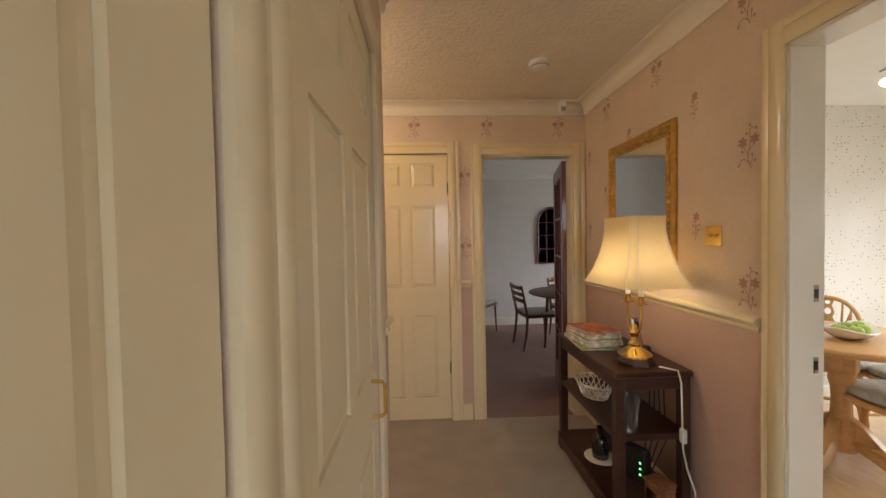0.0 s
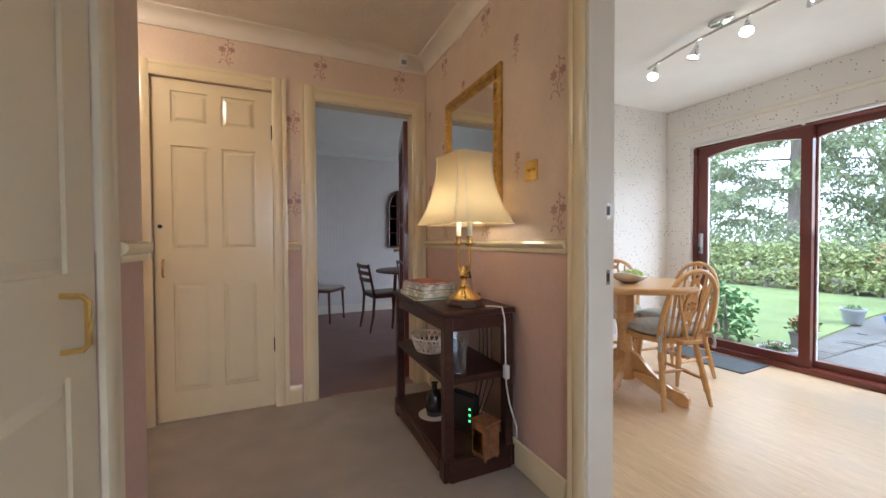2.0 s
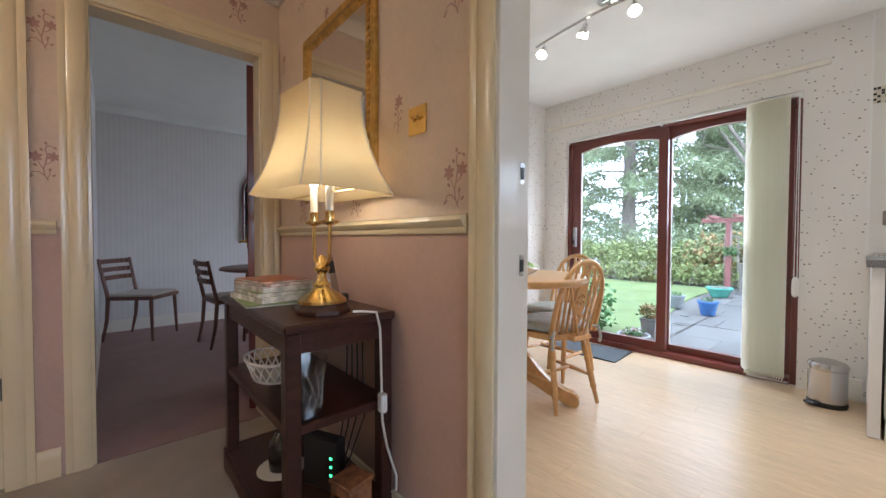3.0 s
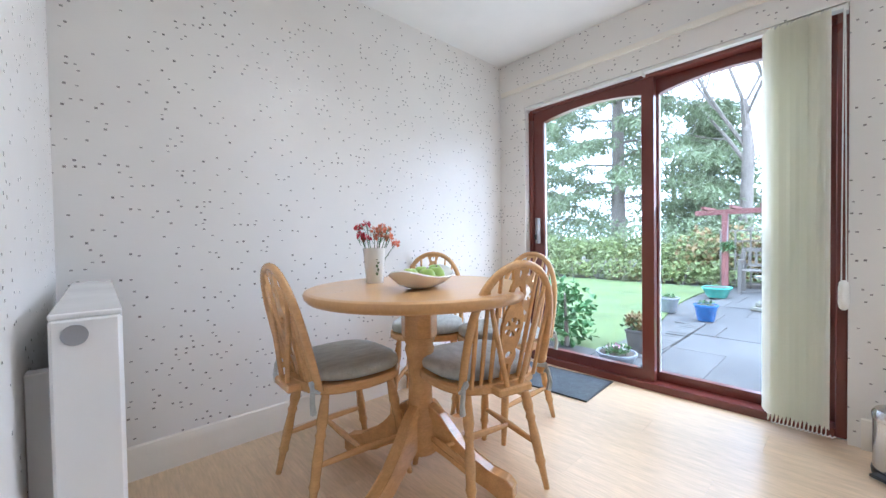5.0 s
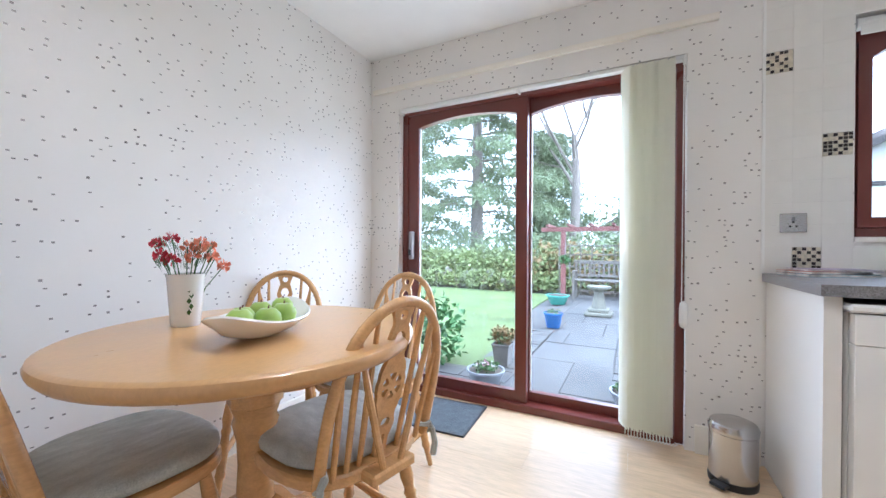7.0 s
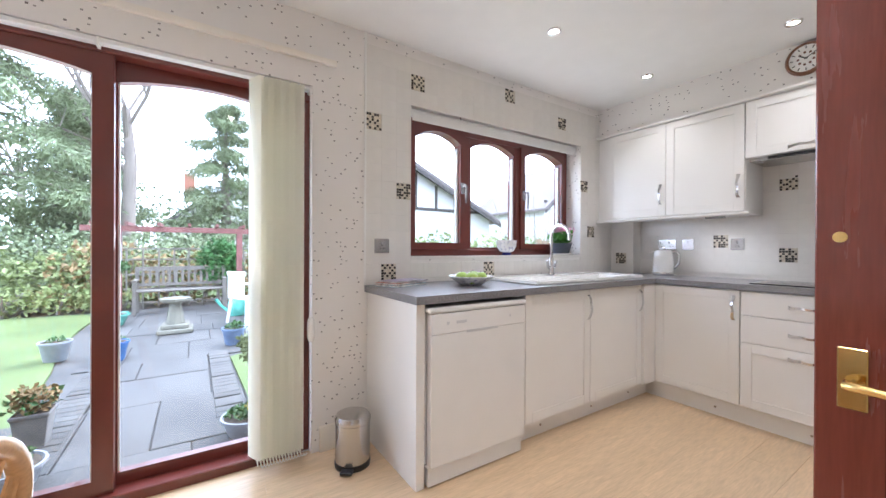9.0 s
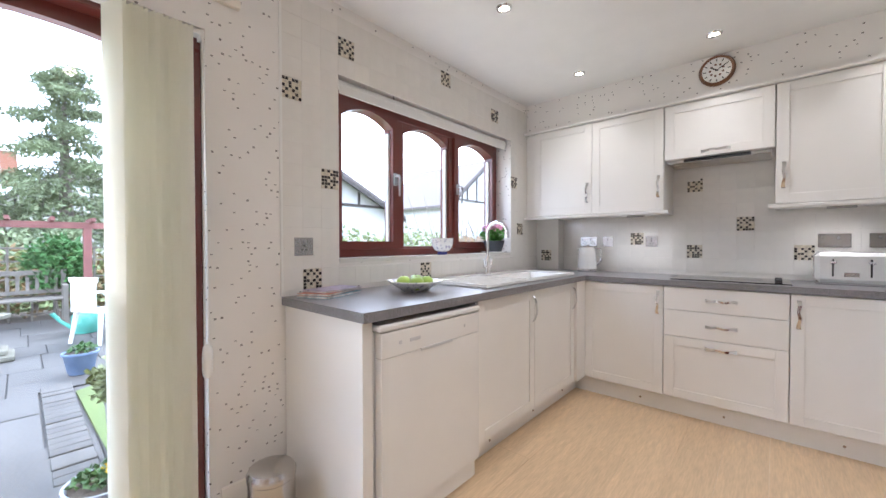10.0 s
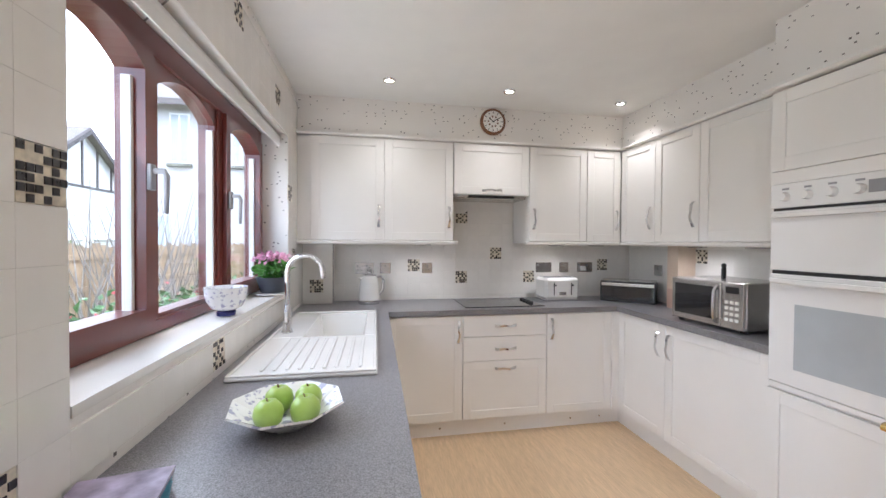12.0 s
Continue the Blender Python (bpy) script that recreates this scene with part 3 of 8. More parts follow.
def panel_door(name, w, h, mat, label):
    """Six-panel door; local x from 0 to w, front face looks along -y, thickness behind."""
    e = thing(name, label, "door", 0, 0, 0)
    bx("leaf", 0, w, 0.008, 0.038, 0, h, mat, e, bevel=0.002)
    st = w * 0.145
    mid = w * 0.11
    rows = [(0.17, 0.80), (1.0, 1.60), (1.735, 1.915)]
    xs = [(st, w / 2 - mid / 2), (w / 2 + mid / 2, w - st)]
    bm = bmesh.new()
    walled(bm, "y", 0.0, 0.0085, 0, w, 0, h, [(a, b, c * h / 1.981, d * h / 1.981) for a, b in xs for c, d in rows])
    part("stile_frame", bm, mat, e)
    for a, b in xs:
        for c, d in rows:
            c, d = c * h / 1.981, d * h / 1.981
            bm = bmesh.new()
            i = 0.028
            f = [bm.verts.new((x, 0.0085, z)) for x, z in ((a, c), (b, c), (b, d), (a, d))]
            k = [bm.verts.new((x, 0.0075, z)) for x, z in ((a + 0.01, c + 0.01), (b - 0.01, c + 0.01), (b - 0.01, d - 0.01), (a + 0.01, d - 0.01))]
            g = [bm.verts.new((x, 0.0005, z)) for x, z in ((a + i, c + i), (b - i, c + i), (b - i, d - i), (a + i, d - i))]
            bridge(bm, f, k), bridge(bm, k, g)
            bm.faces.new(g)
            part("panel", bm, mat, e)
    return e


def pull_handle(parent, x, z0, z1, mat, out=0.035, r=0.006):
    bm = bmesh.new()
    tube(bm, [(x, 0.002, z0), (x, -out * 0.75, z0 + 0.002), (x, -out, z0 + 0.012), (x, -out, z1 - 0.012), (x, -out * 0.75, z1 - 0.002), (x, 0.002, z1)], r, 8)
    return part("pull_handle", bm, mat, parent, "brass pull handle", smooth=True)


d1 = panel_door("cupboard_door", D1B - D1A - 0.008, 2.02, CREAM_GLOSS, "closed cream six-panel cupboard door in the hall")
d1.matrix_world = pose(D1A + 0.004, HN + 0.012, 0.006)
pull_handle(d1, 0.045, 0.86, 0.96, BRASS, 0.03)
bm = bmesh.new()
ball(bm, (0.03, -0.003, 1.155), 0.012)
part("bolt_knob", bm, BLACK, d1, smooth=True)
for z in (0.35, 1.72):
    bx("hinge", D1B - D1A - 0.012, D1B - D1A - 0.002, -0.004, 0.006, z, z + 0.09, BLACK, d1, "dark hinge")
d3 = panel_door("airing_cupboard_door", 0.80, 1.985, DOOR_PAINT, "closed old cream gloss panelled cupboard door beside the hall")
d3.matrix_world = pose(HW - 0.004, 0.54, 0.006, 0, 0, 90)
pull_handle(d3, 0.655, 0.855, 0.962, BRASS, 0.04)


d4 = panel_door("linen_cupboard_door", 0.69, 1.985, DOOR_PAINT, "closed old cream gloss panelled linen cupboard door")
d4.matrix_world = pose(HW - 0.004, -0.29, 0.006, 0, 0, 90)


def glazed_door(name, w, h, cols, rows, mat, label):
    """Glazed door with small panes; local x from hinge 0 to w, faces along y, 0.04 thick."""
    e = thing(name, label, "door", 0, 0, 0)
    s, rb, rt = 0.10, 0.20, 0.11
    for nm, a, b, c, d in (("hinge_stile", 0, s, 0, h), ("lock_stile", w - s, w, 0, h), ("bottom_rail", s, w - s, 0, rb), ("top_rail", s, w - s, h - rt, h)):
        bx(nm, a, b, 0, 0.04, c, d, mat, e, bevel=0.003)
    gw, gh = (w - 2 * s) / cols, (h - rb - rt) / rows
    for i in range(1, cols):
        bx("muntin", s + i * gw - 0.011, s + i * gw + 0.011, 0.004, 0.036, rb, h - rt, mat, e, bevel=0.003)
    for j in range(1, rows):
        bx("glazing_bar", s, w - s, 0.005, 0.035, rb + j * gh - 0.011, rb + j * gh + 0.011, mat, e, bevel=0.003)
    for i in range(cols):
        for j in range(rows):
            p = bx("pane", s + i * gw, s + (i + 1) * gw, 0.018, 0.022, rb + j * gh, rb + (j + 1) * gh, PANE, e, bevel=0)
            p.visible_shadow = False
    return e


def lever(parent, x, z, y, sign, to):
    """Lever on a plate on a face at y; lever points to x = to."""
    pl = bx("lever_plate", x - 0.021, x + 0.021, min(y, y + sign * 0.006), max(y, y + sign * 0.006), z - 0.06, z + 0.06, BRASS, parent, "polished brass lever plate", 0.002)
    bm = bmesh.new()
    tube(bm, [(x, y, z - 0.005), (x, y + sign * 0.045, z - 0.005), (x + (to - x) * 0.15, y + sign * 0.052, z - 0.004), (to, y + sign * 0.048, z - 0.012)], [0.012, 0.009, 0.009, 0.007], 10)
    part("lever", bm, BRASS, pl, smooth=True)


kd = glazed_door("kitchen_glazed_door", 0.725, 1.985, 3, 5, MAHOGANY_DOOR, "open mahogany glazed door with small panes and brass lever")
kd.matrix_world = pose(1.498, 0.39, 0.006, 0, 0, 0)
lever(kd, 0.67, 0.868, 0.04, 1, 0.55)
lever(kd, 0.67, 0.868, 0.0, -1, 0.55)
bm = bmesh.new()
tube(bm, [(0.688, 0.04, 1.145), (0.688, 0.043, 1.145)], 0.011, 12)
part("key_escutcheon", bm, BRASS, kd, "oval brass key escutcheon")
ld = glazed_door("living_glazed_door", 0.70, 1.985, 3, 5, MAHOGANY, "open mahogany glazed living room door with small panes")
ld.matrix_world = pose(D2B - 0.004, 3.036, 0.008, 0, 0, 76)
lever(ld, 0.64, 0.98, 0.04, 1, 0.53)
for z in (0.25, 1.75):
    bx("hinge", -0.006, 0.02, -0.004, 0.004, z, z + 0.09, BRASS, ld, "brass butt hinge")

# ---- patio door and window ----


def arch_head(bm, place, a, b, top, spring, apex, d, seg=14):
    """A head rail whose underside is a shallow arch."""
    arc = [(a + (b - a) * i / seg, spring + (apex - spring) * math.sin(math.pi * i / seg) ** 0.8) for i in range(seg + 1)]
    for (u0, z0), (u1, z1) in zip(arc, arc[1:]):
        prism(bm, [(u0, z0), (u1, z1), (u1, top), (u0, top)], place, d)


patio = thing("patio_door", "mahogany framed sliding patio door with arched heads", "patio door", 0, 0, 0)
patio["kind"] = "structure"
for nm, a, b, c, d, x0, x1 in (("frame_side", 2.672, 2.712, 0.0, 2.005, 4.15, 4.30), ("frame_side", 0.972, 1.012, 0.0, 2.005, 4.15, 4.30),
                               ("frame_head", 1.012, 2.672, 1.965, 2.005, 4.15, 4.30), ("sill", 1.012, 2.672, -0.02, 0.045, 4.13, 4.33)):
    bx(nm, x0, x1, a, b, c, d, MAHOGANY, patio, bevel=0.004)


def sash(name, x0, x1, y0, y1, st0, st1, z0, zb, spring, apex, top):
    bm = bmesh.new()
    box(bm, x0, x1, y0, y0 + st0, z0, top)
    box(bm, x0, x1, y1 - st1, y1, z0, top)
    box(bm, x0, x1, y0 + st0, y1 - st1, z0, zb)
    arch_head(bm, lambda a, b, d: (x0 + d, a, b), y0 + st0, y1 - st1, top, spring, apex, x1 - x0)
    s = part(name, bm, MAHOGANY, patio)
    xm = (x0 + x1) / 2
    bm = bmesh.new()
    box(bm, xm - 0.006, xm + 0.006, y0 + st0 - 0.005, y1 - st1 + 0.005, zb - 0.005, apex + 0.01)
    g = part("glass_pane", bm, PANE, s, "clear double glazed pane")
    g.visible_shadow = False
    for yy, w in ((y0 + st0, 0.006), (y1 - st1 - 0.006, 0.006)):
        bx("spacer_bar", xm - 0.008, xm + 0.008, yy, yy + w, zb, spring, WHITE_PLASTIC, s, "", 0)
    return s


sash("sliding_sash", 4.165, 4.21, 1.80, 2.672, 0.072, 0.085, 0.03, 0.115, 1.868, 1.912, 1.968)
sash("fixed_sash", 4.225, 4.27, 1.012, 1.84, 0.075, 0.045, 0.03, 0.10, 1.868, 1.915, 1.968)
hp = bx("sash_handle", 4.125, 4.165, 2.615, 2.645, 0.93, 1.13, GREY_PLASTIC, patio, "dark grey pull handle on the sliding sash", 0.006)
bx("thumb_latch", 4.11, 4.125, 2.622, 2.638, 0.96, 1.0, BLACK, hp)

rail = thing("blind_rail", "slim white vertical blind rail over the patio door", "blind rail", 4.125, 1.84, 1.982)
bx("track", -0.022, 0.022, -0.866, 0.868, 0, 0.02, WHITE_PLASTIC, rail)
for u in (-0.866, 0.0, 0.856):
    bx("bracket", -0.026, 0.024, u, u + 0.012, -0.014, 0.021, WHITE_PLASTIC, rail)
blind = thing("vertical_blind", "drawn-back pale yellow vertical blind with beaded hem", "blind", 4.085, 1.125, 0.03)
for i in range(15):
    yy = 0.128 - i * 0.0145
    bm = bmesh.new()
    pts = [(-0.045 + 0.09 * k / 4, yy + 0.003 * math.sin(i * 1.7 + k * 0.9) - 0.02 + 0.045 * k / 4) for k in range(5)]
    f = [[bm.verts.new((px, py, z)) for px, py in pts] for z in (0.035, 1.948)]
    for k in range(4):
        bm.faces.new((f[0][k], f[0][k + 1], f[1][k + 1], f[1][k]))
    part("slat", bm, BLIND, blind, smooth=True)
    bx("hem_weight", -0.043, 0.043, yy - 0.013, yy - 0.009, 0.012, 0.037, BLIND, blind, "", 0)
    bm = bmesh.new()
    tube(bm, [(-0.045, yy - 0.025, 0.014), (-0.05, yy - 0.03, 0.003), (-0.045, yy - 0.042, 0.012)], 0.003, 6)
    part("bead_chain", bm, WHITE_PLASTIC, blind)
bm = bmesh.new()
tube(bm, [(-0.025, -0.148, 0.72), (-0.021, -0.144, 1.39), (-0.015, -0.14, 1.955)], 0.0025, 6)
tube(bm, [(-0.025, -0.132, 0.72), (-0.021, -0.134, 1.39), (-0.015, -0.136, 1.955)], 0.0025, 6)
pull_cord = part("pull_cord", bm, WHITE_PLASTIC, blind, "white looped pull cord")
bm = bmesh.new()
lathe(bm, [(0.006, 0), (0.02, 0.01), (0.024, 0.03), (0.024, 0.10), (0.02, 0.125), (0.008, 0.135)], 14, sy=0.8, sx=0.8)
for v in bm.verts:
    v.co += Vector((-0.025, -0.14, 0.59))
part("cord_weight", bm, WHITE_PLASTIC, pull_cord, "oval cord weight", smooth=True)

win = thing("window_kitchen", "mahogany three-light window with arched heads", "window", 0, 0, 0)
win["kind"] = "structure"
WX0, WX1, WZ0, WZ1 = 4.25, 4.335, 1.072, 2.046
for nm, a, b, c, d in (("frame_side", 0.30, 0.36, WZ0, WZ1), ("frame_side", -1.348, -1.30, WZ0, WZ1), ("frame_head", -1.30, 0.30, 1.96, WZ1), ("frame_bottom", -1.30, 0.30, WZ0, 1.118),
                       ("mullion", -0.228, -0.172, 1.118, 1.96), ("mullion", -0.748, -0.70, 1.118, 1.96)):
    bx(nm, WX0, WX1, a, b, c, d, MAHOGANY, win, bevel=0.004)
for y0, y1, opens in ((-0.172, 0.30, 1), (-0.70, -0.228, 0), (-1.30, -0.748, 1)):
    s = 0.046 if opens else 0.014
    x0, x1 = (WX0 - 0.018, WX1 - 0.02) if opens else (WX0 + 0.01, WX1 - 0.01)
    bm = bmesh.new()
    box(bm, x0, x1, y0, y0 + s, 1.118, 1.962), box(bm, x0, x1, y1 - s, y1, 1.118, 1.962), box(bm, x0, x1, y0 + s, y1 - s, 1.118, 1.118 + s)
    arch_head(bm, lambda a, b, d: (x0 + d, a, b), y0 + s, y1 - s, 1.962, 1.885, 1.952, x1 - x0)
    sh = part("casement" if opens else "fixed_light", bm, MAHOGANY, win)
    bm = bmesh.new()
    box(bm, WX0 + 0.022, WX0 + 0.032, y0 + s - 0.004, y1 - s + 0.004, 1.112 + s, 1.955)
    g = part("pane", bm, PANE, sh, "clear double glazed pane")
    g.visible_shadow = False
    bx("spacer_bar", WX0 + 0.014, WX0 + 0.04, y0 + s, y0 + s + 0.014, 1.118 + s, 1.86, WHITE_PLASTIC, sh, "", 0)
for yy in (-0.142, -0.778):
    bx("handle_base", WX0 - 0.032, WX0 - 0.0175, yy - 0.014, yy + 0.014, 1.525, 1.605, GREY_PLASTIC, win, "", 0.003)
    bm = bmesh.new()
    tube(bm, [(WX0 - 0.03, yy, 1.585), (WX0 - 0.06, yy, 1.585), (WX0 - 0.067, yy, 1.57), (WX0 - 0.065, yy, 1.455)], [0.009, 0.009, 0.009, 0.006], 8)
    part("handle_lever", bm, GREY_PLASTIC, win, "grey metal window lever", smooth=True)
slab("window_sill", XE - 0.006, WX0, -1.35, 0.362, 1.05, 1.072, TILE, "cream tiled window sill", "sill")
rb = thing("roller_blind", "rolled-up white roller blind under the window head", "blind", 4.16, -0.49, 1.955)
bm = bmesh.new()
tube(bm, [(0, -0.83, 0.055), (0, 0.83, 0.055)], 0.026, 16)
part("roll", bm, WHITE_PLASTIC, rb, smooth=True)
bx("hem_bar", -0.024, -0.018, -0.82, 0.82, 0.0, 0.055, WHITE_PLASTIC, rb)
for u in (-0.85, 0.842):
    bx("bracket", -0.02, 0.03, u, u + 0.008, 0.02, 0.092, WHITE_PLASTIC, rb)

# ---- fitted kitchen ----


def front_panel(name, parent, place, w, h, mat=UNIT, border=0.058):
    """Shaker front; local a from 0 to w, b from 0 to h, c outwards 0 to 0.02."""
    e = part_box(name, parent, place, 0, w, 0, h, 0, 0.014, mat)
    for nm, a, b, c, d in (("stile", 0, border, 0, h), ("stile", w - border, w, 0, h), ("rail", border, w - border, 0, border), ("rail", border, w - border, h - border, h)):
        part_box(nm, e, place, a, b, c, d, 0.0142, 0.021, mat)
    return e


def part_box(name, parent, place, a0, a1, b0, b1, c0, c1, mat, bevel=0.0015):
    bm = bmesh.new()
    p = [place(a, b, c) for c in (c0, c1) for a, b in ((a0, b0), (a1, b0), (a1, b1), (a0, b1))]
    v = [bm.verts.new(q) for q in p]
    for f in ((3, 2, 1, 0), (4, 5, 6, 7), (0, 1, 5, 4), (1, 2, 6, 5), (2, 3, 7, 6), (3, 0, 4, 7)):
        bm.faces.new([v[i] for i in f])
    return part(name, bm, mat, parent, "", bevel)


def bow_handle(parent, place, a, b, length, upright):
    """Wavy strap handle centred at (a, b) on a front."""
    bm = bmesh.new()
    n = 12
    rows = []
    for i in range(n + 1):
        s = i / n - 0.5
        out = 0.021 + 0.026 * math.cos(math.pi * s) ** 0.6 if abs(s) < 0.499 else 0.0205
        wd = 0.0065 + 0.004 * abs(2 * s) ** 2
        sway = 0.003 * math.sin(4 * math.pi * s)
        rows.append([bm.verts.new(place(a + q * wd + sway, b + s * length, out + k) if upright else place(a + s * length, b + q * wd + sway, out + k))
                     for q, k in ((-1, 0), (1, 0), (1, 0.006), (-1, 0.006))])
    for r0, r1 in zip(rows, rows[1:]):
        bridge(bm, r0, r1)
    bm.faces.new(rows[0]), bm.faces.new(rows[-1][::-1])
    return part("handle", bm, CHROME, parent, "polished steel bow handle", smooth=True)


def south(x0, y, z0):
    return lambda a, b, c: (x0 + a, y + c, z0 + b)


def east(x, y0, z0):
    return lambda a, b, c: (x - c, y0 + a, z0 + b)


def west(x, y0, z0):
    return lambda a, b, c: (x + c, y0 + a, z0 + b)


def unit(name, label, box6, fronts, make, at, category="cupboard"):
    """Carcass box plus fronts [(a, b, w, h, handle)] on the plane that make() gives; handle: None, or (a, b, upright)."""
    x0, x1, y0, y1, z0, z1 = box6
    e = thing(name, label, category, (x0 + x1) / 2, (y0 + y1) / 2, z0)
    off = Vector(((x0 + x1) / 2, (y0 + y1) / 2, z0))
    bx("carcass", x0 - off.x, x1 - off.x, y0 - off.y, y1 - off.y, 0, z1 - z0, UNIT, e)
    for a, b, w, h, hd in fronts:
        raw = make(*at(a, b))
        place = lambda p, q, r: tuple(Vector(raw(p, q, r)) - off)
        f = front_panel("door_front" if h > 0.3 else "drawer_front", e, place, w, h, border=0.058 if h > 0.3 else 0.03) if h > 0.25 else part_box("drawer_front", e, place, 0, w, 0, h, 0, 0.02, UNIT)
        if hd:
            bow_handle(f, place, hd[0], hd[1], 0.16, hd[2])
    return e


G = 0.002
FS, FE, FW = -1.425, 3.52, 1.727  # carcass fronts of the three runs
# south base units
sb = lambda a, b: (a, FS, b)
unit("base_unit", "ivory shaker base cupboard under the worktop", (2.95, FE - 0.02, YS + 0.01, FS, 0.125, 0.862), [(2.952, 0.128, 0.525, 0.732, (0.03, 0.62, True))], south, sb)
unit("drawer_unit", "ivory three-drawer base unit under the hob", (2.322, 2.948, YS + 0.01, FS, 0.125, 0.862),
     [(2.324, 0.711, 0.622, 0.149, (0.311, 0.075, False)), (2.324, 0.537, 0.622, 0.170, (0.311, 0.085, False)), (2.324, 0.128, 0.622, 0.405, (0.311, 0.355, False))], south, sb, "drawers")
unit("base_unit", "ivory shaker base cupboard under the worktop", (FW + 0.02, 2.32, YS + 0.01, FS, 0.125, 0.862), [(1.80, 0.128, 0.518, 0.732, (0.485, 0.62, True))], south, sb)
# east base units
eb = lambda a, b: (FE, a, b)
unit("sink_unit", "ivory double base cupboard under the ceramic sink", (FE, 4.09, -1.42, -0.045, 0.125, 0.74),
     [(-0.637, 0.128, 0.588, 0.732, (0.025, 0.62, True)), (-1.25, 0.128, 0.609, 0.732, (0.03, 0.62, True))], east, eb)
wb = lambda a, b: (FW, a, b)
unit("base_unit", "ivory double base cupboard under the microwave", (1.28, FW, -1.42, -0.282, 0.125, 0.862),
     [(-1.385, 0.128, 0.452, 0.732, (0.40, 0.60, True)), (-0.93, 0.128, 0.646, 0.732, (0.035, 0.60, True))], west, wb)
slab("end_panel", 3.50, XE - 0.006, 0.61, 0.655, 0.002, 0.866, UNIT, "ivory end panel beside the dishwasher", "panel")
bm = bmesh.new()
box(bm, 1.70, 3.57, -1.47, -1.455, 0.0, 0.124)
box(bm, 3.57, 3.585, -1.47, -0.05, 0.0, 0.124)
box(bm, 1.685, 1.70, -1.47, -0.28, 0.0, 0.124)
plinth = struct("plinth", bm, UNIT, "ivory plinth board under the units", "plinth")
for px, py in ((3.1, -1.4545), (2.62, -1.4545), (2.1, -1.4545), (1.86, -1.4545)):
    bm = bmesh.new()
    tube(bm, [(px, py - 0.001, 0.055), (px, py + 0.003, 0.055)], 0.007, 10)
    part("plinth_screw", bm, STEEL, plinth)
for py in (-0.25, -0.75, -1.2):
    bm = bmesh.new()
    tube(bm, [(3.571, py, 0.055), (3.566, py, 0.055)], 0.007, 10)
    part("plinth_screw", bm, STEEL, plinth)
slab("corner_post", 3.478, FE, -1.424, -1.25, 0.126, 0.864, UNIT, "ivory corner post between base units", "panel")
slab("corner_post_west", 1.727, 1.799, -1.424, -1.386, 0.126, 0.864, UNIT, "ivory corner post between base units", "panel")
worktop = thing("worktop", "grey speckled laminate worktop on three sides", "worktop", 0, 0, 0)
for a, b, c, d in ((3.468, XE - 0.006, -0.727, 0.672), (3.468, 3.607, -1.39, -0.727), (3.888, XE - 0.006, -1.39, -0.727), (3.607, 3.888, -1.39, -1.303), (1.275, XE - 0.006, YS + 0.004, -1.39), (1.275, 1.768, -1.39, -0.279)):
    bm = bmesh.new()
    box(bm, a, b, c, d, 0.867, 0.905)
    part("worktop_length", bm, WORKTOP, worktop)


def appliance_front(parent, place, w, h):
    return part_box("front", parent, place, 0, w, 0, h, 0, 0.02, APPLIANCE, 0.006)


dw = thing("dishwasher", "white freestanding dishwasher under the worktop", "dishwasher", 3.79, 0.29, 0)
bx("body", -0.275, 0.28, -0.305, 0.31, 0.10, 0.818, APPLIANCE, dw, bevel=0.006)
bx("top_lid", -0.325, 0.28, -0.312, 0.317, 0.82, 0.847, APPLIANCE, dw, bevel=0.008)
bx("door", -0.32, -0.278, -0.305, 0.302, 0.10, 0.7185, APPLIANCE, dw, bevel=0.002)
cpn = bx("control_panel", -0.3215, -0.278, -0.305, 0.302, 0.7195, 0.816, APPLIANCE, dw, bevel=0.003)
PALE_GREY = material("pale_grey_plastic", (0.60, 0.60, 0.61), 0.35, vary=0.03)
bx("grip", -0.3255, -0.321, -0.10, 0.10, 0.712, 0.724, PALE_GREY, cpn, "grey recessed grip", 0.001)
for u, w in ((0.21, 0.008), (0.13, 0.03), (-0.19, 0.004)):
    bx("power_button", -0.3235, -0.321, u - w, u + w, 0.762, 0.776, PALE_GREY, cpn, "", 0.001)
bx("kick_plate", -0.30, 0.28, -0.30, 0.305, 0.004, 0.096, APPLIANCE, dw, bevel=0.004)

# wall units
WS, WW = -1.606, 1.586
ws = lambda a, b: (a, WS, b)
unit("wall_unit", "ivory double shaker wall cupboard above the kettle", (2.987, XE - 0.006, YS + 0.002, WS, 1.388, 2.118),
     [(3.497, 1.39, 0.503, 0.725, (0.035, 0.17, True)), (2.99, 1.39, 0.503, 0.725, (0.03, 0.17, True))], south, ws)
unit("hood_unit", "ivory extractor hood front with chrome pull", (2.392, 2.984, YS + 0.002, WS, 1.735, 2.118), [(2.394, 1.738, 0.588, 0.377, (0.294, 0.03, False))], south, ws, "cooker hood")
unit("wall_unit", "ivory shaker wall cupboards beside the hood", (WW + 0.024, 2.389, YS + 0.002, WS, 1.388, 2.118),
     [(1.908, 1.39, 0.479, 0.725, (0.445, 0.17, True)), (1.612, 1.39, 0.292, 0.725, (0.035, 0.17, True))], south, ws)
wwf = lambda a, b: (WW, a, b)
unit("wall_unit", "ivory run of wall cupboards above the microwave", (1.275, WW, -1.60, -0.282, 1.388, 2.118),
     [(-1.58, 1.39, 0.365, 0.725, (0.325, 0.17, True)), (-1.212, 1.39, 0.37, 0.725, (0.335, 0.17, True)), (-0.838, 1.39, 0.553, 0.725, None)], west, wwf)
hood = thing("hood_vent", "grey metal extractor vent under the hood front", "vent", 2.688, -1.64, 1.712)
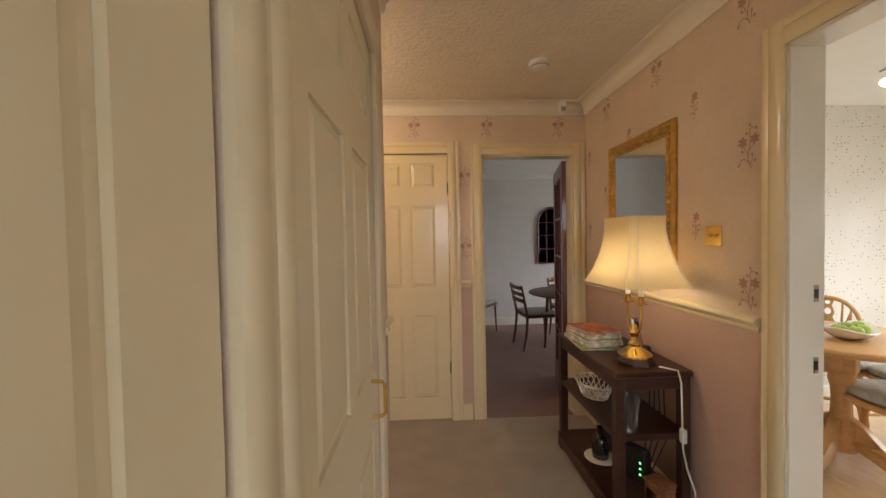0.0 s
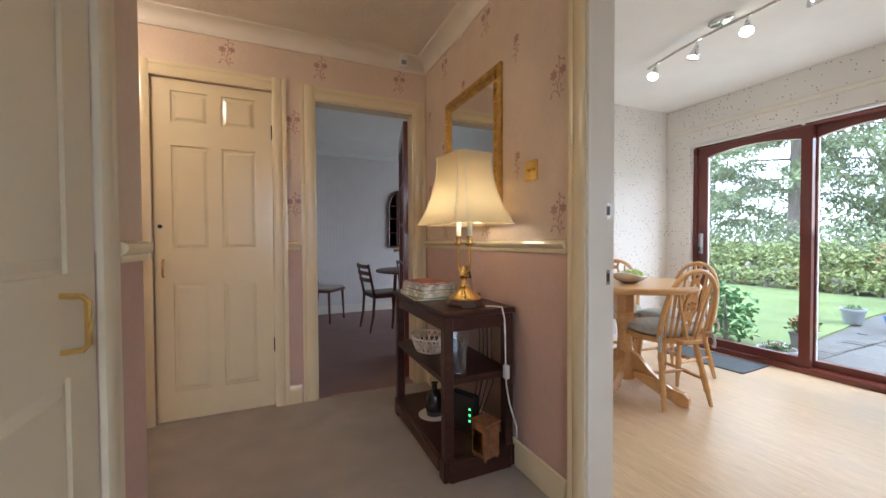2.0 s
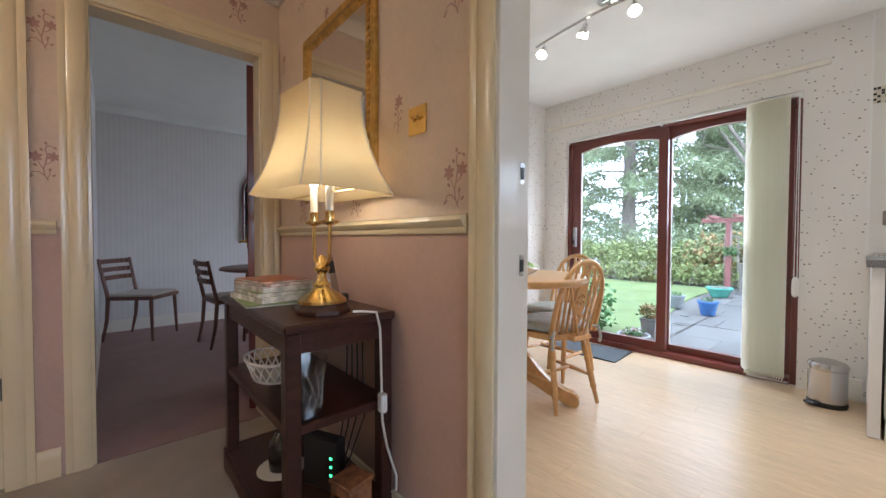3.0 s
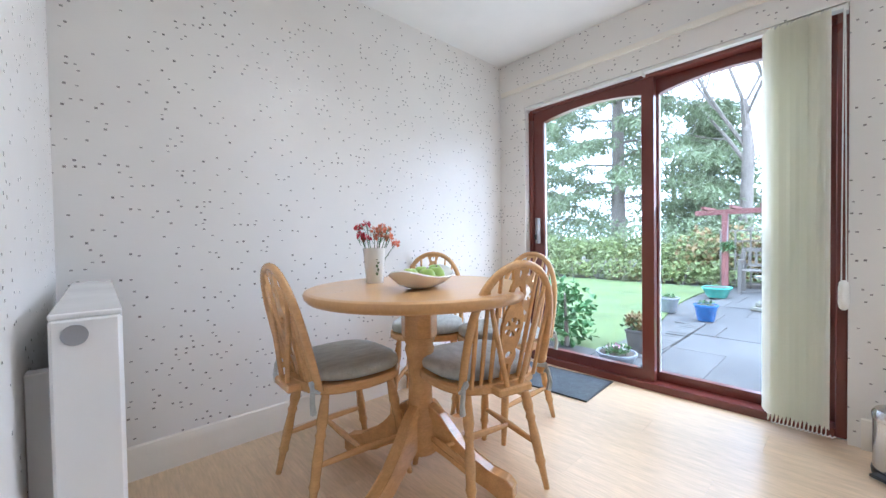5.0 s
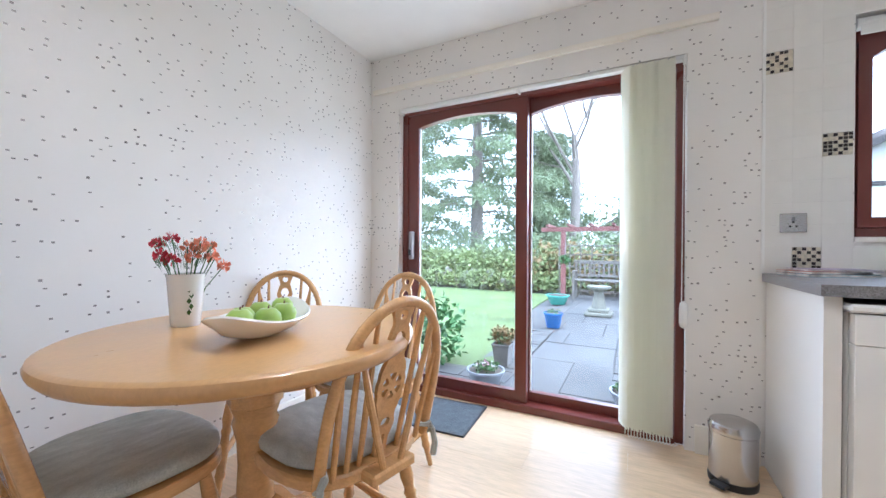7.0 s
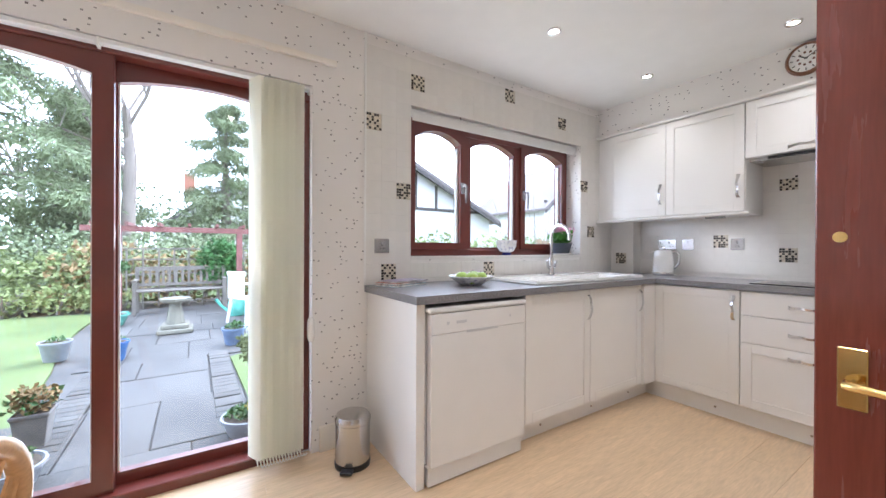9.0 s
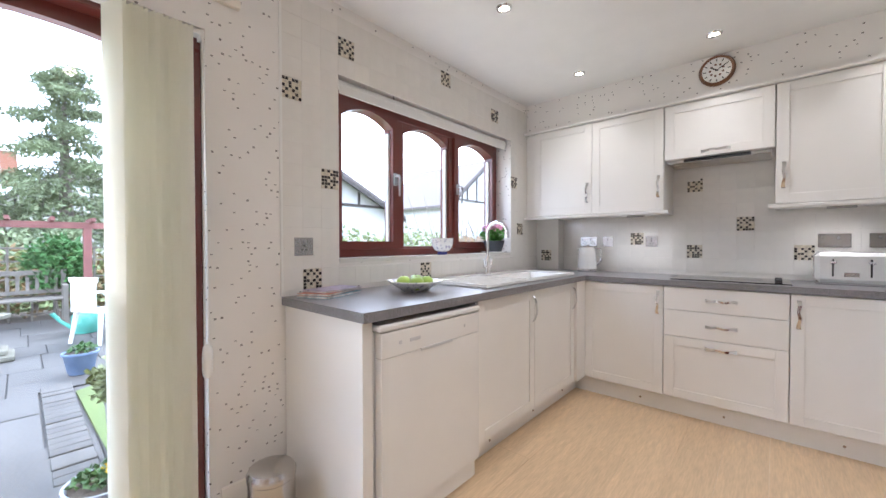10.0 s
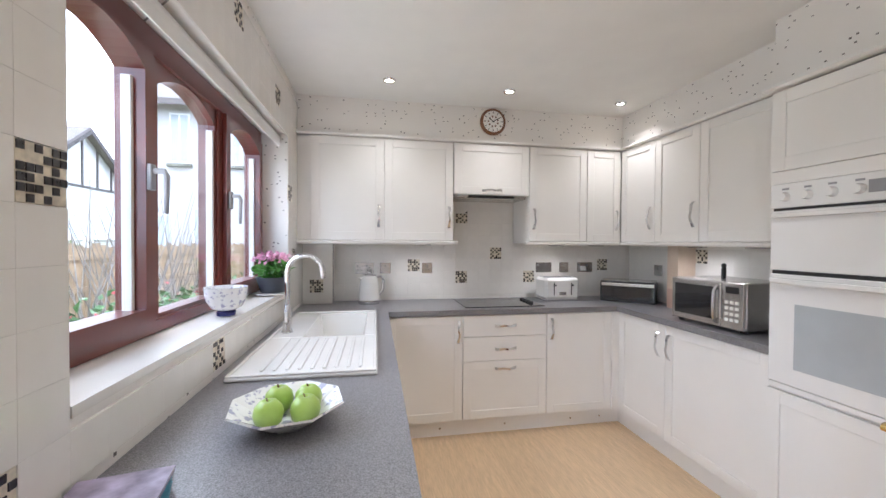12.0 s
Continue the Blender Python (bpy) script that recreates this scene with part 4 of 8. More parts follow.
bx("grille", -0.28, 0.28, -0.25, 0.03, 0, 0.022, STEEL, hood)
bx("visor", -0.18, 0.18, 0.03, 0.045, 0.002, 0.018, BLACK, hood)
rail_prof = [(0, 0), (0.022, 0), (0.03, 0.008), (0.03, 0.02), (0, 0.026)]
for nm, z, sc in (("cornice", 2.119, 1.0), ("light_rail", 1.360, 1.0)):
    for a, b, hoods in ((2.36 if nm == "light_rail" else 1.6, XE - 0.006, 0), (1.6, 2.42, 1)):
        if nm == "cornice" and hoods:
            continue
        if nm == "light_rail" and not hoods:
            a = 2.955
        bm = bmesh.new()
        prism(bm, rail_prof, lambda p, q, d: (a + d, WS + 0.016 + p, z + q), b - a)
        struct(nm, bm, UNIT, "ivory moulded " + nm.replace("_", " ") + " on the wall units", "trim", smooth=True)
    bm = bmesh.new()
    prism(bm, rail_prof, lambda p, q, d: (WW + 0.016 + p, -1.58 + d, z + q + 0.0005), 1.295)
    struct(nm, bm, UNIT, "ivory moulded " + nm.replace("_", " ") + " on the wall units", "trim", smooth=True)
slab("unit_underside", 2.985, XE - 0.01, YS + 0.01, WS + 0.016, 1.372, 1.387, UNIT, "ivory base board of the wall units", "panel")
slab("unit_underside_west", 1.28, 2.39, YS + 0.01, WS + 0.016, 1.372, 1.387, UNIT, "ivory base board of the wall units", "panel")
ug = thing("under_unit_light", "slim grey under-cupboard light", "light", 3.2, -1.70, 1.352, group="under-cupboard lights")
bx("body", -0.06, 0.06, -0.02, 0.02, 0, 0.019, STEEL, ug)
for lx, ly in ((2.1, -1.70), (1.75, -1.70), (1.46, -1.0), (1.46, -0.6)):
    copy_thing(ug, pose(lx, ly, 1.352, 0, 0, 0 if ly < -1.5 else 90))

# tall oven unit
tall = thing("oven_housing", "tall ivory housing unit for the built-in double oven", "cupboard", 1.53, 0.03, 0)
TX = 0.24
bx("carcass", -0.255, TX - 0.002, -0.306, 0.30, 0.125, 2.06, UNIT, tall)
tp = lambda a, b, c: (TX + c, a, b)
front_panel("upper_door", tall, lambda a, b, c: (TX + c, -0.303 + a, 1.70 + b), 0.60, 0.352)
part_box("filler", tall, tp, -0.303, 0.297, 1.642, 1.697, 0, 0.018, UNIT)
front_panel("lower_door", tall, lambda a, b, c: (TX + c, -0.303 + a, 0.128 + b), 0.60, 0.60)
bm = bmesh.new()
prism(bm, rail_prof, lambda p, q, d: (TX + 0.012 + p * 1.3, -0.33 + d, 2.062 + q), 0.64)
part("cornice", bm, UNIT, tall)
bx("kick", -0.25, TX - 0.06, -0.30, 0.30, 0.0, 0.124, UNIT, tall)
oven = thing("double_oven", "white built-in double oven with glazed lower door", "oven", 1.53, 0.03, 0.735)
op = lambda a, b, c: (TX + c, a, b - 0.735)
pan = part_box("control_panel", oven, op, -0.298, 0.293, 1.535, 1.64, 0, 0.026, APPLIANCE, 0.003)
for i in range(4):
    bm = bmesh.new()
    kx = -0.235 + i * 0.085
    tube(bm, [op(kx, 1.583, 0.026), op(kx, 1.583, 0.05)], [0.02, 0.017], 16)
    part("knob", bm, APPLIANCE, pan, smooth=True)
    part_box("knob_mark", pan, op, kx - 0.014, kx + 0.014, 1.612, 1.62, 0.0262, 0.0275, GREY_PLASTIC, 0)
part_box("clock_display", pan, op, 0.045, 0.20, 1.565, 1.612, 0.0262, 0.0275, GREY_PLASTIC, 0)
gd = part_box("grill_door", oven, op, -0.298, 0.293, 1.262, 1.523, 0, 0.024, APPLIANCE, 0.004)
part_box("grill_handle", gd, op, -0.28, 0.275, 1.492, 1.512, 0.026, 0.05, APPLIANCE, 0.004)
part_box("gap", oven, op, -0.298, 0.293, 1.245, 1.262, 0, 0.008, BLACK, 0)
part_box("gap", oven, op, -0.298, 0.293, 1.523, 1.535, 0, 0.008, BLACK, 0)
od = part_box("oven_door", oven, op, -0.298, 0.293, 0.765, 1.245, 0, 0.024, APPLIANCE, 0.004)
part_box("oven_window", od, op, -0.19, 0.20, 0.84, 1.12, 0.0242, 0.0262, OVEN_GLASS, 0)
part_box("oven_handle", od, op, -0.28, 0.275, 1.205, 1.228, 0.026, 0.052, APPLIANCE, 0.004)
part_box("base_trim", oven, op, -0.298, 0.293, 0.738, 0.762, 0, 0.02, APPLIANCE, 0.003)

# sink, tap, hob
sink = thing("ceramic_sink", "white ceramic inset sink with ribbed drainer", "sink", 3.79, -0.775, 0.905)
bm = bmesh.new()
walled(bm, "y", -0.585, 0.585, -0.245, 0.255, 0.0005, 0.016, [])
bmesh.ops.delete(bm, geom=bm.verts[:], context="VERTS")
for a, b, c, d in ((-0.245, 0.255, 0.05, 0.585), (-0.245, -0.185, -0.585, 0.05), (0.10, 0.255, -0.585, 0.05), (-0.185, 0.10, -0.585, -0.53)):
    box(bm, a, b, c, d, 0.0005, 0.014)
part("drainer_rim", bm, CERAMIC, sink, bevel=0.004)
bm = bmesh.new()
lip = [(-0.185, -0.53), (0.10, -0.53), (0.10, 0.05), (-0.185, 0.05)]
top = [bm.verts.new((x, y, 0.0138)) for x, y in lip]
low = [bm.verts.new((x * 0.8 - 0.008, (y + 0.24) * 0.86 - 0.24, -0.14)) for x, y in lip]
bridge(bm, low, top)
bm.faces.new(low)
bowl_m = part("bowl", bm, CERAMIC, sink)
bowl_m.data.materials[0] = CERAMIC
for i in range(9):
    bx("drainer_rib", -0.19 + i * 0.042, -0.176 + i * 0.042, 0.10, 0.53, 0.0143, 0.019, CERAMIC, sink, "", 0.002)
for a, b, c, d in ((-0.243, 0.253, 0.568, 0.583), (-0.243, -0.230, -0.583, 0.568), (0.240, 0.253, -0.583, 0.568), (-0.23, 0.24, -0.583, -0.57)):
    bx("raised_edge", a, b, c, d, 0.0143, 0.022, CERAMIC, sink, "", 0.003)
tapx = thing("mixer_tap", "tall chrome swan-neck mixer tap", "tap", 3.985, -0.83, 0.919)
bm = bmesh.new()
lathe(bm, [(0.026, 0), (0.026, 0.012), (0.02, 0.02), (0.019, 0.13), (0.014, 0.14)], 16)
part("tap_body", bm, CHROME, tapx, smooth=True)
bm = bmesh.new()
arc = [(-0.085 + 0.085 * math.cos(a), 0.0, 0.30 + 0.085 * math.sin(a)) for a in [i * math.pi / 10 for i in range(11)]]
tube(bm, [(0, 0, 0.13), (0, 0, 0.22)] + arc + [(-0.171, 0, 0.27)], 0.0125, 12)
part("spout", bm, CHROME, tapx, smooth=True)
for s in (-1, 1):
    bm = bmesh.new()
    tube(bm, [(0, s * 0.015, 0.06), (0, s * 0.04, 0.062)], 0.012, 10)
    tube(bm, [(0, s * 0.04, 0.062), (-0.004, s * 0.05, 0.115)], [0.011, 0.008], 10)
    part("tap_lever", bm, CHROME, tapx, smooth=True)
hob = thing("ceramic_hob", "black glass ceramic hob set in the worktop", "hob", 2.62, -1.66, 0.905)
bx("glass", -0.31, 0.30, -0.20, 0.20, 0.0005, 0.007, BLACK_GLASS, hob)
for i in range(4):
    bm = bmesh.new()
    lathe(bm, [(0.018, 0.0075), (0.018, 0.018), (0.014, 0.022)], 14, (-0.25, -0.10 + i * 0.06, 0))
    part("hob_knob", bm, BLACK, hob, smooth=True)
for hx, hy, r in ((0.15, 0.09, 0.09), (0.15, -0.09, 0.07), (-0.08, 0.09, 0.07), (-0.08, -0.09, 0.09)):
    bm = bmesh.new()
    a = ring(bm, (hx, hy, 0.0074), (1, 0, 0), (0, 1, 0), r, r, 28)
    b = ring(bm, (hx, hy, 0.0074), (1, 0, 0), (0, 1, 0), r - 0.004, r - 0.004, 28)
    bridge(bm, a, b)
    part("heat_ring", bm, GREY_PLASTIC, hob)

# ---- dining table and chairs ----
table = thing("dining_table", "round varnished beech pedestal dining table", "table", 2.565, 2.17, 0)
bm = bmesh.new()
lathe(bm, [(0.41, 0.735), (0.435, 0.74), (0.446, 0.752), (0.45, 0.765), (0.446, 0.775), (0.436, 0.78), (0.43, 0.7802), (0.2, 0.7803)], 64)
part("tabletop", bm, BEECH_TOP, table, smooth=True)
bm = bmesh.new()
lathe(bm, [(0.16, 0.71), (0.16, 0.734)], 8)
part("top_block", bm, BEECH, table)
bm = bmesh.new()
lathe(bm, [(0.075, 0.57), (0.075, 0.71)], 8)
part("column_head", bm, BEECH, table, bevel=0.004)
bm = bmesh.new()
lathe(bm, [(0.066, 0.10), (0.072, 0.14), (0.072, 0.24), (0.06, 0.26), (0.05, 0.30), (0.046, 0.40), (0.05, 0.47), (0.062, 0.52), (0.056, 0.535), (0.068, 0.572)], 28)
part("column", bm, BEECH, table, smooth=True)
for i in range(4):
    a = math.radians(20 + 90 * i)
    prof = [(0.05, 0.13), (0.05, 0.30), (0.10, 0.27), (0.17, 0.19), (0.24, 0.13), (0.31, 0.095), (0.375, 0.085), (0.40, 0.06), (0.40, 0.015), (0.385, 0.0), (0.34, 0.0), (0.30, 0.03), (0.22, 0.05), (0.14, 0.10)]
    bm = bmesh.new()
    ca, sa = math.cos(a), math.sin(a)
    prism(bm, prof, lambda r, z, d: (r * ca - (d - 0.024) * sa, r * sa + (d - 0.024) * ca, z), 0.048)
    part("foot", bm, BEECH, table, bevel=0.004)


def windsor_chair():
    e = thing("wheelback_chair", "varnished beech wheelback chair with grey tied cushion", "chair", 0, 0, 0, group="chairs round the dining table")
    # seat: front at +x
    out = []
    for i in range(28):
        a = 2 * math.pi * i / 28
        c, s = math.cos(a), math.sin(a)
        rx = 0.205 * (abs(c) ** 0.7) * (1 if c > 0 else -1)
        wy = 0.215 * (abs(s) ** 0.7) * (1 if s > 0 else -1) * (1.0 + 0.06 * c)
        out.append((rx, wy))
    bm = bmesh.new()
    prism(bm, out, lambda x, y, d: (x, y, 0.415 + d), 0.034)
    box(bm, -0.25, -0.17, -0.075, 0.075, 0.416, 0.446)
    part("seat", bm, BEECH, e, bevel=0.006)
    for fx, fy, bxx, by in ((0.13, 0.15, 0.20, 0.185), (0.13, -0.15, 0.20, -0.185), (-0.13, 0.13, -0.215, 0.175), (-0.13, -0.13, -0.215, -0.175)):
        bm = bmesh.new()
        pts, rad = [], []
        for t, r in ((0, 0.013), (0.1, 0.016), (0.25, 0.021), (0.33, 0.015), (0.36, 0.020), (0.40, 0.015), (0.55, 0.019), (0.72, 0.017), (0.76, 0.020), (0.80, 0.014), (1.0, 0.011)):
            pts.append((fx + (bxx - fx) * t, fy + (by - fy) * t, 0.415 * (1 - t)))
            rad.append(r)
        tube(bm, pts, rad, 10)
        part("leg", bm, BEECH, e, smooth=True)
    for s in (-1, 1):
        bm = bmesh.new()
        tube(bm, [(0.172, s * 0.172, 0.165), (-0.02, s * 0.165, 0.168), (-0.182, s * 0.157, 0.165)], [0.009, 0.014, 0.009], 8)
        part("side_stretcher", bm, BEECH, e, smooth=True)
    bm = bmesh.new()
    tube(bm, [(-0.01, -0.165, 0.168), (-0.01, 0, 0.168), (-0.01, 0.165, 0.168)], [0.009, 0.014, 0.009], 8)
    part("cross_stretcher", bm, BEECH, e, smooth=True)
    lean = lambda z: -0.175 - (z - 0.44) * 0.24
    hoop = []
    for i in range(25):
        a = math.pi * i / 24
        z = 0.44 + 0.437 * math.sin(a) ** 0.62
        y = 0.185 * math.cos(a) * (1.0 + 0.10 * math.sin(a))
        hoop.append((lean(z), y, z))
    bm = bmesh.new()
    tube(bm, hoop, 0.0145, 10)
    part("hoop", bm, BEECH, e, smooth=True)
    for y0, y1, zt in ((-0.145, -0.165, 0.74), (-0.105, -0.125, 0.81), (-0.065, -0.08, 0.845), (0.065, 0.08, 0.845), (0.105, 0.125, 0.81), (0.145, 0.165, 0.74)):
        bm = bmesh.new()
        tube(bm, [(-0.178, y0, 0.442), (lean(0.62), (y0 + y1) / 2, 0.62), (lean(zt), y1, zt)], [0.0075, 0.0085, 0.006], 8)
        part("spindle", bm, BEECH, e, smooth=True)
    for s in (-1, 1):
        bm = bmesh.new()
        tube(bm, [(-0.235, s * 0.03, 0.442), (-0.245, s * 0.085, 0.64), (lean(0.80), s * 0.13, 0.80)], [0.009, 0.010, 0.006], 8)
        part("brace_spindle", bm, BEECH, e, smooth=True)
    # pierced splat: one plate cut from an outline with holes, thickened, its edges eased
    half = [(0.018, 0.44), (0.022, 0.50), (0.036, 0.535), (0.028, 0.565), (0.042, 0.60), (0.048, 0.65), (0.042, 0.70), (0.026, 0.73), (0.038, 0.765), (0.03, 0.80), (0.022, 0.82), (0.034, 0.85), (0.036, 0.872)]

    def solid(y, z):
        for (w0, z0), (w1, z1) in zip(half, half[1:]):
            if z0 <= z <= z1:
                if abs(y) > w0 + (w1 - w0) * (z - z0) / (z1 - z0):
                    return False
        for hz, hy, hh in ((0.485, 0.008, 0.028), (0.545, 0.016, 0.014), (0.775, 0.019, 0.024), (0.842, 0.015, 0.014)):
            if (y / hy) ** 2 + ((z - hz) / hh) ** 2 < 1:
                return False
        r, a = math.hypot(y, z - 0.65), math.atan2(z - 0.65, y)
        return not (0.014 < r < 0.036 and abs((a / (math.pi / 3)) % 1 - 0.5) < 0.5 - 0.0045 / r * 1.0)

    step, nu, nv = 0.0034, 30, 127
    cells = {(i, j) for i in range(-nu // 2, nu // 2) for j in range(nv) if solid((i + 0.5) * step, 0.44 + (j + 0.5) * step)}
    spots = {c for i, j in cells for c in ((i, j), (i + 1, j), (i + 1, j + 1), (i, j + 1))}
    edges = [e2 for i, j in cells for e2, nb in ((((i, j), (i + 1, j)), (i, j - 1)), (((i + 1, j), (i + 1, j + 1)), (i + 1, j)), (((i + 1, j + 1), (i, j + 1)), (i, j + 1)), (((i, j + 1), (i, j)), (i - 1, j))) if nb not in cells]
    flat = {c: Vector((c[0] * step, 0.44 + c[1] * step)) for c in spots}
    near = {}
    for p, q in edges:
        near.setdefault(p, []).append(q), near.setdefault(q, []).append(p)
    for _ in range(3):
        flat.update({c: flat[c] * 0.4 + sum((flat[o] for o in ns), Vector((0, 0))) * (0.6 / len(ns)) for c, ns in near.items()})
    bm = bmesh.new()
    back = {c: bm.verts.new((lean(v.y) - 0.006, v.x, v.y)) for c, v in flat.items()}
    fore = {c: bm.verts.new((lean(v.y) + 0.006, v.x, v.y)) for c, v in flat.items()}
    for i, j in cells:
        q = ((i, j), (i + 1, j), (i + 1, j + 1), (i, j + 1))
        bm.faces.new([fore[c] for c in q]), bm.faces.new([back[c] for c in q[::-1]])
    for p, q in edges:
        bm.faces.new((fore[q], fore[p], back[p], back[q]))
    part("wheel_splat", bm, BEECH, e, "pierced wheel splat")
    bm = bmesh.new()
    n = 24
    rows = []
    for z, sc in ((0.4515, 0.90), (0.458, 0.98), (0.475, 1.0), (0.492, 0.98), (0.502, 0.90), (0.506, 0.6), (0.507, 0.2)):
        rows.append([bm.verts.new((0.012 + out[i][0] * 0.93 * sc, out[i][1] * 0.95 * sc, z)) for i in range(28)])
    for a, b in zip(rows, rows[1:]):
        bridge(bm, a, b)
    bm.faces.new(rows[0][::-1]), bm.faces.new(rows[-1])
    cu = part("cushion", bm, CUSHION, e, "sage grey fabric seat cushion", smooth="all")
    for s in (-1, 1):
        bm = bmesh.new()
        tube(bm, [(-0.165, s * 0.16, 0.47), (-0.205, s * 0.185, 0.475), (-0.205, s * 0.20, 0.455), (-0.18, s * 0.195, 0.44)], [0.006, 0.011, 0.008, 0.006], 6)
        tube(bm, [(-0.205, s * 0.195, 0.46), (-0.21, s * 0.205, 0.41), (-0.205, s * 0.20, 0.375)], [0.008, 0.009, 0.011], 6)
        part("tie", bm, CUSHION, cu, smooth=True)
    return e


ch = windsor_chair()
ch.matrix_world = pose(2.335, 2.395, 0, 0, 0, -2)
for cx, cy, rz in ((2.72, 2.0, 78), (3.18, 2.235, 177), (3.03, 2.66, 222)):
    copy_thing(ch, pose(cx, cy, 0, 0, 0, rz))


def apples(bm, spots):
    for x, y, z, r in spots:
        lathe(bm, [(0.004, 0.25 * r), (0.5 * r, 0.02 * r), (0.86 * r, 0.35 * r), (r, 0.95 * r), (0.9 * r, 1.4 * r), (0.55 * r, 1.78 * r), (0.2 * r, 1.82 * r), (0.03, 1.6 * r) if r > 0.1 else (0.1 * r, 1.66 * r)], 16, (x, y, z))


def apple_set(prefix, x, y, z, spots):
    for ax, ay, az, r in spots:
        e = thing("apple", "green cooking apple in the fruit dish", "apple", x + ax, y + ay, z + az, group="apples in the " + prefix)
        bm = bmesh.new()
        apples(bm, [(0, 0, 0, r)])
        part("flesh", bm, APPLE, e, smooth="all")
        bm = bmesh.new()
        tube(bm, [(0, 0, 1.6 * r), (0.004, 0.002, 2.0 * r)], 0.0018, 5)
        part("stalk", bm, TEAK, e)


CHINA = material("blue_patterned_china", (0.80, 0.79, 0.77), 0.2, vary=0.02, coat=0.4)
nt = CHINA.node_tree
vz = nt.nodes.new("ShaderNodeTexNoise")
vz.inputs["Scale"].default_value, vz.inputs["Detail"].default_value = 52, 6
rp = nt.nodes.new("ShaderNodeValToRGB")
rp.color_ramp.elements[0].position, rp.color_ramp.elements[1].position = 0.54, 0.60
rp.color_ramp.elements[0].color, rp.color_ramp.elements[1].color = (0.80, 0.79, 0.77, 1), (0.40, 0.39, 0.50, 1)
tc = nt.nodes.new("ShaderNodeTexCoord")
nt.links.new(tc.outputs["Object"], vz.inputs["Vector"]), nt.links.new(vz.outputs["Fac"], rp.inputs[0])
nt.links.new(rp.outputs[0], nt.nodes["Principled BSDF"].inputs["Base Color"])

dish = thing("leaf_fruit_dish", "white boat-shaped fruit dish on the dining table", "bowl", 2.525, 2.095, 0.7805, 25)
bm = bmesh.new()
rows = []
for sc, z in ((0.35, 0.0), (0.42, 0.004), (0.7, 0.018), (1.0, 0.045), (0.97, 0.049), (0.66, 0.024), (0.38, 0.012)):
    rows.append([bm.verts.new((0.175 * sc * math.cos(a), 0.115 * sc * math.sin(a), z + (0.03 * abs(math.cos(a)) ** 3 if sc > 0.9 else 0.0))) for a in [2 * math.pi * i / 32 for i in range(32)]])
for a, b in zip(rows, rows[1:]):
    bridge(bm, a, b)
bm.faces.new(rows[0][::-1]), bm.faces.new(rows[-1])
part("dish", bm, CERAMIC, dish, smooth=True)
apple_set("dining table dish", 2.525, 2.095, 0.794, [(-0.08, -0.025, 0.006, 0.033), (-0.015, -0.045, 0.0, 0.034), (0.055, -0.02, 0.002, 0.034), (-0.035, 0.03, 0.0, 0.033), (0.035, 0.05, 0.004, 0.033), (0.105, 0.045, 0.012, 0.031)])

vase = thing("flower_vase", "tall white china vase with leaf print", "vase", 2.495, 2.39, 0.7805)
bm = bmesh.new()
lathe(bm, [(0.042, 0), (0.044, 0.004), (0.05, 0.08), (0.056, 0.165), (0.059, 0.178), (0.054, 0.178), (0.046, 0.08), (0.038, 0.01)], 28)
part("body", bm, CERAMIC, vase, smooth=True)
for i in range(5):
    bm = bmesh.new()
    a = -1.9 + 0.13 * (i % 2)
    prism(bm, [(0, -0.011), (0.007, 0), (0, 0.011), (-0.007, 0)], lambda u, v, d: ((0.0485 + 0.004 * i / 5 + d) * math.cos(a + u * 20), (0.0485 + 0.004 * i / 5 + d) * math.sin(a + u * 20), 0.05 + i * 0.019 + v), 0.0012)
    part("leaf_print", bm, LEAF, vase, "green painted leaf")
vase.scale = (0.86, 0.86, 0.86)
RED_PETAL = material("red_petals", (0.55, 0.02, 0.04), 0.6, vary=0.25, scale=60)
ORANGE_PETAL = material("orange_petals", (0.75, 0.23, 0.12), 0.6, vary=0.25, scale=60)
PINK_PETAL = material("pink_petals", (0.70, 0.36, 0.50), 0.6, vary=0.3, scale=60)
rng = random.Random(4)
bouquet = thing("carnations", "bunch of red and orange carnations in a vase", "flowers", 2.495, 2.39, 0.81)
heads = [(-0.075, 0.03, 0.245, 0), (-0.085, -0.01, 0.205, 0), (-0.045, 0.0, 0.265, 0), (-0.06, -0.03, 0.19, 0), (0.05, 0.0, 0.25, 1), (0.03, -0.03, 0.225, 1), (0.09, 0.01, 0.235, 1), (0.07, -0.03, 0.20, 1), (0.11, 0.02, 0.19, 1), (0.02, 0.03, 0.235, 1), (0.12, -0.02, 0.165, 1), (0.0, -0.04, 0.2, 1)]
for hx, hy, hz, kind in heads:
    bm = bmesh.new()
    tube(bm, [(hx * 0.15, hy * 0.15, -0.02), (hx * 0.5, hy * 0.5, hz * 0.55), (hx, hy, hz)], 0.002, 5)
    part("stem", bm, LEAF, bouquet)
    bm = bmesh.new()
    for k in range(26):
        d = Vector((rng.gauss(0, 1), rng.gauss(0, 1), rng.gauss(0.5, 0.8))).normalized()
        o = d.orthogonal().normalized()
        q = d.cross(o)
        c = Vector((hx, hy, hz)) + d * 0.005
        s = 0.010 + 0.004 * rng.random()
        v = [bm.verts.new(c), bm.verts.new(c + d * s * 1.3 + o * s * 0.8), bm.verts.new(c + d * s * 1.6 + q * 0.002), bm.verts.new(c + d * s * 1.3 - o * s * 0.8)]
        bm.faces.new(v)
    part("flower_head", bm, RED_PETAL if kind == 0 else ORANGE_PETAL, bouquet)
bm = bmesh.new()
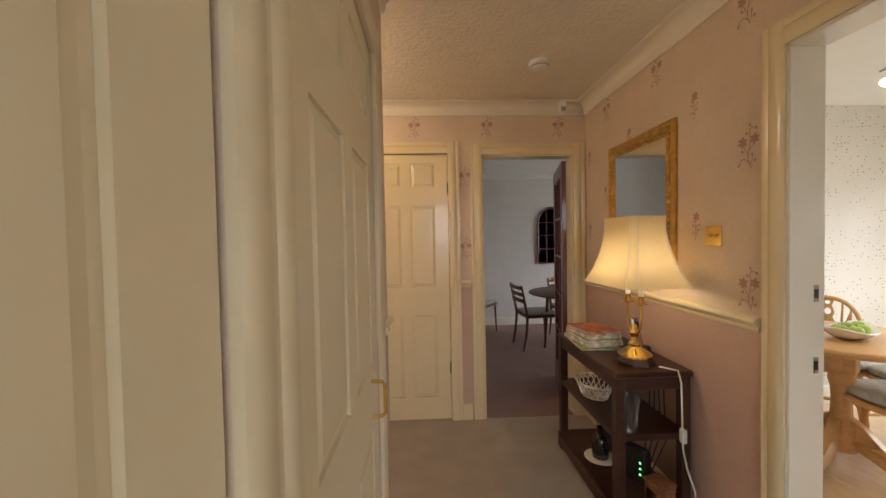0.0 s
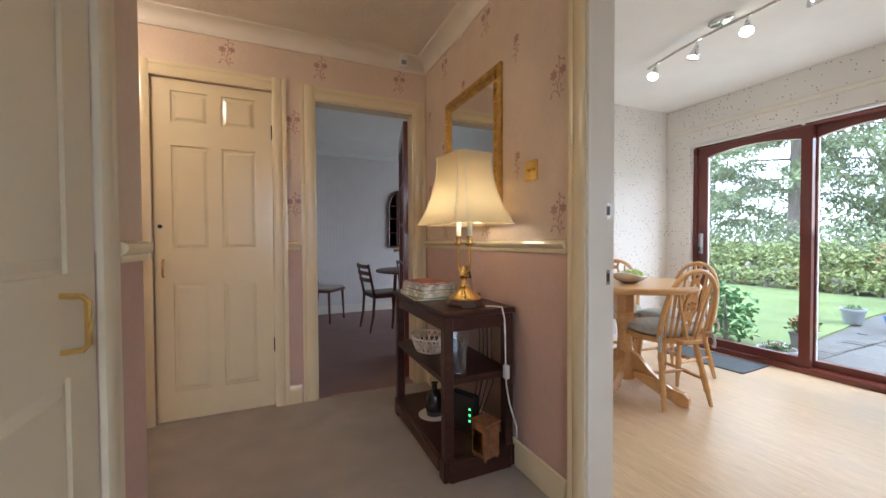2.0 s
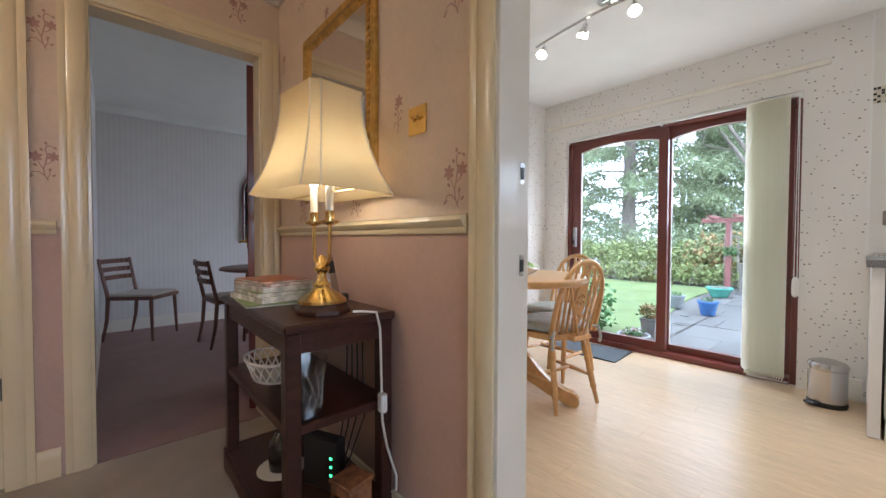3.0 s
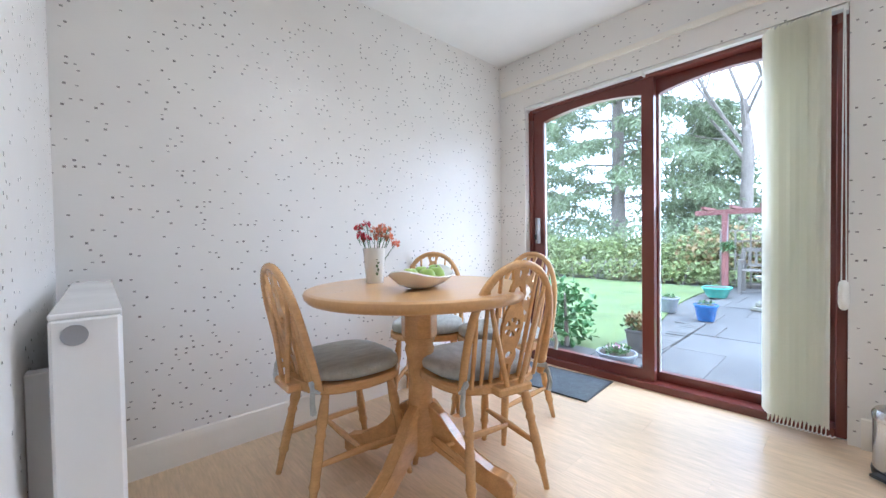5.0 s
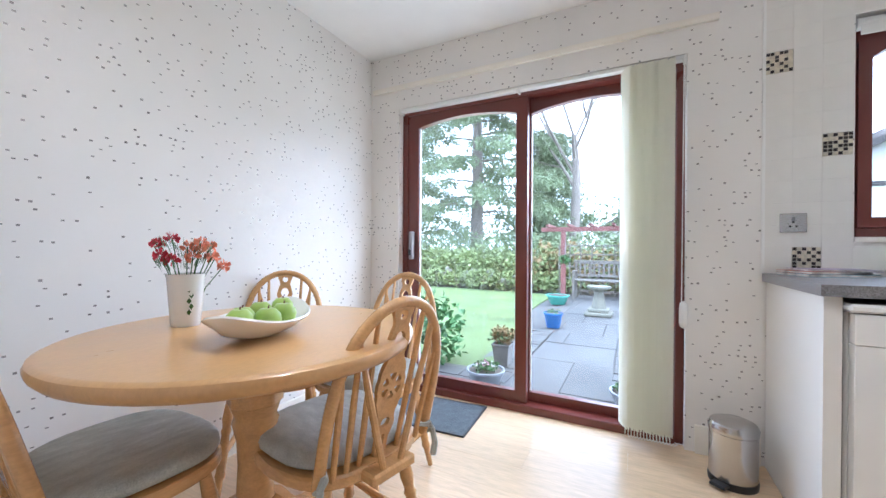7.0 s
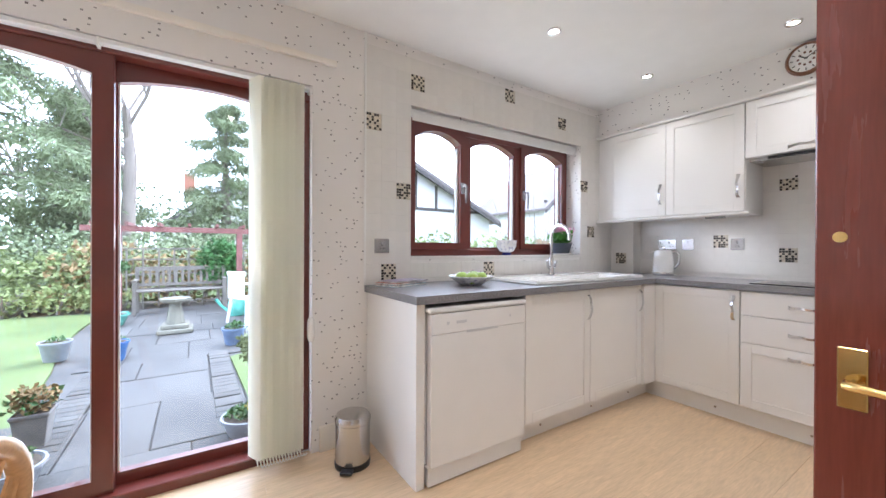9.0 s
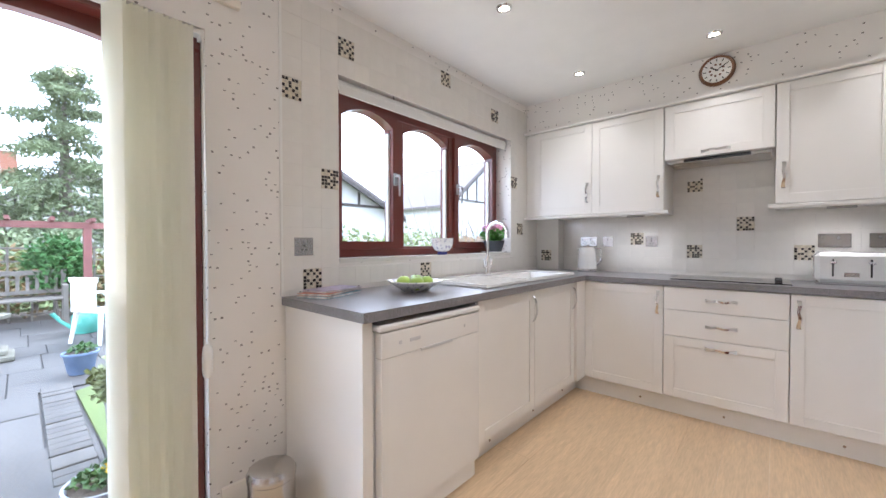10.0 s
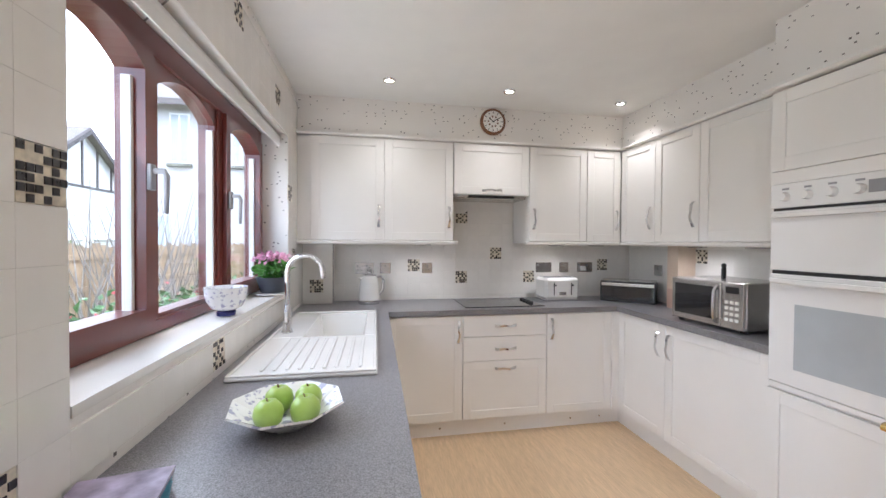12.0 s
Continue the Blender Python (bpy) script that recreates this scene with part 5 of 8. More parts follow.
for k in range(150):
    a, r = rng.random() * 6.283, rng.random() ** 0.6 * 0.085
    c = Vector((r * math.cos(a), r * math.sin(a) * 0.7, 0.15 + 0.085 * rng.random()))
    d = Vector((math.cos(a) * 0.6, math.sin(a) * 0.6, 0.8 + rng.random())).normalized()
    o = d.orthogonal().normalized()
    bm.faces.new([bm.verts.new(p) for p in (c, c + d * 0.02 + o * 0.0035, c + d * 0.045, c + d * 0.02 - o * 0.0035)])
tagged(part("foliage", bm, LEAF, bouquet), kind="stuff")

bouquet.scale = (0.86, 0.86, 0.86)

mat_t = thing("doormat", "grey ribbed doormat inside the patio door", "doormat", 3.87, 2.37, 0.0015, 3)
bx("mat_face", -0.205, 0.20, -0.345, 0.345, 0, 0.007, MAT_GREY, mat_t, bevel=0.002)
for a, b, c, d in ((-0.212, 0.207, -0.352, -0.338), (-0.212, 0.207, 0.338, 0.352), (-0.212, -0.20, -0.338, 0.338), (0.195, 0.207, -0.338, 0.338)):
    bx("border", a, b, c, d, 0, 0.0085, BLACK, mat_t, "", 0.001)

heater = thing("panel_heater", "white panel radiator with round end plug", "radiator", 1.575, 2.415, 0.0)
bx("front_panel", 0.03, 0.056, -0.43, 0.43, 0.12, 0.82, APPLIANCE, heater, bevel=0.006)
bx("back_panel", -0.052, -0.026, -0.43, 0.43, 0.12, 0.82, APPLIANCE, heater, bevel=0.006)
bx("end_plate", -0.05, 0.052, -0.442, -0.43, 0.12, 0.82, APPLIANCE, heater, bevel=0.004)
bx("top_grille", -0.052, 0.056, -0.435, 0.435, 0.82, 0.832, APPLIANCE, heater, bevel=0.003)
bm = bmesh.new()
tube(bm, [(-0.015, -0.442, 0.79), (-0.015, -0.448, 0.79)], 0.02, 18)
part("end_plug", bm, GREY_PLASTIC, heater, "grey round plug", smooth=True)
for u in (-0.3, 0.3):
    bx("wall_foot", -0.096, -0.053, u - 0.02, u + 0.02, 0.0, 0.7, APPLIANCE, heater)

# track light
trk = thing("track_light", "curved steel ceiling track with four spotlights", "ceiling light", 2.78, 1.68, CEIL)
bm = bmesh.new()
pts = [(x - 2.78, y - 1.68, -0.055) for x, y in [(2.865, 2.23), (2.845, 2.155), (2.81, 1.98), (2.79, 1.83), (2.78, 1.68), (2.785, 1.545), (2.78, 1.4), (2.755, 1.25), (2.735, 1.17)]]
tube(bm, pts, 0.008, 8)
part("bar", bm, STEEL, trk, smooth=True)
bm = bmesh.new()
lathe(bm, [(0.045, -0.03), (0.055, -0.02), (0.055, 0.0)], 20, (0, 0, 0), 0.7, 1.3)
part("ceiling_rose", bm, CHROME, trk, smooth=True)
bm = bmesh.new()
tube(bm, [(0, 0, -0.03), (0, 0, -0.055)], 0.006, 8)
part("drop_rod", bm, CHROME, trk)
for (sx, sy), aim in zip(SPOTS, AIMS):
    o = Vector((sx - 2.78, sy - 1.68, -0.10))
    d = (Vector(aim) - Vector((sx, sy, CEIL - 0.1))).normalized()
    bm = bmesh.new()
    tube(bm, [(o.x, o.y, -0.055), o, o + d * 0.02], 0.005, 8)
    tube(bm, [o - d * 0.01, o + d * 0.025, o + d * 0.03, o + d * 0.055, o + d * 0.068], [0.014, 0.017, 0.022, 0.03, 0.034], 18, cap=False)
    hd = part("spot_head", bm, CHROME, trk, "chrome spotlight head", smooth=True)
    bm = bmesh.new()
    tube(bm, [o + d * 0.052, o + d * 0.06], 0.027, 16)
    part("lamp_face", bm, BULB, hd, "lit lamp")
dlt = None
for dx, dy in DOWNLIGHTS:
    if dlt is None:
        dlt = thing("downlight", "recessed chrome ceiling downlight, lit", "ceiling light", dx, dy, CEIL - 0.008, group="kitchen downlights")
        bm = bmesh.new()
        a = ring(bm, (0, 0, 0.008), (1, 0, 0), (0, 1, 0), 0.042, 0.042, 28)
        b = ring(bm, (0, 0, 0.0), (1, 0, 0), (0, 1, 0), 0.038, 0.038, 28)
        c = ring(bm, (0, 0, 0.0), (1, 0, 0), (0, 1, 0), 0.028, 0.028, 28)
        d = ring(bm, (0, 0, 0.006), (1, 0, 0), (0, 1, 0), 0.026, 0.026, 28)
        bridge(bm, a, b), bridge(bm, b, c), bridge(bm, c, d)
        part("bezel", bm, CHROME, dlt, smooth=True)
        bm = bmesh.new()
        tube(bm, [(0, 0, 0.0055), (0, 0, 0.0075)], 0.026, 20)
        part("lamp_face", bm, BULB, dlt, "lit lamp")
    else:
        copy_thing(dlt, pose(dx, dy, CEIL - 0.008))

# ---- kitchen small things ----
clock = thing("wall_clock", "round brown-rimmed wall clock on the bulkhead", "clock", 2.685, -1.604, 2.288)
clock.scale = (0.88, 1, 0.88)
bm = bmesh.new()
tube(bm, [(0, 0, 0), (0, 0.02, 0)], 0.092, 40)
face = part("dial", bm, CERAMIC, clock, "cream dial", smooth=True)
bm = bmesh.new()
for r0, y0, r1, y1 in ((0.112, 0, 0.114, 0.012), (0.114, 0.012, 0.104, 0.03), (0.104, 0.03, 0.092, 0.026), (0.092, 0.026, 0.09, 0.015)):
    a = ring(bm, (0, y0, 0), (1, 0, 0), (0, 0, 1), r0, r0, 40)
    b = ring(bm, (0, y1, 0), (1, 0, 0), (0, 0, 1), r1, r1, 40)
    bridge(bm, a, b)
part("rim", bm, material("clock_rim_wood", (0.20, 0.09, 0.045), 0.35, vary=0.2, scale=20), clock, "brown wooden rim", smooth=True)
for i in range(12):
    a = math.radians(30 * i)
    bm = bmesh.new()
    ca, sa = math.cos(a), math.sin(a)
    prism(bm, [(-0.003, 0.066), (0.003, 0.066), (0.003, 0.084), (-0.003, 0.084)], lambda u, v, d: (u * ca + v * sa, 0.0204 + d, v * ca - u * sa), 0.0012)
    part("hour_mark", bm, BLACK, face)
for a, ln, w in ((305, 0.045, 0.004), (60, 0.068, 0.003)):
    a = math.radians(a)
    ca, sa = math.cos(a), math.sin(a)
    bm = bmesh.new()
    prism(bm, [(-w, -0.01), (w, -0.01), (w, ln), (-w, ln)], lambda u, v, d: (-(u * ca + v * sa), 0.022 + d, v * ca - u * sa), 0.0012)
    part("clock_hand", bm, BLACK, face)
bm = bmesh.new()
for i in range(9):
    a = i * 0.7
    ball(bm, (0.042 * math.cos(a), 0.0205, 0.042 * math.sin(a)), 0.008, sy=0.12, seg=6)
part("dial_print", bm, TEAK, face, "faded printed decoration")

kettle = thing("kettle", "white and chrome electric kettle", "kettle", 3.60, -1.77, 0.905, 200)
bm = bmesh.new()
lathe(bm, [(0.078, 0), (0.08, 0.015), (0.078, 0.03)], 26)
part("base_ring", bm, CHROME, kettle, smooth=True)
bm = bmesh.new()
lathe(bm, [(0.077, 0.03), (0.078, 0.06), (0.07, 0.15), (0.062, 0.20), (0.05, 0.212)], 26)
part("body", bm, CERAMIC, kettle, smooth=True)
bm = bmesh.new()
lathe(bm, [(0.05, 0.212), (0.045, 0.222), (0.015, 0.228), (0.012, 0.24), (0.003, 0.244)], 20)
part("lid", bm, CHROME, kettle, smooth=True)
bm = bmesh.new()
tube(bm, [(0.055, 0, 0.20), (0.095, 0, 0.205), (0.115, 0, 0.17), (0.11, 0, 0.10), (0.075, 0, 0.055)], [0.009, 0.01, 0.01, 0.01, 0.009], 10)
part("handle", bm, CHROME, kettle, smooth=True)
bm = bmesh.new()
prism(bm, [(-0.055, 0.17), (-0.088, 0.20), (-0.05, 0.205)], lambda u, v, d: (u, -0.016 + d, v), 0.032)
part("spout", bm, CERAMIC, kettle, bevel=0.003)

toast = thing("toaster", "white four-slice toaster on the worktop", "toaster", 2.06, -1.765, 0.905)
bx("body", -0.15, 0.15, -0.10, 0.10, 0.012, 0.19, CERAMIC, toast, bevel=0.022)
bx("base", -0.145, 0.145, -0.095, 0.095, 0.0, 0.014, CHROME, toast, bevel=0.003)
for u in (-0.075, 0.075):
    for v in (-0.035, 0.035):
        bx("slot", u - 0.06, u + 0.06, v - 0.014, v + 0.014, 0.1895, 0.1915, BLACK, toast, "", 0)
    bx("lever_slot", u - 0.004, u + 0.004, 0.0995, 0.1012, 0.05, 0.15, BLACK, toast, "", 0)
    bx("lever", u - 0.014, u + 0.014, 0.1, 0.118, 0.125, 0.138, CHROME, toast, "", 0.002)
bx("badge", -0.03, 0.03, 0.0995, 0.1015, 0.05, 0.075, STEEL, toast, "", 0)

bread = thing("bread_bin", "black and steel bread bin in the corner", "bread bin", 1.50, -1.62, 0.905, -42)
bx("body", -0.20, 0.20, -0.12, 0.12, 0.0, 0.165, BLACK, bread, bevel=0.006)
bx("front_flap", -0.185, 0.185, 0.119, 0.124, 0.02, 0.125, BLACK_GLASS, bread, "dark glass flap", 0.002)
bx("steel_band", -0.19, 0.19, 0.119, 0.126, 0.127, 0.155, STEEL, bread, "", 0.002)
bx("lid", -0.198, 0.198, -0.118, 0.118, 0.1655, 0.171, STEEL, bread, "brushed steel lid", 0.002)

micro = thing("microwave", "silver microwave oven with dark glass door", "microwave", 1.51, -0.70, 0.905, 2)
micro.scale = (1, 0.88, 0.97)
bx("body", -0.18, 0.17, -0.265, 0.25, 0.015, 0.275, STEEL, micro, bevel=0.006)
dr = bx("door", 0.17, 0.192, -0.265, 0.105, 0.018, 0.272, STEEL, micro, "silver door", 0.005)
bx("door_glass", 0.1925, 0.194, -0.235, 0.06, 0.055, 0.24, BLACK_GLASS, dr, "dark door glass", 0)
cp = bx("control_panel", 0.17, 0.19, 0.107, 0.25, 0.018, 0.272, STEEL, micro, "", 0.004)
bx("display", 0.1905, 0.192, 0.14, 0.22, 0.215, 0.25, BLACK, cp, "", 0)
for i in range(3):
    for j in range(4):
        bx("button", 0.1905, 0.1925, 0.135 + i * 0.032, 0.158 + i * 0.032, 0.06 + j * 0.032, 0.078 + j * 0.032, WHITE_PLASTIC, cp, "", 0)
bm = bmesh.new()
tube(bm, [(0.192, 0.085, 0.04), (0.215, 0.085, 0.07), (0.22, 0.085, 0.145), (0.215, 0.085, 0.22), (0.192, 0.085, 0.25)], 0.011, 10)
part("door_handle", bm, STEEL, dr, "curved grey handle", smooth=True)
for u, v in ((-0.15, -0.23), (-0.15, 0.21), (0.14, -0.23), (0.14, 0.21)):
    bx("rubber_foot", u - 0.015, u + 0.015, v - 0.015, v + 0.015, 0, 0.015, BLACK, micro)
pep = thing("pepper_mill", "small dark glass pepper mill on the microwave", "pepper mill", 1.40, -0.86, 1.1725)
bm = bmesh.new()
lathe(bm, [(0.014, 0), (0.014, 0.05), (0.01, 0.055), (0.015, 0.065), (0.012, 0.08), (0.004, 0.084)], 14)
part("mill_body", bm, BLACK, pep, smooth=True)

fb = thing("octagonal_bowl", "octagonal blue and white china fruit bowl on the worktop", "bowl", 3.775, 0.125, 0.9055, 12)
bm = bmesh.new()
rows = [[bm.verts.new((r * math.cos(math.pi / 4 * i + 0.39), r * math.sin(math.pi / 4 * i + 0.39), z)) for i in range(8)]
        for r, z in ((0.06, 0.0), (0.065, 0.004), (0.145, 0.052), (0.143, 0.057), (0.066, 0.012), (0.02, 0.010))]
for a, b in zip(rows, rows[1:]):
    bridge(bm, a, b)
bm.faces.new(rows[0][::-1]), bm.faces.new(rows[-1])
part("dish", bm, CHINA, fb)
apple_set("octagonal bowl", 3.775, 0.125, 0.918, [(-0.05, 0.035, 0, 0.037), (0.035, 0.045, 0, 0.036), (0.03, -0.04, 0.0, 0.037), (-0.045, -0.04, 0.0, 0.036)])

PAPER = [material("magazine_cover", c, 0.35, vary=0.5, scale=22) for c in ((0.35, 0.30, 0.42), (0.50, 0.16, 0.07), (0.10, 0.32, 0.42), (0.72, 0.70, 0.66), (0.22, 0.30, 0.10))]


def stack(name, label, x, y, z, rz, layers, category="magazines"):
    zz = z
    for i, (w, d, h, turn, dx, dy, k) in enumerate(layers):
        e = thing(name, label, category, x + dx, y + dy, zz, rz + turn, group=name + " pile")
        bx("page_block", -w / 2 + 0.002, w / 2 - 0.002, -d / 2 + 0.002, d / 2 - 0.002, 0.0012, h - 0.0012, PAPER[3], e, "white page edges", 0)
        bx("front_cover", -w / 2, w / 2, -d / 2, d / 2, h - 0.0012, h, PAPER[k], e, "coloured printed cover", 0)
        bx("back_cover", -w / 2, w / 2, -d / 2, d / 2, 0, 0.0012, PAPER[k], e, "", 0)
        zz += h + 0.0003


stack("magazine", "folded glossy magazine on the worktop", 3.975, 0.49, 0.9055, 20, [(0.17, 0.26, 0.012, 0, 0, 0, 2), (0.16, 0.25, 0.01, 8, 0.005, 0.01, 1), (0.15, 0.24, 0.008, -9, 0.01, -0.02, 0)])

sb_ = thing("sill_bowl", "footed blue and white china bowl on the sill", "bowl", 4.15, -0.51, 1.0725)
bm = bmesh.new()
lathe(bm, [(0.034, 0), (0.036, 0.014), (0.03, 0.02)], 24)
part("foot", bm, material("cobalt_glaze", (0.04, 0.05, 0.25), 0.2, vary=0.2), sb_, "dark blue foot", smooth=True)
bm = bmesh.new()
lathe(bm, [(0.03, 0.02), (0.055, 0.032), (0.074, 0.065), (0.08, 0.115), (0.077, 0.115), (0.07, 0.065), (0.05, 0.038), (0.01, 0.03)], 28)
part("bowl", bm, CHINA, sb_, smooth=True)
pl = thing("potted_primula", "pink flowering pot plant in slate trough", "potted plant", 4.13, -1.13, 1.0725)
bm = bmesh.new()
lathe(bm, [(0.085, 0), (0.10, 0.006), (0.10, 0.012)], 24)
part("saucer", bm, CERAMIC, pl, smooth=True)
bm = bmesh.new()
lathe(bm, [(0.062, 0.012), (0.085, 0.09), (0.088, 0.10), (0.08, 0.10), (0.07, 0.08)], 20)
part("pot", bm, material("slate_pot", (0.06, 0.07, 0.09), 0.5, vary=0.2), pl, "dark slate pot", smooth=True)


def leaf_cloud(bm, rng, n, c, rx, ry, rz, size, up=0.3, wid=0.33):
    """Scattered small folded leaves inside an ellipsoid."""
    for _ in range(n):
        while True:
            p = Vector((rng.uniform(-1, 1), rng.uniform(-1, 1), rng.uniform(-1, 1)))
            if p.length < 1:
                break
        q = Vector((c[0] + p.x * rx, c[1] + p.y * ry, c[2] + p.z * rz))
        d = Vector((rng.gauss(0, 1), rng.gauss(0, 1), rng.gauss(up, 0.7))).normalized()
        o = d.orthogonal().normalized()
        o = (Matrix.Rotation(rng.uniform(0, 6.28), 3, d) @ o)
        s = size * rng.uniform(0.6, 1.3)
        n1 = d.cross(o) * s * 0.15
        a, b, e, f = (bm.verts.new(v) for v in (q, q + d * s * 0.5 + o * s * wid + n1, q + d * s, q + d * s * 0.5 - o * s * wid + n1))
        bm.faces.new((a, b, e)), bm.faces.new((a, e, f))


bm = bmesh.new()
leaf_cloud(bm, rng, 170, (0, 0, 0.145), 0.095, 0.11, 0.05, 0.05)
tagged(part("leaves", bm, material("primula_leaf", (0.08, 0.25, 0.04), 0.45, vary=0.3, scale=30), pl, "bright green leaves"), kind="stuff")
for i in range(14):
    bm = bmesh.new()
    a = i * 2.4
    r = 0.085 * math.sqrt((i + 0.5) / 14)
    leaf_cloud(bm, rng, 16, (r * math.cos(a), r * math.sin(a), 0.225 - r * 0.3), 0.024, 0.024, 0.014, 0.03)
    part("bloom", bm, PINK_PETAL, pl, "pink bloom")

bn = thing("pedal_bin", "small brushed steel pedal bin on the floor", "bin", 3.885, 0.815, 0.0, 145)
bm = bmesh.new()
lathe(bm, [(0.09, 0), (0.092, 0.02), (0.09, 0.03)], 28)
part("base", bm, BLACK, bn, smooth=True)
bm = bmesh.new()
lathe(bm, [(0.088, 0.03), (0.088, 0.222)], 32)
part("body", bm, STEEL, bn, smooth=True)
bm = bmesh.new()
lathe(bm, [(0.091, 0.225), (0.092, 0.245), (0.083, 0.262), (0.05, 0.275), (0.002, 0.279)], 32)
part("lid", bm, STEEL, bn, smooth=True)
bx("pedal", 0.088, 0.13, -0.03, 0.03, 0.012, 0.026, BLACK, bn, "", 0.003)


def socket(x, y, z, rz, w, kind, label):
    e = thing("wall_socket", label, "socket", x, y, z, rz)
    bx("plate", -w / 2, w / 2, 0, 0.007, -0.043, 0.043, STEEL, e, "", 0.0015)
    if kind:
        for c in (-w / 4, w / 4) if w > 0.1 else (0,):
            bx("rocker", c + (0.012 if w > 0.1 else -0.006), c + (0.024 if w > 0.1 else 0.006), 0.0072, 0.011, 0.008, 0.026, GREY_PLASTIC, e, "", 0.001)
            if kind == 2:
                for u, v in ((-0.011, -0.016), (0.011, -0.016), (0, 0.004)):
                    bx("pin_hole", c + u - 0.004, c + u + 0.004, 0.0072, 0.0078, v - 0.004, v + 0.004, BLACK, e, "", 0)
    return e


TF = XE - 0.008
socket(TF, 0.565, 1.137, 90, 0.095, 2, "brushed steel switched socket over the worktop")
for sx, w, k in ((3.64, 0.146, 2), (3.475, 0.086, 1), (3.135, 0.086, 2), (2.11, 0.146, 1), (1.92, 0.086, 1), (1.72, 0.146, 2)):
    socket(sx, YS + 0.008, 1.165, 0, w, k, "brushed steel socket plate on the tiled splashback")
socket(1.282, -1.55, 1.16, -90, 0.086, 2, "brushed steel socket plate behind the bread bin")
plug = thing("plug_top", "white plug in the splashback socket", "plug", 1.745, YS + 0.016, 1.155)
bx("body", -0.022, 0.022, 0, 0.03, -0.02, 0.02, WHITE_PLASTIC, plug, bevel=0.005)

# ---- hall things ----


def motif(tall):
    """Printed flower sprig: stem, curls, leaves and petals on one flat print; a across, b up."""
    bm = bmesh.new()

    def strip(pts, w):
        for (a0, b0), (a1, b1) in zip(pts, pts[1:]):
            d = Vector((a1 - a0, b1 - b0)).normalized() * w
            bm.faces.new([bm.verts.new(p) for p in ((a0 - d.y, b0 + d.x, 0), (a0 + d.y, b0 - d.x, 0), (a1 + d.y, b1 - d.x, 0), (a1 - d.y, b1 + d.x, 0))])

    def petal(a, b, ang, ln, w):
        ca, sa = math.cos(ang), math.sin(ang)
        o = [(0, 0), (ln * 0.4, w), (ln * 0.8, w * 0.8), (ln, 0), (ln * 0.8, -w * 0.8), (ln * 0.4, -w)]
        bm.faces.new([bm.verts.new((a + x * ca - y * sa, b + x * sa + y * ca, 0)) for x, y in o])

    if tall:
        strip([(0.014, -0.08), (0.003, -0.055), (0.0, -0.03), (0.007, 0.0), (0.012, 0.03), (0.006, 0.055), (0.012, 0.072), (0.026, 0.07)], 0.0021)
        strip([(0.005, -0.06), (-0.014, -0.042), (-0.032, -0.044), (-0.038, -0.056), (-0.03, -0.062)], 0.0018)
        strip([(0.0, -0.03), (-0.012, -0.008), (-0.02, 0.012)], 0.0016)
        strip([(0.006, -0.01), (0.022, 0.0), (0.028, 0.016)], 0.0016)
        strip([(0.01, -0.07), (0.02, -0.05), (0.018, -0.038)], 0.0016)
        flowers = [(-0.024, 0.022, 0.024), (0.03, 0.026, 0.022)]
        leaves = [(-0.034, -0.058, -2.4), (0.018, -0.04, 1.4), (0.024, -0.06, 0.6), (-0.018, -0.02, 2.4), (0.0, 0.045, 2.2), (0.012, 0.074, 2.0), (0.028, 0.07, -0.6)]
    else:
        strip([(-0.004, -0.07), (0.004, -0.045), (0.0, -0.02), (-0.002, 0.01), (0.004, 0.03)], 0.002)
        strip([(0.003, -0.045), (-0.014, -0.03), (-0.022, -0.036), (-0.02, -0.046)], 0.0017)
        strip([(0.0, -0.02), (0.016, 0.004), (0.024, 0.002), (0.024, -0.008)], 0.0017)
        flowers = [(0.004, 0.036, 0.024)]
        leaves = [(-0.01, -0.01, 2.2), (0.008, -0.03, 0.8), (-0.004, 0.012, 2.6)]
    for fa, fb, fr in flowers:
        for k in range(6):
            petal(fa, fb, k * 1.047 + 0.4, fr, fr * 0.27)
    for la, lb, ang in leaves:
        petal(la, lb, ang, 0.017, 0.005)
    return mesh_of("sprig_print", bm, MOTIF)


SPRIG, SPRIG_SMALL = motif(True), motif(False)


def sprig(parent, m, mesh):
    ob = new("sprig_print", mesh)
    ob.parent, ob.matrix_world = parent, m


for x, z in ((-0.50, 2.222), (0.055, 2.222), (0.602, 2.224), (1.15, 2.222), (0.428, 1.845), (0.426, 1.31), (-1.0, 2.222), (-0.75, 1.845), (-1.25, 1.31)):
    sprig(wall_hn, pose(x, HN - 0.0015, z, 90, 0, 0) @ Matrix.Scale(0.95, 4), SPRIG)
for y, z in ((1.466, 1.713), (1.463, 1.17), (1.743, 1.428), (1.753, 1.975), (2.032, 2.248), (2.576, 2.226), (2.844, 1.957), (2.84, 1.42), (2.57, 1.68), (2.57, 1.16), (2.03, 1.165), (2.3, 1.975), (1.47, 2.25)):
    sprig(wall_he, pose(HE - 0.0015, y, z, 90, 0, -90), SPRIG if round((y - 1.466) / 0.27) % 2 == 0 else SPRIG_SMALL)

sw = thing("light_switch", "polished brass double light switch plate", "light switch", HE, 1.632, 1.376, 90)
bx("plate", -0.044, 0.044, 0.0, 0.008, -0.044, 0.044, BRASS, sw, "", 0.002)
for u in (-0.016, 0.016):
    bm = bmesh.new()
    tube(bm, [(u, 0.008, 0), (u, 0.02, 0.008)], [0.005, 0.004], 8)
    part("toggle", bm, BRASS, sw, smooth=True)

mir = thing("gilt_mirror", "rectangular mirror in a gilt moulded frame", "mirror", HE, 2.19, 1.565, 90)
MW, MH, FWD = 0.325, 0.39, 0.075
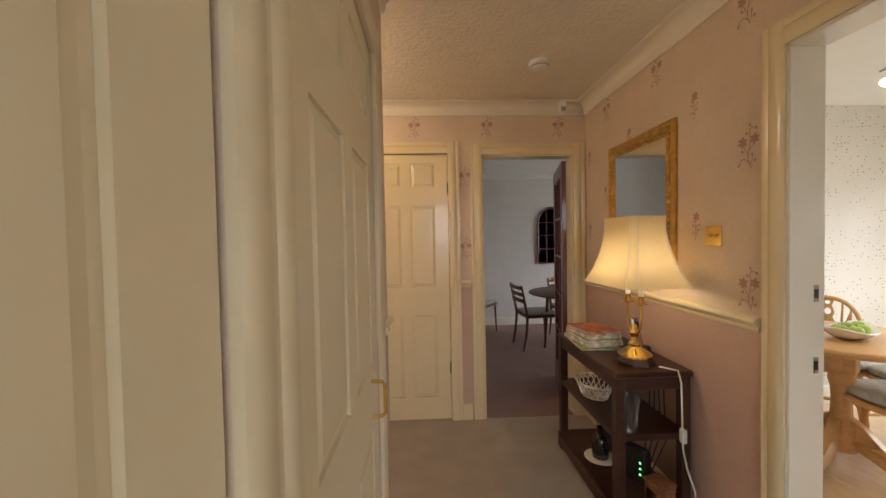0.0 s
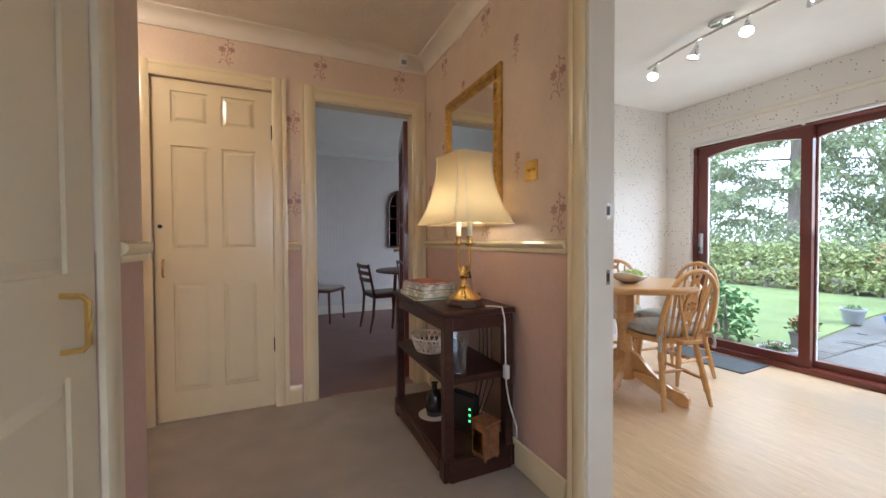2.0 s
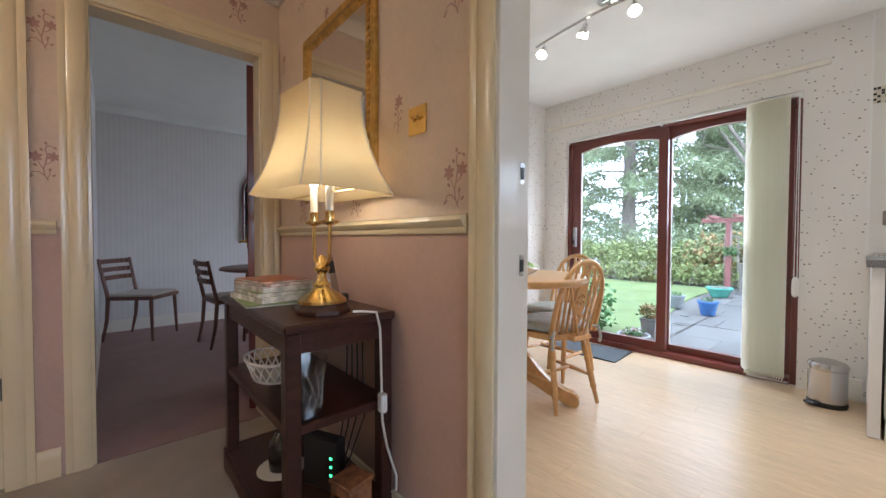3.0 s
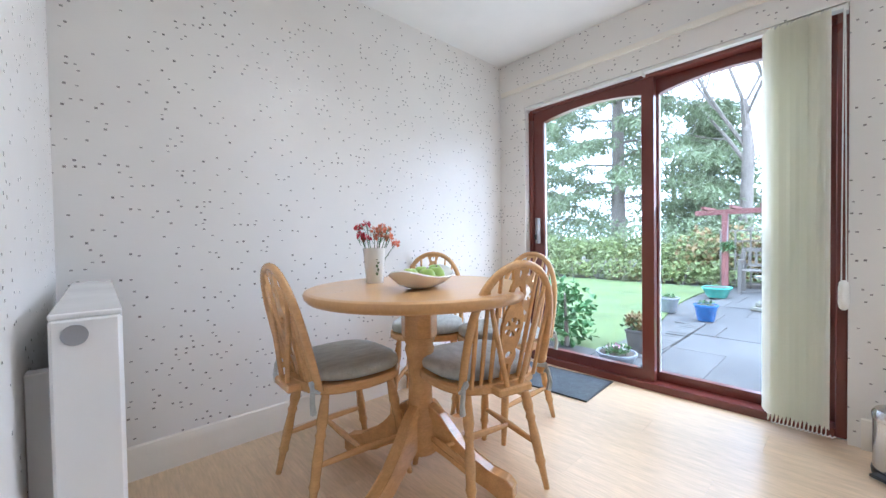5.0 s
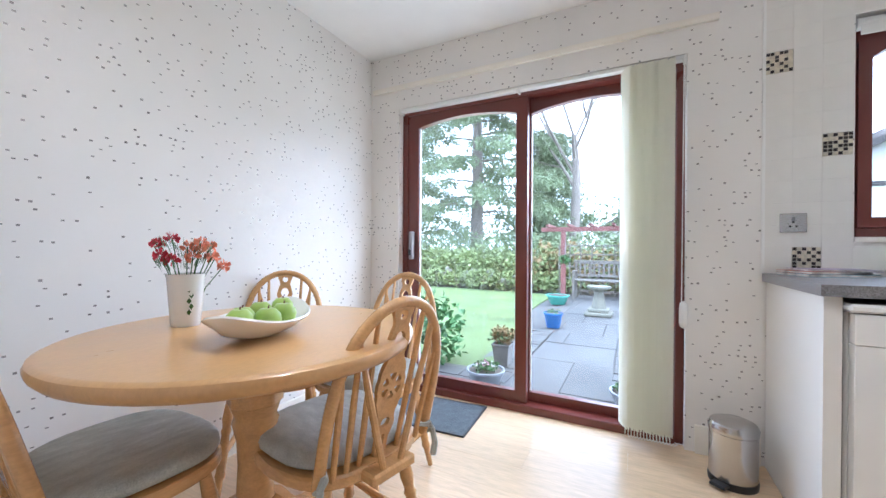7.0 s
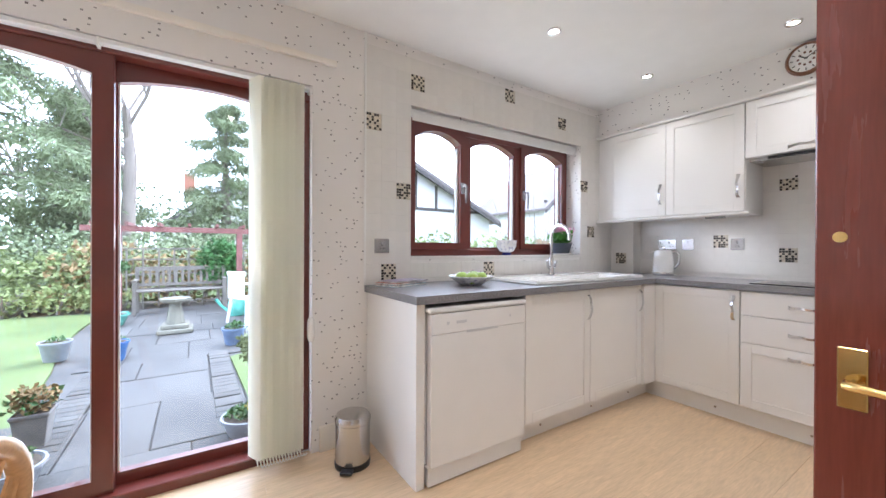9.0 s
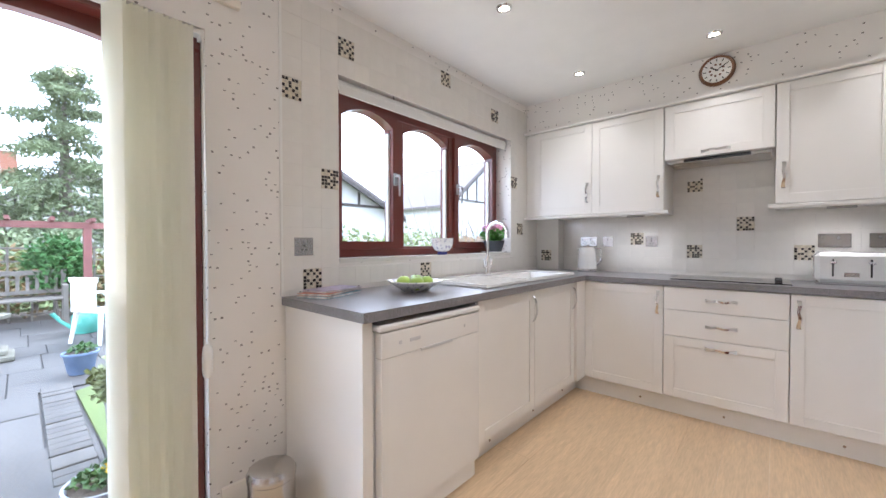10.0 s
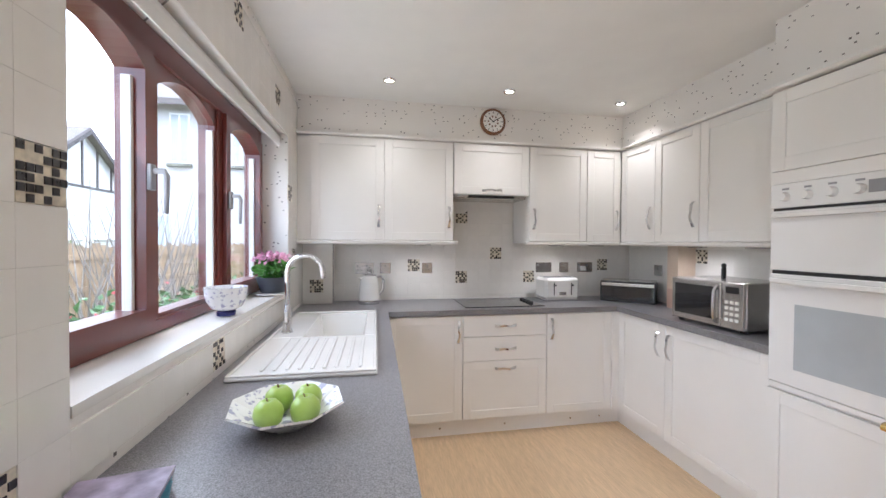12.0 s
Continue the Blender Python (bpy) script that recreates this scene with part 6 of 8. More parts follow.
bx("backing", -MW + 0.01, MW - 0.01, 0.001, 0.008, -MH + 0.01, MH - 0.01, BLACK, mir, "", 0)
bm = bmesh.new()
prof = [(0.0, 0.002), (0.0, 0.016), (0.012, 0.028), (0.028, 0.020), (0.05, 0.026), (0.062, 0.016), (0.075, 0.012), (0.075, 0.002)]
rings_ = []
for cxs, czs in ((-1, -1), (1, -1), (1, 1), (-1, 1)):
    rings_.append([bm.verts.new((cxs * (MW - a), b, czs * (MH - a))) for a, b in prof])
for i in range(4):
    bridge(bm, rings_[i], rings_[(i + 1) % 4])
fr = part("frame", bm, GOLD, mir, "ornate gilt frame")
for i in range(26):
    for s in (-1, 1):
        bm = bmesh.new()
        ball(bm, (s * (MW - 0.038), 0.024, -MH + 0.04 + i * (2 * MH - 0.08) / 25), 0.011, sx=1.2, sy=0.7, seg=6)
        part("moulded_boss", bm, GOLD, fr)
bx("glass", -MW + FWD - 0.004, MW - FWD + 0.004, 0.009, 0.0125, -MH + FWD - 0.004, MH - FWD + 0.004, MIRROR, mir, "silvered glass", 0)

con = thing("hall_table", "dark oak three-tier hall table", "table", 1.165, 2.13, 0)
L, W = 0.375, 0.178
bx("tabletop", -W - 0.008, W + 0.008, -L - 0.012, L + 0.012, 0.728, 0.755, DARK_WOOD, con, "", 0.006)
for s in (-1, 1):
    bx("apron_long", s * (W - 0.018) - 0.01, s * (W - 0.018) + 0.01, -L + 0.04, L - 0.04, 0.665, 0.727, DARK_WOOD, con)
    bx("apron_short", -W + 0.03, W - 0.03, s * (L - 0.018) - 0.01, s * (L - 0.018) + 0.01, 0.665, 0.727, DARK_WOOD, con)
    for r in (-1, 1):
        bx("leg", s * (W - 0.022) - 0.022, s * (W - 0.022) + 0.022, r * (L - 0.022) - 0.022, r * (L - 0.022) + 0.022, 0.10, 0.727, DARK_WOOD, con, "", 0.003)
        bx("sledge_end", s * (W - 0.022) - 0.03, s * (W - 0.022) + 0.03, r * (L - 0.022) - 0.03, r * (L - 0.022) + 0.03, 0.0, 0.10, DARK_WOOD, con, "", 0.006)
for s in (-1, 1):
    bx("plinth_end", -W + 0.02, W - 0.02, s * (L + 0.008) - 0.009, s * (L + 0.008) + 0.009, 0.0, 0.098, DARK_WOOD, con, "", 0.004)
    bx("plinth_side", s * (W + 0.008) - 0.009, s * (W + 0.008) + 0.009, -L + 0.04, L - 0.04, 0.035, 0.098, DARK_WOOD, con, "", 0.004)
bx("middle_shelf", -W + 0.005, W - 0.005, -L + 0.01, L - 0.01, 0.425, 0.455, DARK_WOOD, con, "", 0.003)
bx("bottom_shelf", -W, W, -L, L, 0.065, 0.098, DARK_WOOD, con, "", 0.003)

lamp = thing("table_lamp", "brass two-candle lamp with cream bell shade, lit", "lamp", 1.155, 1.895, 0.7555, 6)
lamp.scale = (1, 1, 1.1)
bm = bmesh.new()
lathe(bm, [(0.105, 0), (0.105, 0.012), (0.092, 0.022), (0.088, 0.03)], 8, sx=0.85, sy=1.0)
part("wooden_base", bm, DARK_WOOD, lamp, "octagonal dark wood plinth", bevel=0.002)
bm = bmesh.new()
lathe(bm, [(0.08, 0.03), (0.08, 0.038), (0.062, 0.052), (0.034, 0.068), (0.028, 0.075), (0.03, 0.085), (0.018, 0.095), (0.014, 0.115), (0.024, 0.125), (0.026, 0.135), (0.014, 0.148), (0.012, 0.165), (0.005, 0.172)], 20)
part("brass_stem", bm, BRASS, lamp, smooth=True)
for s in (-1, 1):
    bm = bmesh.new()
    tube(bm, [(0, 0, 0.14), (0, s * 0.02, 0.135), (0, s * 0.045, 0.16), (0, s * 0.05, 0.21), (0, s * 0.05, 0.265)], 0.006, 8)
    arm = part("arm", bm, BRASS, lamp, smooth=True)
    bm = bmesh.new()
    lathe(bm, [(0.008, 0.262), (0.03, 0.27), (0.032, 0.276), (0.016, 0.274), (0.014, 0.30), (0.016, 0.305)], 18, (0, s * 0.05, 0))
    part("drip_cup", bm, BRASS, arm, smooth=True)
    bm = bmesh.new()
    lathe(bm, [(0.013, 0.305), (0.013, 0.375), (0.009, 0.38)], 14, (0, s * 0.05, 0))
    part("candle_tube", bm, CERAMIC, arm, "white candle tube", smooth=True)
    bm = bmesh.new()
    lathe(bm, [(0.008, 0.38), (0.02, 0.40), (0.024, 0.42), (0.018, 0.445), (0.004, 0.46)], 14, (0, s * 0.05, 0))
    part("bulb", bm, BULB, arm, "lit bulb", smooth=True)
sec = []
for i in range(13):
    t = i / 12
    k = 0.56 + 0.44 * (1 - t) ** 2.1 if t < 0.96 else 0.56 + 0.02
    sec.append((0.355 + 0.30 * t, k))
bm = bmesh.new()
rows = []
for z, k in sec:
    hx, hy, c = 0.165 * k, 0.215 * k, 0.04 * k
    o = [(hx - c, -hy), (hx, -hy + c), (hx, hy - c), (hx - c, hy), (-hx + c, hy), (-hx, hy - c), (-hx, -hy + c), (-hx + c, -hy)]
    rows.append([bm.verts.new((x, y, z)) for x, y in o])
for a, b in zip(rows, rows[1:]):
    bridge(bm, a, b)
shade = part("shade", bm, SHADE, lamp, "cream fabric bell shade", smooth=True)
for i in range(8):
    bm = bmesh.new()
    tube(bm, [tuple(v) for v in [(0.1655 * k * (1 if i in (0, 1, 2, 3) else -1) - (0.04 * k * (1 if i in (0, 3) else -1 if i in (4, 7) else 0)), 0.2155 * k * (1 if i in (2, 3, 4, 5) else -1) - (0.04 * k * (1 if i in (2, 5) else -1 if i in (1, 6) else 0)), z) for z, k in sec]], 0.0022, 5)
    part("braid", bm, COVE, shade)
bm = bmesh.new()
for y in (-0.05, 0.05):
    tube(bm, [(0, y, 0.64), (0, 0, 0.63)], 0.002, 5)
for s in (-1, 1):
    tube(bm, [(0, 0, 0.63), (s * 0.09, 0, 0.645)], 0.002, 5)
    tube(bm, [(0, s * 0.05, 0.37), (0, s * 0.05, 0.36), (0, s * 0.205, 0.357)], 0.0018, 5)
part("shade_carrier", bm, BRASS, lamp)
flex = thing("lamp_flex", "white lamp flex with inline switch", "cable", 1.22, 1.80, 0.757)
bm = bmesh.new()
tube(bm, [(0, 0.0, 0.004), (0.02, -0.03, 0.006), (0.05, -0.062, 0.004), (0.062, -0.066, -0.05), (0.068, -0.064, -0.24), (0.07, -0.066, -0.36), (0.085, -0.072, -0.45), (0.12, -0.075, -0.56), (0.13, -0.06, -0.62), (0.11, -0.02, -0.65)], 0.0042, 7)
part("cable", bm, WHITE_PLASTIC, flex, smooth=True)
bx("inline_switch", 0.058, 0.082, -0.082, -0.052, -0.33, -0.265, WHITE_PLASTIC, flex, "", 0.005)
stack("magazine", "well-thumbed magazine in the hall table pile", 1.11, 2.27, 0.7557, 95, [(0.30, 0.22, 0.008, -10, -0.015, -0.03, 4), (0.28, 0.21, 0.02, 4, 0, 0, 3), (0.28, 0.21, 0.016, -2, 0.005, 0.01, 4), (0.27, 0.20, 0.018, 3, 0.01, 0.02, 3), (0.26, 0.19, 0.012, 10, 0.015, 0.025, 1), (0.25, 0.19, 0.008, 4, 0.01, 0.02, 1)])
ph = thing("cordless_phone", "silver cordless telephone on its cradle", "telephone", 1.275, 2.07, 0.7557, 20)
bx("cradle", -0.05, 0.05, -0.045, 0.045, 0, 0.03, BLACK, ph, "", 0.008)
bm = bmesh.new()
box(bm, -0.024, 0.024, -0.012, 0.012, 0, 0.16)
bmesh.ops.rotate(bm, verts=bm.verts[:], cent=(0, 0, 0), matrix=Matrix.Rotation(radians(-14), 3, "X"))
bmesh.ops.translate(bm, verts=bm.verts[:], vec=(0, -0.01, 0.02))
hs = part("handset", bm, STEEL, ph, "silver handset", bevel=0.006)
bm = bmesh.new()
box(bm, -0.017, 0.017, -0.0135, -0.012, 0.09, 0.14)
bmesh.ops.rotate(bm, verts=bm.verts[:], cent=(0, 0, 0), matrix=Matrix.Rotation(radians(-14), 3, "X"))
bmesh.ops.translate(bm, verts=bm.verts[:], vec=(0, -0.01, 0.02))
part("screen", bm, BLACK, hs)
bk = thing("lattice_basket", "white pierced china basket on the shelf", "basket", 1.10, 2.23, 0.4555, 90)
bk.scale = (0.9, 0.85, 0.9)
for i in range(18):
    for s in (-1, 1):
        bm = bmesh.new()
        a0 = 2 * math.pi * i / 18
        tube(bm, [((0.085 + 0.03 * t) * math.cos(a0 + s * t * 0.35) * 1.3, (0.085 + 0.03 * t) * math.sin(a0 + s * t * 0.35) * 1.0, 0.012 + 0.075 * t) for t in (0, 0.5, 1)], 0.004, 5)
        part("lattice_strand", bm, CERAMIC, bk)
bm = bmesh.new()
lathe(bm, [(0.086, 0), (0.09, 0.012), (0.06, 0.012)], 24, sx=1.3)
part("dish_base", bm, CERAMIC, bk, smooth=True)
bm = bmesh.new()
tube(bm, [(0.15 * math.cos(a), 0.116 * math.sin(a), 0.089) for a in [2 * math.pi * i / 28 for i in range(29)]], 0.006, 7)
part("rim", bm, CERAMIC, bk, smooth=True)
bm = bmesh.new()
tube(bm, [(-0.145, 0, 0.085), (-0.18, 0, 0.11), (-0.185, 0, 0.07), (-0.15, 0, 0.05)], 0.006, 7)
part("handle", bm, CERAMIC, bk, smooth=True)
CUT_GLASS = material("cut_glass_facets", (0.78, 0.80, 0.80), 0.08, vary=0.1, scale=40, coat=0.5, alpha=0.18)
cv = thing("crystal_vase", "cut crystal glass vase on the shelf", "vase", 1.072, 1.813, 0.4555)
bm = bmesh.new()
lathe(bm, [(0.042, 0), (0.046, 0.01), (0.04, 0.03), (0.042, 0.09), (0.052, 0.15), (0.06, 0.18), (0.056, 0.18), (0.046, 0.145), (0.036, 0.09), (0.034, 0.03), (0.01, 0.02)], 12)
part("glass_body", bm, CRYSTAL, cv)
for i in range(12):
    bm = bmesh.new()
    a = math.pi * 2 * i / 12
    tube(bm, [(0.043 * math.cos(a), 0.043 * math.sin(a), 0.03), (0.045 * math.cos(a + 0.5), 0.045 * math.sin(a + 0.5), 0.09), (0.056 * math.cos(a), 0.056 * math.sin(a), 0.16)], 0.0025, 5)
    part("cut_rib", bm, CUT_GLASS, cv, "cut glass rib")
doily = thing("doily", "round white lace doily", "doily", 1.119, 2.197, 0.0982)
bm = bmesh.new()
lathe(bm, [(0.085, 0), (0.09, 0.001), (0.085, 0.002)], 24)
part("lace_cloth", bm, CERAMIC, doily)
jar = thing("glass_decanter", "small dark glass decanter on a lace doily", "bottle", 1.119, 2.197, 0.1003)
bm = bmesh.new()
lathe(bm, [(0.045, 0), (0.048, 0.02), (0.048, 0.10), (0.03, 0.13), (0.016, 0.14), (0.016, 0.17), (0.022, 0.175)], 14)
part("bottle", bm, BLACK_GLASS, jar, smooth=True)
bm = bmesh.new()
lathe(bm, [(0.016, 0.175), (0.024, 0.19), (0.018, 0.21), (0.004, 0.215)], 12)
part("stopper", bm, CRYSTAL, jar, smooth=True)
rt = thing("broadband_router", "black router with green lights on the bottom shelf", "router", 1.198, 1.978, 0.0982, 25)
bx("case", -0.025, 0.025, -0.08, 0.08, 0, 0.19, BLACK, rt, "", 0.008)
GREEN_LED = material("green_led", (0.1, 1.0, 0.25), 0.4, emit=1.5)
for k, z in enumerate((0.06, 0.09, 0.12)):
    bx("led", -0.0265, -0.0252, -0.055, -0.045, z, z + 0.008, GREEN_LED, rt, "lit green light", 0)
mb = thing("wooden_tea_caddy", "small carved wooden box on the bottom shelf", "box", 1.17, 1.72, 0.0982, 14)
MBW = material("carved_box_wood", (0.24, 0.10, 0.045), 0.45, vary=0.4, scale=30, bump=0.4, bump_scale=90)
bx("body", -0.045, 0.045, -0.045, 0.045, 0.012, 0.155, MBW, mb, "", 0.004)
bx("lid", -0.05, 0.05, -0.05, 0.05, 0.156, 0.17, MBW, mb, "", 0.004)
for u in (-0.04, 0.03):
    for v in (-0.04, 0.03):
        bx("foot", u, u + 0.012, v, v + 0.012, 0, 0.013, MBW, mb)
bx("side_panel", -0.0475, -0.045, -0.03, 0.03, 0.035, 0.13, BRASS, mb, "inlaid panel", 0)
wires = thing("router_cables", "black cables hanging behind the hall table", "cable", 1.325, 2.0, 0.1)
for k in range(4):
    bm = bmesh.new()
    tube(bm, [(0.0, -0.08 + 0.05 * k, 0.62), (0.008, -0.06 + 0.04 * k, 0.45), (-0.005, -0.1 + 0.05 * k, 0.25), (-0.04, -0.05 + 0.03 * k, 0.08), (-0.08, -0.02, 0.012)], 0.003, 6)
    part("cable", bm, BLACK, wires)

sm = thing("smoke_alarm", "round white ceiling smoke alarm", "smoke alarm", 0.805, 2.243, CEIL - 0.04)
bm = bmesh.new()
lathe(bm, [(0.03, 0.0), (0.045, 0.004), (0.05, 0.016), (0.062, 0.02), (0.064, 0.04)], 28)
part("body", bm, WHITE_PLASTIC, sm, smooth=True)
bm = bmesh.new()
lathe(bm, [(0.0475, 0.009), (0.05, 0.012), (0.051, 0.015)], 28)
part("vent_ring", bm, GREY_PLASTIC, sm)
pir = thing("alarm_sensor", "small white corner alarm sensor", "sensor", 1.155, HN - 0.105, 2.30)
bx("case", -0.026, 0.026, 0.0, 0.035, 0, 0.085, WHITE_PLASTIC, pir, "", 0.006)
bx("lens", -0.018, 0.018, -0.003, 0.001, 0.012, 0.042, GREY_PLASTIC, pir, "", 0.001)
bx("bracket", -0.012, 0.012, 0.034, 0.105, 0.03, 0.06, WHITE_PLASTIC, pir)
hl = thing("hall_ceiling_lamp", "small glass ceiling lamp in the hall wing", "ceiling light", -0.75, 2.2, CEIL)
bm = bmesh.new()
lathe(bm, [(0.05, -0.02), (0.06, 0.0)], 20)
part("rose", bm, BRASS, hl, smooth=True)

# ---- living room ----


def side_chair():
    e = thing("ladderback_chair", "teak dining chair with pale seat and slatted back", "chair", 0, 0, 0, group="living room dining chairs")
    SEATP = bpy.data.materials.get("pale_seat_fabric") or material("pale_seat_fabric", (0.50, 0.45, 0.40), 0.9, vary=0.08, grain=0.1)
    bx("seat_frame", -0.21, 0.21, -0.22, 0.22, 0.40, 0.435, TEAK, e, "", 0.006)
    bx("seat_pad", -0.195, 0.20, -0.205, 0.205, 0.436, 0.46, SEATP, e, "pale fabric pad", 0.01)
    for s in (-1, 1):
        bm = bmesh.new()
        tube(bm, [(0.18, s * 0.19, 0.40), (0.195, s * 0.2, 0.0)], [0.018, 0.011], 8)
        part("front_leg", bm, TEAK, e, smooth=True)
        bm = bmesh.new()
        tube(bm, [(-0.27, s * 0.21, 0.80), (-0.235, s * 0.205, 0.62), (-0.195, s * 0.2, 0.42), (-0.21, s * 0.2, 0.2), (-0.25, s * 0.2, 0.0)], [0.012, 0.015, 0.018, 0.016, 0.011], 8)
        part("back_post", bm, TEAK, e, smooth=True)
    for z, x in ((0.77, -0.265), (0.69, -0.248), (0.61, -0.233)):
        bm = bmesh.new()
        pts = [(x - 0.03 * (1 - (k / 4 - 1) ** 2), -0.205 + 0.41 * k / 8, z) for k in range(9)]
        for p, q in zip(pts, pts[1:]):
            box(bm, min(p[0], q[0]) - 0.007, max(p[0], q[0]) + 0.007, p[1], q[1], z - 0.022, z + 0.022)
        part("back_slat", bm, TEAK, e)
    return e


sc_ = side_chair()
sc_.matrix_world = pose(0.88, 5.55, 0.003, 0, 0, -35)
copy_thing(sc_, pose(1.52, 4.78, 0.003, 0, 0, 5))
copy_thing(sc_, pose(2.1, 5.1, 0.003, 0, 0, -80))
lt = thing("round_teak_table", "round dark teak table in the living room", "table", 1.86, 4.42, 0.003)
bm = bmesh.new()
lathe(bm, [(0.50, 0.71), (0.52, 0.716), (0.52, 0.73), (0.51, 0.737)], 40)
part("tabletop", bm, TEAK, lt, smooth=True)
for a in (45, 135, 225, 315):
    bm = bmesh.new()
    c, s = math.cos(radians(a)), math.sin(radians(a))
    tube(bm, [(0.33 * c, 0.33 * s, 0.71), (0.38 * c, 0.38 * s, 0)], [0.022, 0.014], 10)
    part("leg", bm, TEAK, lt, smooth=True)
am = thing("arched_mirror", "arched mahogany window-pane mirror on the wall", "mirror", 2.12, 5.985, 0.98)
arc = [(-0.21, 0), (0.21, 0), (0.21, 0.62)] + [(0.21 * math.cos(a), 0.62 + 0.26 * math.sin(a)) for a in [math.pi * i / 14 for i in range(1, 14)]] + [(-0.21, 0.62)]
bm = bmesh.new()
prism(bm, [(u * 0.94, v * 0.96 + 0.012) for u, v in arc], lambda u, v, d: (u, -0.004 - d, v), 0.004)
part("glass", bm, MIRROR, am, "silvered glass")
bm = bmesh.new()
tube(bm, [(u, -0.01, v) for u, v in arc + arc[:1]], 0.014, 8)
part("frame", bm, MAHOGANY, am, smooth=True)
for u in (-0.07, 0.07):
    bx("muntin", u - 0.007, u + 0.007, -0.018, -0.006, 0.01, 0.82, MAHOGANY, am)
for v in (0.22, 0.44, 0.64):
    bx("glazing_bar", -0.2, 0.2, -0.0175, -0.0065, v - 0.007, v + 0.007, MAHOGANY, am)

# ---- garden ----
GZ = -0.15
GRASS = material("lawn_grass", (0.115, 0.155, 0.05), 0.9, vary=0.22, scale=1.6, grain=0.35, grain_scale=70, bump=1.0, bump_scale=90)
SOIL = material("dark_soil", (0.07, 0.055, 0.04), 0.95, vary=0.3, scale=3, grain=0.3, grain_scale=40, bump=0.8, bump_scale=30)
SLAB = material("grey_paving", (0.082, 0.078, 0.072), 0.7, vary=0.22, scale=2.2, grain=0.2, grain_scale=60, spread=0.16, bump=0.15, bump_scale=40)
EDGING = material("brick_edging", (0.085, 0.08, 0.072), 0.7, vary=0.2, scale=8, spread=0.2, bump=0.3)
STONE = material("pale_stone", (0.19, 0.18, 0.14), 0.85, vary=0.3, scale=7, grain=0.15, grain_scale=60, bump=0.5, bump_scale=40)
BARK = material("grey_bark", (0.21, 0.175, 0.145), 0.9, vary=0.3, scale=5, grain=0.25, grain_scale=30, stretch=(3, 3, 0.5), bump=0.8, bump_scale=20)
PERGOLA_RED = material("red_brown_timber", (0.20, 0.075, 0.065), 0.7, vary=0.2, scale=6, grain=0.15, grain_scale=30)
WEATHERED = material("weathered_timber", (0.17, 0.15, 0.125), 0.8, vary=0.2, scale=6, grain=0.18, grain_scale=40)
FENCE = material("fence_timber", (0.30, 0.20, 0.11), 0.8, vary=0.2, scale=5, grain=0.15, grain_scale=40, spread=0.12)
RENDER = material("white_render", (0.52, 0.50, 0.47), 0.85, vary=0.05, scale=2, bump=0.1)
ROOF = material("grey_roof_tiles", (0.15, 0.125, 0.115), 0.8, vary=0.2, scale=4, grain=0.2, grain_scale=14)
TIMBER = material("black_timber", (0.055, 0.045, 0.04), 0.7, vary=0.2)
BRICKRED = material("chimney_brick", (0.30, 0.13, 0.08), 0.85, vary=0.2, scale=12)
NEEDLE = material("conifer_needles", (0.22, 0.26, 0.14), 0.8, vary=0.3, scale=1.3, grain=0.25, grain_scale=12)
HEDGE_LEAF = material("hedge_leaves", (0.20, 0.235, 0.085), 0.7, vary=0.45, scale=2.2, grain=0.3, grain_scale=16)
IVY = material("ivy_leaves", (0.06, 0.17, 0.04), 0.55, vary=0.3, scale=6)
RUSSET = material("russet_leaves", (0.26, 0.17, 0.07), 0.7, vary=0.35, scale=4)
RED_LEAF = material("red_flowers", (0.45, 0.05, 0.06), 0.6, vary=0.3, scale=9)
BLUE_GLAZE = material("blue_glaze", (0.05, 0.16, 0.42), 0.22, vary=0.2, scale=8, coat=0.4)
TEAL_GLAZE = material("teal_glaze", (0.10, 0.38, 0.30), 0.25, vary=0.2, scale=8, coat=0.4)
GREY_POT = material("grey_stone_pot", (0.22, 0.21, 0.20), 0.8, vary=0.2, scale=9, bump=0.3)
CROCK = material("pale_crock", (0.27, 0.29, 0.31), 0.45, vary=0.15, scale=9)

slab("ground", -120, 220, -160, 160, GZ - 0.6, GZ - 0.05, SOIL, "garden ground reaching to the horizon", "ground")


def lawn(name, poly, label):
    bm = bmesh.new()
    prism(bm, poly, lambda a, b, d: (a, b, GZ - 0.06 + d), 0.065)
    return struct(name, bm, GRASS, label, "lawn")


curve = [(5.25 + 6.3 * t, 2.42 + 0.35 * math.sin(3.1 * t) + 0.75 * max(0, t - 0.35)) for t in [i / 12 for i in range(13)]]
lawn("lawn", [(5.25, 9.5)] + [(5.2, 3.4)] + curve + [(11.9, 9.5)], "bright green mown lawn")
lawn("lawn_side", [(5.35, 1.12), (5.2, -3.4), (7.4, -3.4), (7.35, 0.6), (7.0, 1.16)], "small green side lawn")
lawn("far_grass", [(13.6, -60), (120, -60), (120, 60), (13.6, 60)], "rough grass beyond the garden")
paving = slab("paving_bed", 4.34, 11.9, -3.3, 4.0, GZ - 0.5, GZ - 0.02, SLAB, "bed under the paving slabs", "pavement")
rng = random.Random(7)
slab_meshes = {}


def slab_mesh(w, d):
    key = (round(w, 2), round(d, 2))
    if key not in slab_meshes:
        bm = bmesh.new()
        box(bm, -w / 2 + 0.003, w / 2 - 0.003, -d / 2 + 0.003, d / 2 - 0.003, -0.015, 0.0)
        slab_meshes[key] = mesh_of("paving_slab", bm, SLAB, 0.006)
    return slab_meshes[key]


x = 4.36
k = 0
